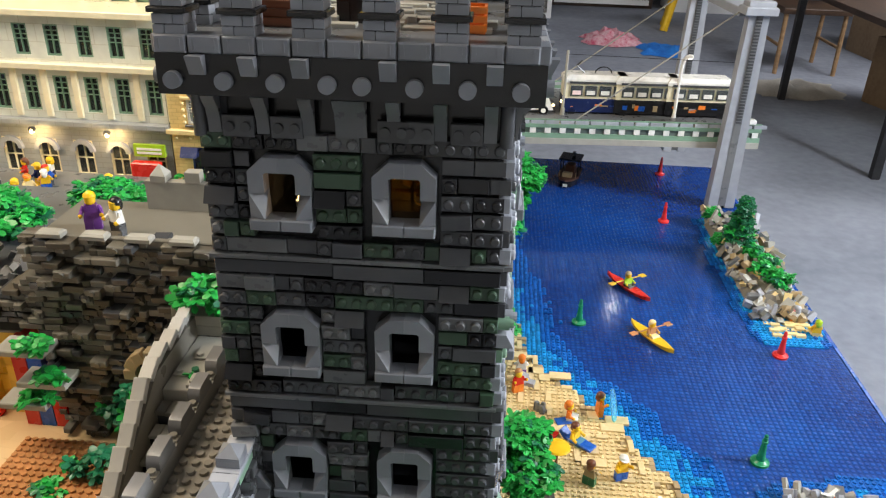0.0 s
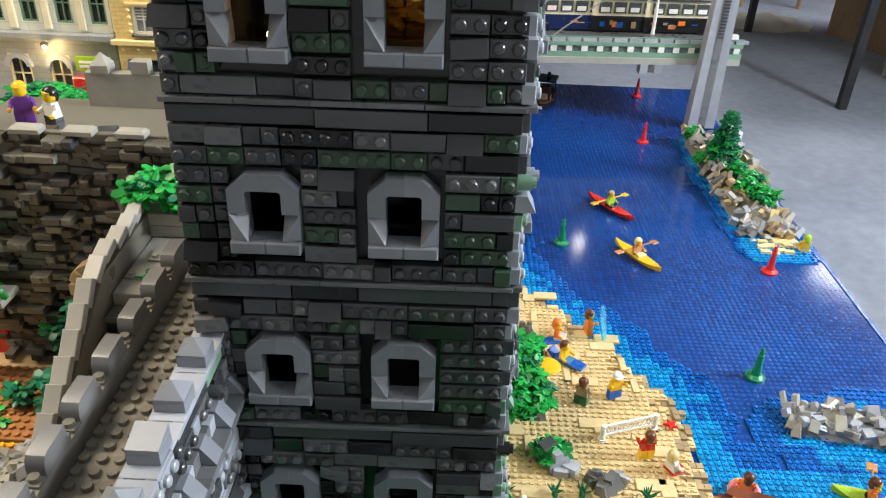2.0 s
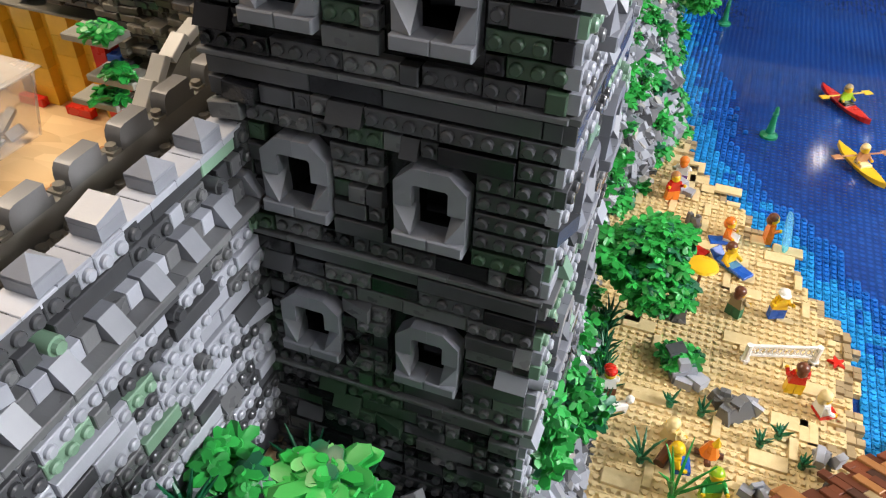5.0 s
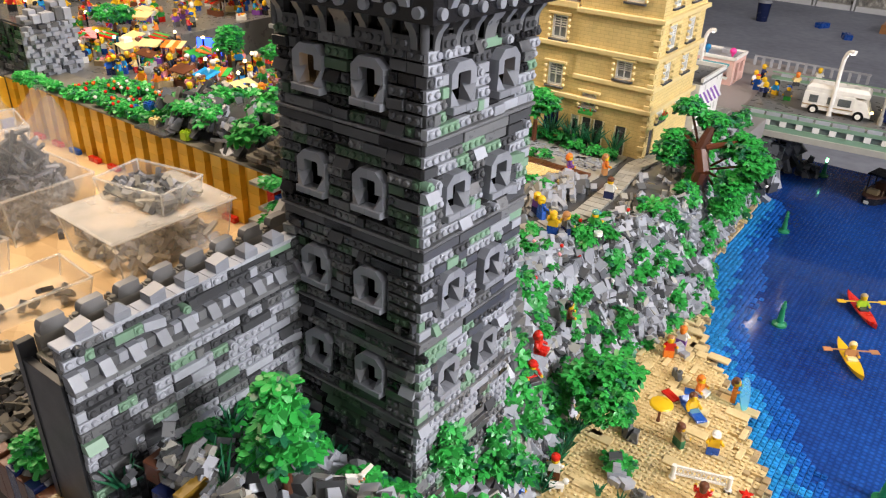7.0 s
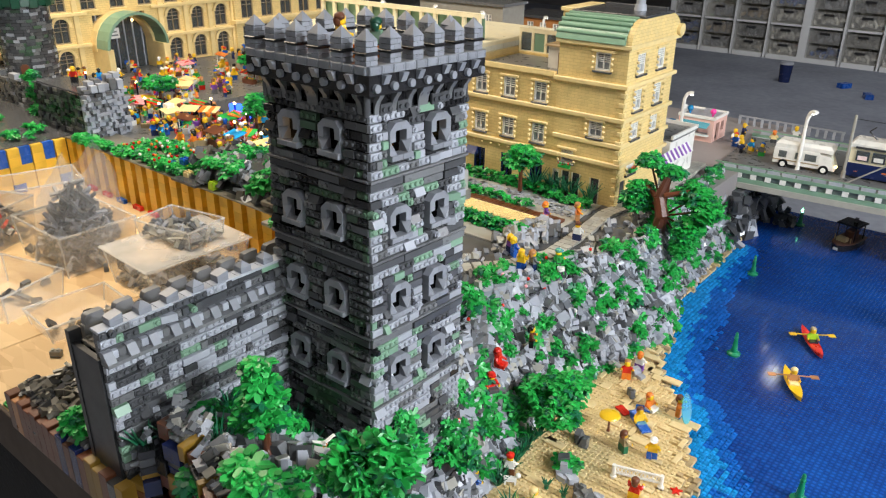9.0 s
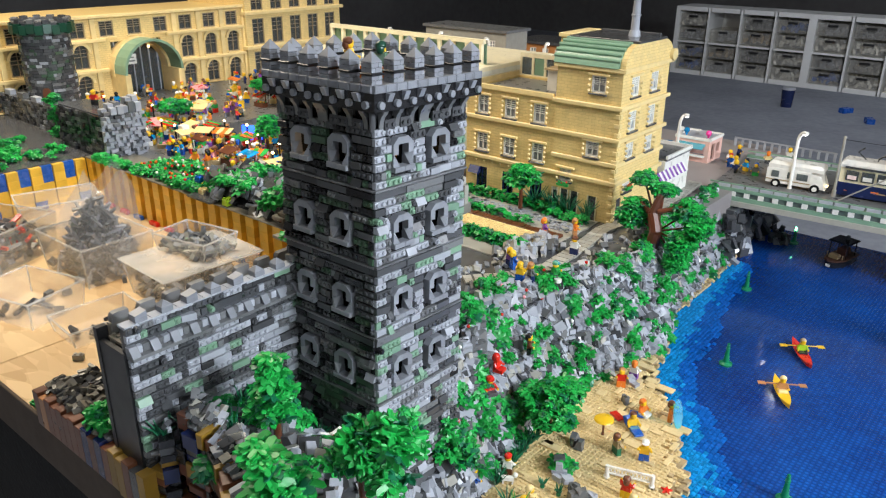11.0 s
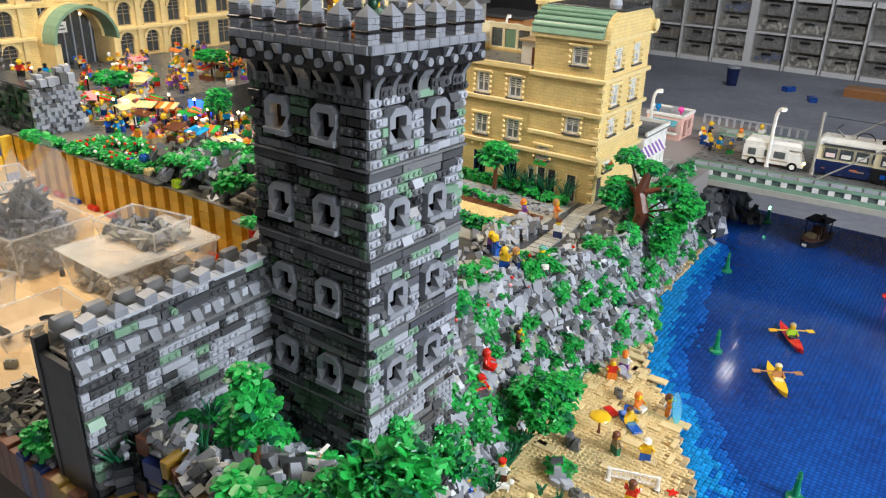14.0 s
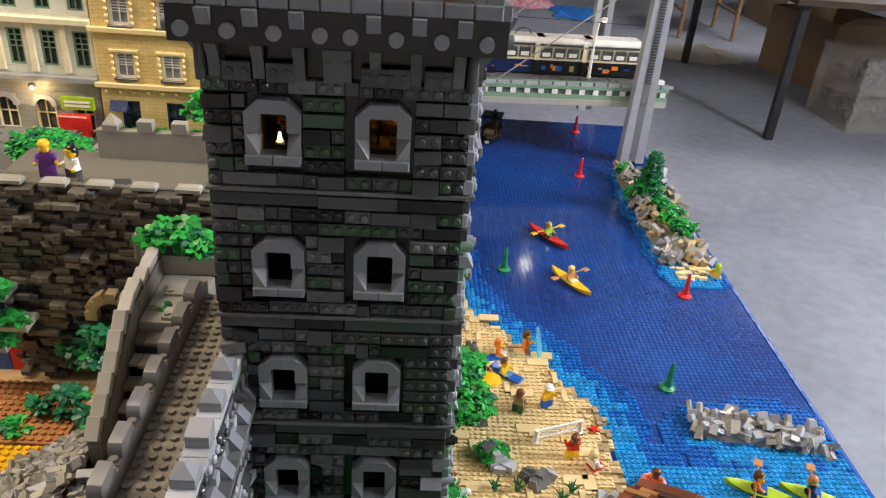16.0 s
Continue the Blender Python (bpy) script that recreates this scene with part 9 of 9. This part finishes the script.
for k in range(2, 5):
    bush("arcade_shrub", -0.66 - 0.11 * k, 1.08 + 0.03 * (k % 2), 0.2, [(0, 0, 0.02, 0.032, 0.028, 0.014)], 34, "green leafy shrub before the grey arcade", 560 + k)

# tan station with a glazed arch
SX = -1.9
sta = thing("tan_station", None, None, "large tan station building with a green-roofed arch", "station", at=Matrix.Translation((0, 0, MZ - 0.012)))
base = MZ - 0.012
fr = face_frame((SX, 0.62, 0), (0, 1, 0), (1, 0, 0))
LEN = 0.96
holes = [(0.05 + 0.096 * k, v, 0.05, h) for k in range(10) for v, h in ((0.018, 0.076), (0.114, 0.076), (0.208, 0.05)) if not (0.37 < 0.05 + 0.096 * k < 0.69 and v < 0.2)]
g = Geo()
pierced(g, 0, LEN, 0, 0.275, [(u - w / 2, u + w / 2, v, v + h) for u, v, w, h in holes] + [(0.44, 0.62, 0.0, 0.19)], -0.02, 0, fr)
part("front_wall", g, TANB, sta)
for u, v, w, h in holes:
    house_window(sta, fr, u, v, w, h, DTAN, TAN, 3)
    if h > 0.05:
        ring_ = [math.pi * j / 12 for j in range(13)]
        arch_ = Geo().prism([((w / 2 + 0.008) * math.cos(q), (w / 2 + 0.008) * math.sin(q)) for q in ring_] + [((w / 2 - 0.001) * math.cos(q), (w / 2 - 0.001) * math.sin(q)) for q in reversed(ring_)], 0.0002, 0.007)
        part("window_arch", arch_, TAN, sta, at=fr @ Matrix.Translation((u, v + h - w / 2, 0)))
for z in (0.1, 0.195, 0.268):
    for a0, a1 in ((0, 0.42), (0.64, LEN)) if z < 0.2 else ((0, LEN),):
        part("cornice", Geo().soft(a0, a1, z, z + 0.01, -0.01, 0.014, 0.001, 0, fr), TAN, sta)
for k in range(11):
    u = 0.002 + 0.096 * k
    if u < 0.4 or u > 0.66:
        part("pilaster", Geo().soft(u - 0.008, u + 0.008, 0, 0.266, 0.0005, 0.009, 0.001, 0, fr), TAN, sta)
for j in range(17):
    a = math.pi * j / 16
    part("arch_block", Geo().soft(-0.011, 0.011, -0.009, 0.009, -0.02, 0.03, 0.001), TAN, sta, at=fr @ Matrix.Translation((0.53 + 0.098 * math.cos(a), 0.095 + 0.098 * math.sin(a), 0)) @ Matrix.Rotation(a + math.pi / 2, 4, "Z"))
can = Geo()
for j in range(12):
    a0, a1 = math.pi * j / 12, math.pi * (j + 1) / 12
    can.hexa([(0.53 + q * math.cos(a), 0.095 + q * math.sin(a), n_) for n_ in (0.031, 0.10) for a, q in ((a0, 0.098), (a1, 0.098), (a1, 0.106), (a0, 0.106))], 0, fr)
part("arch_canopy", can, SG, sta, "sand green barrel canopy over the arch")
for s in (0.425, 0.618):
    part("arch_pier", Geo().soft(s, s + 0.02, 0, 0.095, -0.015, 0.095, 0.001, 0, fr), TAN, sta)
part("arch_glass", Geo().box(0.44, 0.62, 0, 0.19, -0.017, -0.015, 0, fr), GLASS, sta)
for k in range(6):
    part("arch_mullion", Geo().box(0.455 + 0.03 * k, 0.459 + 0.03 * k, 0, 0.188, -0.0148, -0.011, 0, fr), LG, sta)
part("sign", Geo().soft(0.455, 0.505, 0.118, 0.15, 0.0305, 0.034, 0.001, 0, fr).box(0.461, 0.499, 0.126, 0.131, 0.0341, 0.0346, 1, fr).box(0.465, 0.495, 0.137, 0.141, 0.0341, 0.0346, 1, fr), [WH, MG], sta, "white sign with grey bars")
for k in range(3):
    part("arch_lamp", Geo().ball(0.49 + 0.04 * k, 0.165 + 0.01 * (k == 1), 0.004, 0.0045, 8, 5, 0, 1, fr), WARMG, sta)
part("station_body", Geo().box(SX - 0.35, SX - 0.021, 0.62, 0.62 + LEN, 0, 0.27), TANB, sta)
f2 = face_frame((SX + 0.02, 0.62 + LEN + 0.002, 0), (0, 1, 0), (1, 0, 0))
h2 = [(0.055 + 0.09 * k, v, 0.054, h) for k in range(5) for v, h in ((0.02, 0.085), (0.13, 0.095), (0.254, 0.055))]
g = Geo()
pierced(g, 0, 0.47, 0, 0.33, [(u - w / 2, u + w / 2, v, v + h) for u, v, w, h in h2], -0.02, 0, f2)
part("tower_wall", g, TANB, sta)
for u, v, w, h in h2:
    house_window(sta, f2, u, v, w, h, DTAN, TAN, 3)
part("tower_body", Geo().box(SX - 0.35, SX - 0.001, 0.62 + LEN + 0.003, 0.62 + LEN + 0.47, 0, 0.33), TANB, sta)
for z in (0.115, 0.24, 0.33):
    part("cornice", Geo().soft(SX - 0.36, SX + 0.034, 0.62 + LEN - 0.008, 0.62 + LEN + 0.48, z, z + 0.012, 0.001), TAN, sta)
for k in range(18):
    part("roof_merlon", Geo().soft(SX + 0.012, SX + 0.03, 0.62 + LEN + 0.026 * k, 0.62 + LEN + 0.026 * k + 0.014, 0.3422, 0.354, 0.001), TAN, sta)
# second castle: round tower and wall end
rt = thing("round_tower", None, None, "round dark grey castle tower with a green rim", "tower", at=Matrix.Translation((-1.74, 0.786, MZ)))
part("core", Geo().cyl(0, 0, 0, 0.066, 0.25, 28), BK, rt)
rest, mats = Geo(), [DG, MG, LG, OG]
for row in range(29):
    a, turn_ = rr.random() * 6, 0.0
    while turn_ < 6.2:
        n = rr.choice((1, 2, 2, 3))
        da = n * 0.114
        m = Matrix.Translation((0.067 * math.cos(a + turn_ + da / 2), 0.067 * math.sin(a + turn_ + da / 2), row * 0.0086)) @ Matrix.Rotation(a + turn_ + da / 2, 4, "Z")
        rest.box(-0.006, rr.choice((0.0005, 0.0015, 0.003)), -0.0037 * n, 0.0037 * n, 0.0003, 0.0080, pick(rr, ((0, 5), (1, 3), (2, 0.9), (3, 0.9))), m)
        turn_ += da
part("bricks", rest, mats, rt, kind="stuff")
for j in range(24):
    a = 2 * math.pi * j / 24
    part("rim_plate", Geo().hexa([(-0.004, -0.0095, 0), (0.008, -0.0102, 0), (0.008, 0.0102, 0), (-0.004, 0.0095, 0), (-0.012, -0.0095, 0.024), (0.006, -0.0108, 0.024), (0.006, 0.0108, 0.024), (-0.012, 0.0095, 0.024)]), DKGRN, rt, at=Matrix.Translation((0.078 * math.cos(a), 0.078 * math.sin(a), 0.246 + 0.004 * (j % 2))) @ Matrix.Rotation(a, 4, "Z"))
part("top", Geo().cyl(0, 0, 0.25, 0.074, 0.025, 28), MG, rt)
for j in range(24):
    a = 2 * math.pi * j / 24
    part("rim_stone", Geo().soft(-0.008, 0.006, -0.0088, 0.0088, 0, 0.006 + 0.006 * (j % 2), 0.0008), DG if j % 3 else MG, rt, at=Matrix.Translation((0.072 * math.cos(a), 0.072 * math.sin(a), 0.2752)) @ Matrix.Rotation(a, 4, "Z"))
door_at = Matrix.Rotation(radians(-38), 4, "Z") @ Matrix(((0, 0, 1, 0), (1, 0, 0, 0), (0, 1, 0, 0), (0, 0, 0, 1)))
arched = [(-0.011, 0.06), (0.011, 0.06), (0.011, 0.092), (0.006, 0.099), (-0.006, 0.099), (-0.011, 0.092)]
part("door_frame", Geo().prism([(u_ * 1.35, 0.06 + (v_ - 0.06) * 1.14) for u_, v_ in arched], 0.060, 0.0705, 0, door_at), DG, rt)
part("door", Geo().prism(arched, 0.062, 0.0718, 0, door_at), BRN, rt, "brown arched door")
cw2 = thing("castle_wall_end", None, None, "brick castle wall with a ruined end, light and shade in its colours", "castle wall", at=Matrix.Translation((0, 0, MZ)))
part("core", Geo().box(-1.43, -1.2, 0.655, 0.745, 0, 0.1), BK, cw2)
part("low_core", Geo().box(-2.3, -1.4305, 0.70, 0.76, 0, 0.062), BK, cw2)
# south bricks darker, end bricks paler: the fall of light put into their colours
rest = Geo()
for row in range(12):
    z = row * 0.0086
    x = -1.43
    while x < -1.2:
        w = min(rr.choice((1, 2, 2, 3)) * S, -1.1995 - x)
        rest.box(x, x + w - 0.0004, 0.655 - rr.choice((0.003, 0.005, 0.008)), 0.656, z, z + 0.0080, pick(rr, ((0, 4), (4, 3), (1, 1.6), (3, 0.7))))
        x += w
    y = 0.649
    while y < 0.747:
        w = rr.choice((1, 1, 2)) * S
        rest.box(-1.2003, -1.2 + rr.choice((0.002, 0.006, 0.011, 0.016)), y, y + w - 0.0004, z, z + 0.0080, pick(rr, ((2, 6), (1, 2), (0, 0.6))))
        y += w
    if row < 8:
        x = -2.3
        while x < -1.43:
            w = rr.choice((1, 2, 2, 3)) * S
            rest.box(x, x + w - 0.0004, 0.70 - rr.choice((0.003, 0.005, 0.008)), 0.701, z, z + 0.0080, pick(rr, ((0, 3), (4, 1), (1, 4), (2, 0.8))))
            x += w
part("bricks", rest, mats + [BK], cw2, kind="stuff")
part("wall_walk", Geo().soft(-1.43, -1.2, 0.658, 0.745, 0.1002, 0.1045, 0.001), DG, cw2)
part("wall_walk", Geo().soft(-2.3, -1.4305, 0.702, 0.76, 0.0622, 0.068, 0.001), DG, cw2)
for k in range(12):
    y = 0.66 + 0.0155 * (k % 6)
    part("ruin_stone", Geo().soft(-1.216 - 0.013 * (k // 6), -1.198 - 0.013 * (k // 6) + 0.004 * (k % 3), y, y + 0.0145, 0.1047, 0.108 + rr.choice((0.004, 0.010, 0.018)) + 0.003 * (k % 6), 0.001), LG if k % 4 else MG, cw2)
for k in range(9):
    part("merlon", Geo().soft(-2.2 + k * 0.085, -2.165 + k * 0.085, 0.697, 0.714, 0.0682, 0.083, 0.001), MG if k % 2 else LG, cw2)
toy_figure(-1.34, 0.71, MZ + 0.1047, 30, RED, BK, YEL, YEL, "toy guard in red on the castle wall", True)
for k in range(8):
    bush("ivy_clump", -1.53 + 0.05 * rr.random(), 0.682, MZ + 0.014 * k, [(0, 0, 0.008, 0.026, 0.008, 0.01)], 16, "green ivy on the second castle wall", 540 + k)
for k in range(60):
    if k < 34:
        x, y = rr.uniform(-1.28, -0.70), rr.uniform(0.76, 0.985)
        if x < -1.04:
            y = rr.uniform(0.78, 0.985)
    else:
        x, y = rr.uniform(-1.75, -1.32), rr.uniform(0.95, 1.6)
    c_ = thing("market_crate", None, None, "small toy crate heaped with goods in the market", "crate", "market crates", at=Matrix.Translation((x, y, MZ)) @ Matrix.Rotation(rr.random() * 3, 4, "Z"))
    part("box", Geo().soft(-0.013, 0.013, -0.009, 0.009, 0, 0.012, 0.001), rr.choice((BRN, DTAN, WH, PURP, TAN, LEAF, AZ)), c_)
    g = Geo()
    for _ in range(16):
        g.ball(rr.uniform(-0.011, 0.011), rr.uniform(-0.007, 0.007), 0.0135, 0.0034, 6, 4, rr.choice((0, 1, 2)))
    part("fruit", g, rr.choice(([RED, YEL, LEAF], [PURP, PINK, LEAF], [ORG, YEL, WH], [LEAF, LIME, RED])), c_, kind="stuff")
# low background houses
for k, (x, y, w, d, h, mt, lab) in enumerate(((-1.35, 2.29, 0.2, 0.07, 0.19, WG, "pale grey modern toy house with flat roofs"), (-1.2, 2.62, 0.12, 0.10, 0.12, NOUG, "brown toy building behind the square"), (-1.75, 2.5, 0.16, 0.12, 0.1, RED, "red toy building behind the square"))):
    b_ = thing("far_house", None, None, lab, "house", "far houses", at=Matrix.Translation((x, y, 0.24)))
    south = tuple((0.035 + j * 0.06, v, 0.03, 0.03) for j in range(int(2 * w / 0.06)) for v in ((0.02, 0.075, 0.13) if h > 0.15 else (0.02, 0.075) if h > 0.11 else (0.02,)))
    fr_ = face_frame((-w, -d, 0), (1, 0, 0), (0, -1, 0))
    g = Geo()
    pierced(g, 0, 2 * w, 0, h, [(u - 0.015, u + 0.015, v, v + hh) for u, v, _, hh in south], -0.008, 0, fr_)
    part("wall", g, mt, b_)
    part("body", Geo().box(-w, w, -d + 0.009, d, 0, h), mt, b_)
    for u, v, ww, hh in south:
        house_window(b_, fr_, u, v, ww, hh, WH, None, 1)
    part("roof", Geo().soft(-w - 0.01, w + 0.01, -d - 0.01, d + 0.01, h + 0.0002, h + 0.01, 0.001), MG if k == 0 else DG, b_)
table("rear_table", -2.3, -1.05, 2.31, 2.75, 0.238, 0.03, FLAKE, "table top behind the model square")
for k in range(5):
    street_lamp(-1.7 + 0.25 * k, 2.18, MZ, radians(180 * (k % 2)))

# ---- storage tubs on the flake board ----
OZ = 0.1602


def tub(name, x, y, w, d, h, turn, label, lid=False, fill=0, colours=(MG, DG, LG), tilt=0.0, seed=1, z=OZ, flat=False):
    t = thing(name, None, None, label, "storage tub", "storage tubs", at=Matrix.Translation((x, y, z)) @ Matrix.Rotation(turn, 4, "Z"))
    o, c = 0.012, 0.002
    g = Geo()
    ring = [(-w, -d), (w, -d), (w, d), (-w, d)]
    open_box(g, w, d, h, 0.0016)
    g.v = [(x * (0.9 + 0.1 * z / h), y * (0.9 + 0.1 * z / h), z) for x, y, z in g.v]
    part("tub_body", g, CLEAR, t).visible_shadow = False
    rim = Geo()
    for a in range(4):
        (ax, ay), (bx, by) = ring[a], ring[(a + 1) % 4]
        rim.rod((ax, ay, h), (bx, by, h), 0.0020, 8)
    for ax, ay in ring:
        rim.rod((ax * 0.9, ay * 0.9, 0.001), (ax, ay, h), 0.0016, 6)
    part("rim", rim, CLEARRIM, t).visible_shadow = False
    if lid:
        part("lid", Geo().soft(-w - 0.006, w + 0.006, -d - 0.006, d + 0.006, h + 0.003, h + 0.006, 0.002), LIDM, t).visible_shadow = False
    if fill:
        r_ = random.Random(seed)
        f_, ms = Geo(), list(colours)
        for _ in range(fill):
            fx, fy = r_.uniform(-w * 0.82, w * 0.82), r_.uniform(-d * 0.82, d * 0.82)
            hh = h * (0.2 if flat else 0.62) * (1 - 0.5 * (abs(fx) / w) ** 2)
            sz = r_.choice(((0.008, 0.004, 0.005), (0.016, 0.004, 0.003), (0.008, 0.008, 0.003), (0.02, 0.003, 0.003)))
            f_.box(-sz[0], sz[0], -sz[1], sz[1], -sz[2], sz[2], r_.randrange(len(ms)), Matrix.Translation((fx, fy, 0.008 + r_.random() * hh)) @ Euler((r_.uniform(-1, 1), r_.uniform(-1, 1), r_.random() * 6)).to_matrix().to_4x4())
        part("loose_fill", f_, ms, t, "loose grey bricks", kind="stuff")
    return t


tub("lidded_tub", -0.605, 0.492, 0.074, 0.096, 0.066, radians(-2), "clear lidded plastic tub of flat grey bricks", True, 150, (LG, WG, MG), seed=2, flat=True)
tub("small_tray", -0.612, 0.508, 0.064, 0.042, 0.034, radians(11), "small clear open tray of grey bricks on a lid", False, 130, (MG, WG, LG), seed=3, z=OZ + 0.0725, flat=True)
tub("open_tub", -0.832, 0.425, 0.088, 0.072, 0.08, radians(1), "clear open plastic tub with a bag of grey bricks", False, 90, (MG, LG, MG), seed=4, flat=True)
tub("open_tub", -1.045, 0.318, 0.09, 0.078, 0.082, radians(22), "clear open plastic tub of mixed grey bricks", False, 230, (DG, MG, LG, WGD, DG, MG, DW, RED), seed=5)
tub("open_tub", -1.155, 0.50, 0.085, 0.06, 0.06, radians(75), "clear empty plastic tub on the flake board", False, 0)
tub("low_tray", -0.592, 0.30, 0.046, 0.064, 0.03, radians(-4), "low clear plastic tray on the flake board", False, 7, (DG, MG), seed=6, flat=True)
tub("open_tub", -0.745, 0.255, 0.072, 0.058, 0.05, radians(16), "clear shallow plastic tub on the flake board", False, 10, (DG, MG), seed=7, flat=True)
bag = thing("plastic_bag", None, None, "clear plastic bag heaped with dark grey bricks", "bag", at=Matrix.Translation((-0.852, 0.438, OZ + 0.004)))
g, r_ = Geo(), random.Random(9)
for _ in range(520):
    a, q = r_.random() * 6.3, math.sqrt(r_.random())
    hh = 0.105 * (1 - q * q) + 0.006
    sz = r_.choice(((0.012, 0.0026, 0.0026), (0.018, 0.0024, 0.0024), (0.015, 0.003, 0.002)))
    g.box(-sz[0], sz[0], -sz[1], sz[1], -sz[2], sz[2], r_.randrange(3), Matrix.Translation((0.062 * q * math.cos(a), 0.062 * q * math.sin(a), 0.02 + r_.random() * hh)) @ Euler((r_.uniform(-1.2, 1.2), r_.uniform(-1.2, 1.2), r_.random() * 6)).to_matrix().to_4x4())
part("loose_fill", g, [MG, LG, MG], bag, "loose grey bricks", kind="stuff")
film_ = Geo()
n_, rows_ = 26, 9
vs = []
for j in range(rows_):
    f = j / (rows_ - 1)
    for i in range(n_):
        a = 2 * math.pi * i / n_
        rad = (0.07 + 0.012 * math.sin(f * 3.0)) * (1 - 0.45 * f * f) * (1 + 0.10 * noise.noise((math.cos(a) * 2, math.sin(a) * 2, f * 4)) + 0.05 * math.sin(7 * a + 5 * f))
        vs.append((rad * math.cos(a) + 0.02 * f, rad * math.sin(a) + 0.03 * f * f, 0.008 + 0.168 * f + (0.018 * math.sin(3 * a + 1) if j == rows_ - 1 else 0)))
film_.add(vs, [(j * n_ + i, j * n_ + (i + 1) % n_, (j + 1) * n_ + (i + 1) % n_, (j + 1) * n_ + i) for j in range(rows_ - 1) for i in range(n_)])
part("film", film_, BAGM, bag).visible_shadow = False
for k in range(2):
    strip_ = Geo().soft(-0.034, 0.034, -0.004, 0.004, 0, 0.0094, 0.0005)
    for u_ in range(8):
        strip_.stud(-0.0286 + u_ * S, 0, 0.0094)
    thing("long_brick", strip_, BK, "long black brick lying beside the tubs", "brick", "long bricks", at=Matrix.Translation((-0.682, 0.441, OZ + 0.005 + 0.0098 * k)) @ Matrix.Rotation(radians(5), 4, "Z"))
for k in range(7):
    thing("loose_brick", Geo().soft(-0.008, 0.008, -0.004, 0.004, 0, 0.0096, 0.0005).stud(-0.004, 0, 0.0096).stud(0.004, 0, 0.0096), r_.choice((LG, MG, WG, DG)), "loose grey brick on the flake board", "brick", "loose bricks", at=Matrix.Translation((r_.uniform(-1.0, -0.45), r_.uniform(0.14, 0.46), OZ)) @ Matrix.Rotation(r_.random() * 6, 4, "Z"))
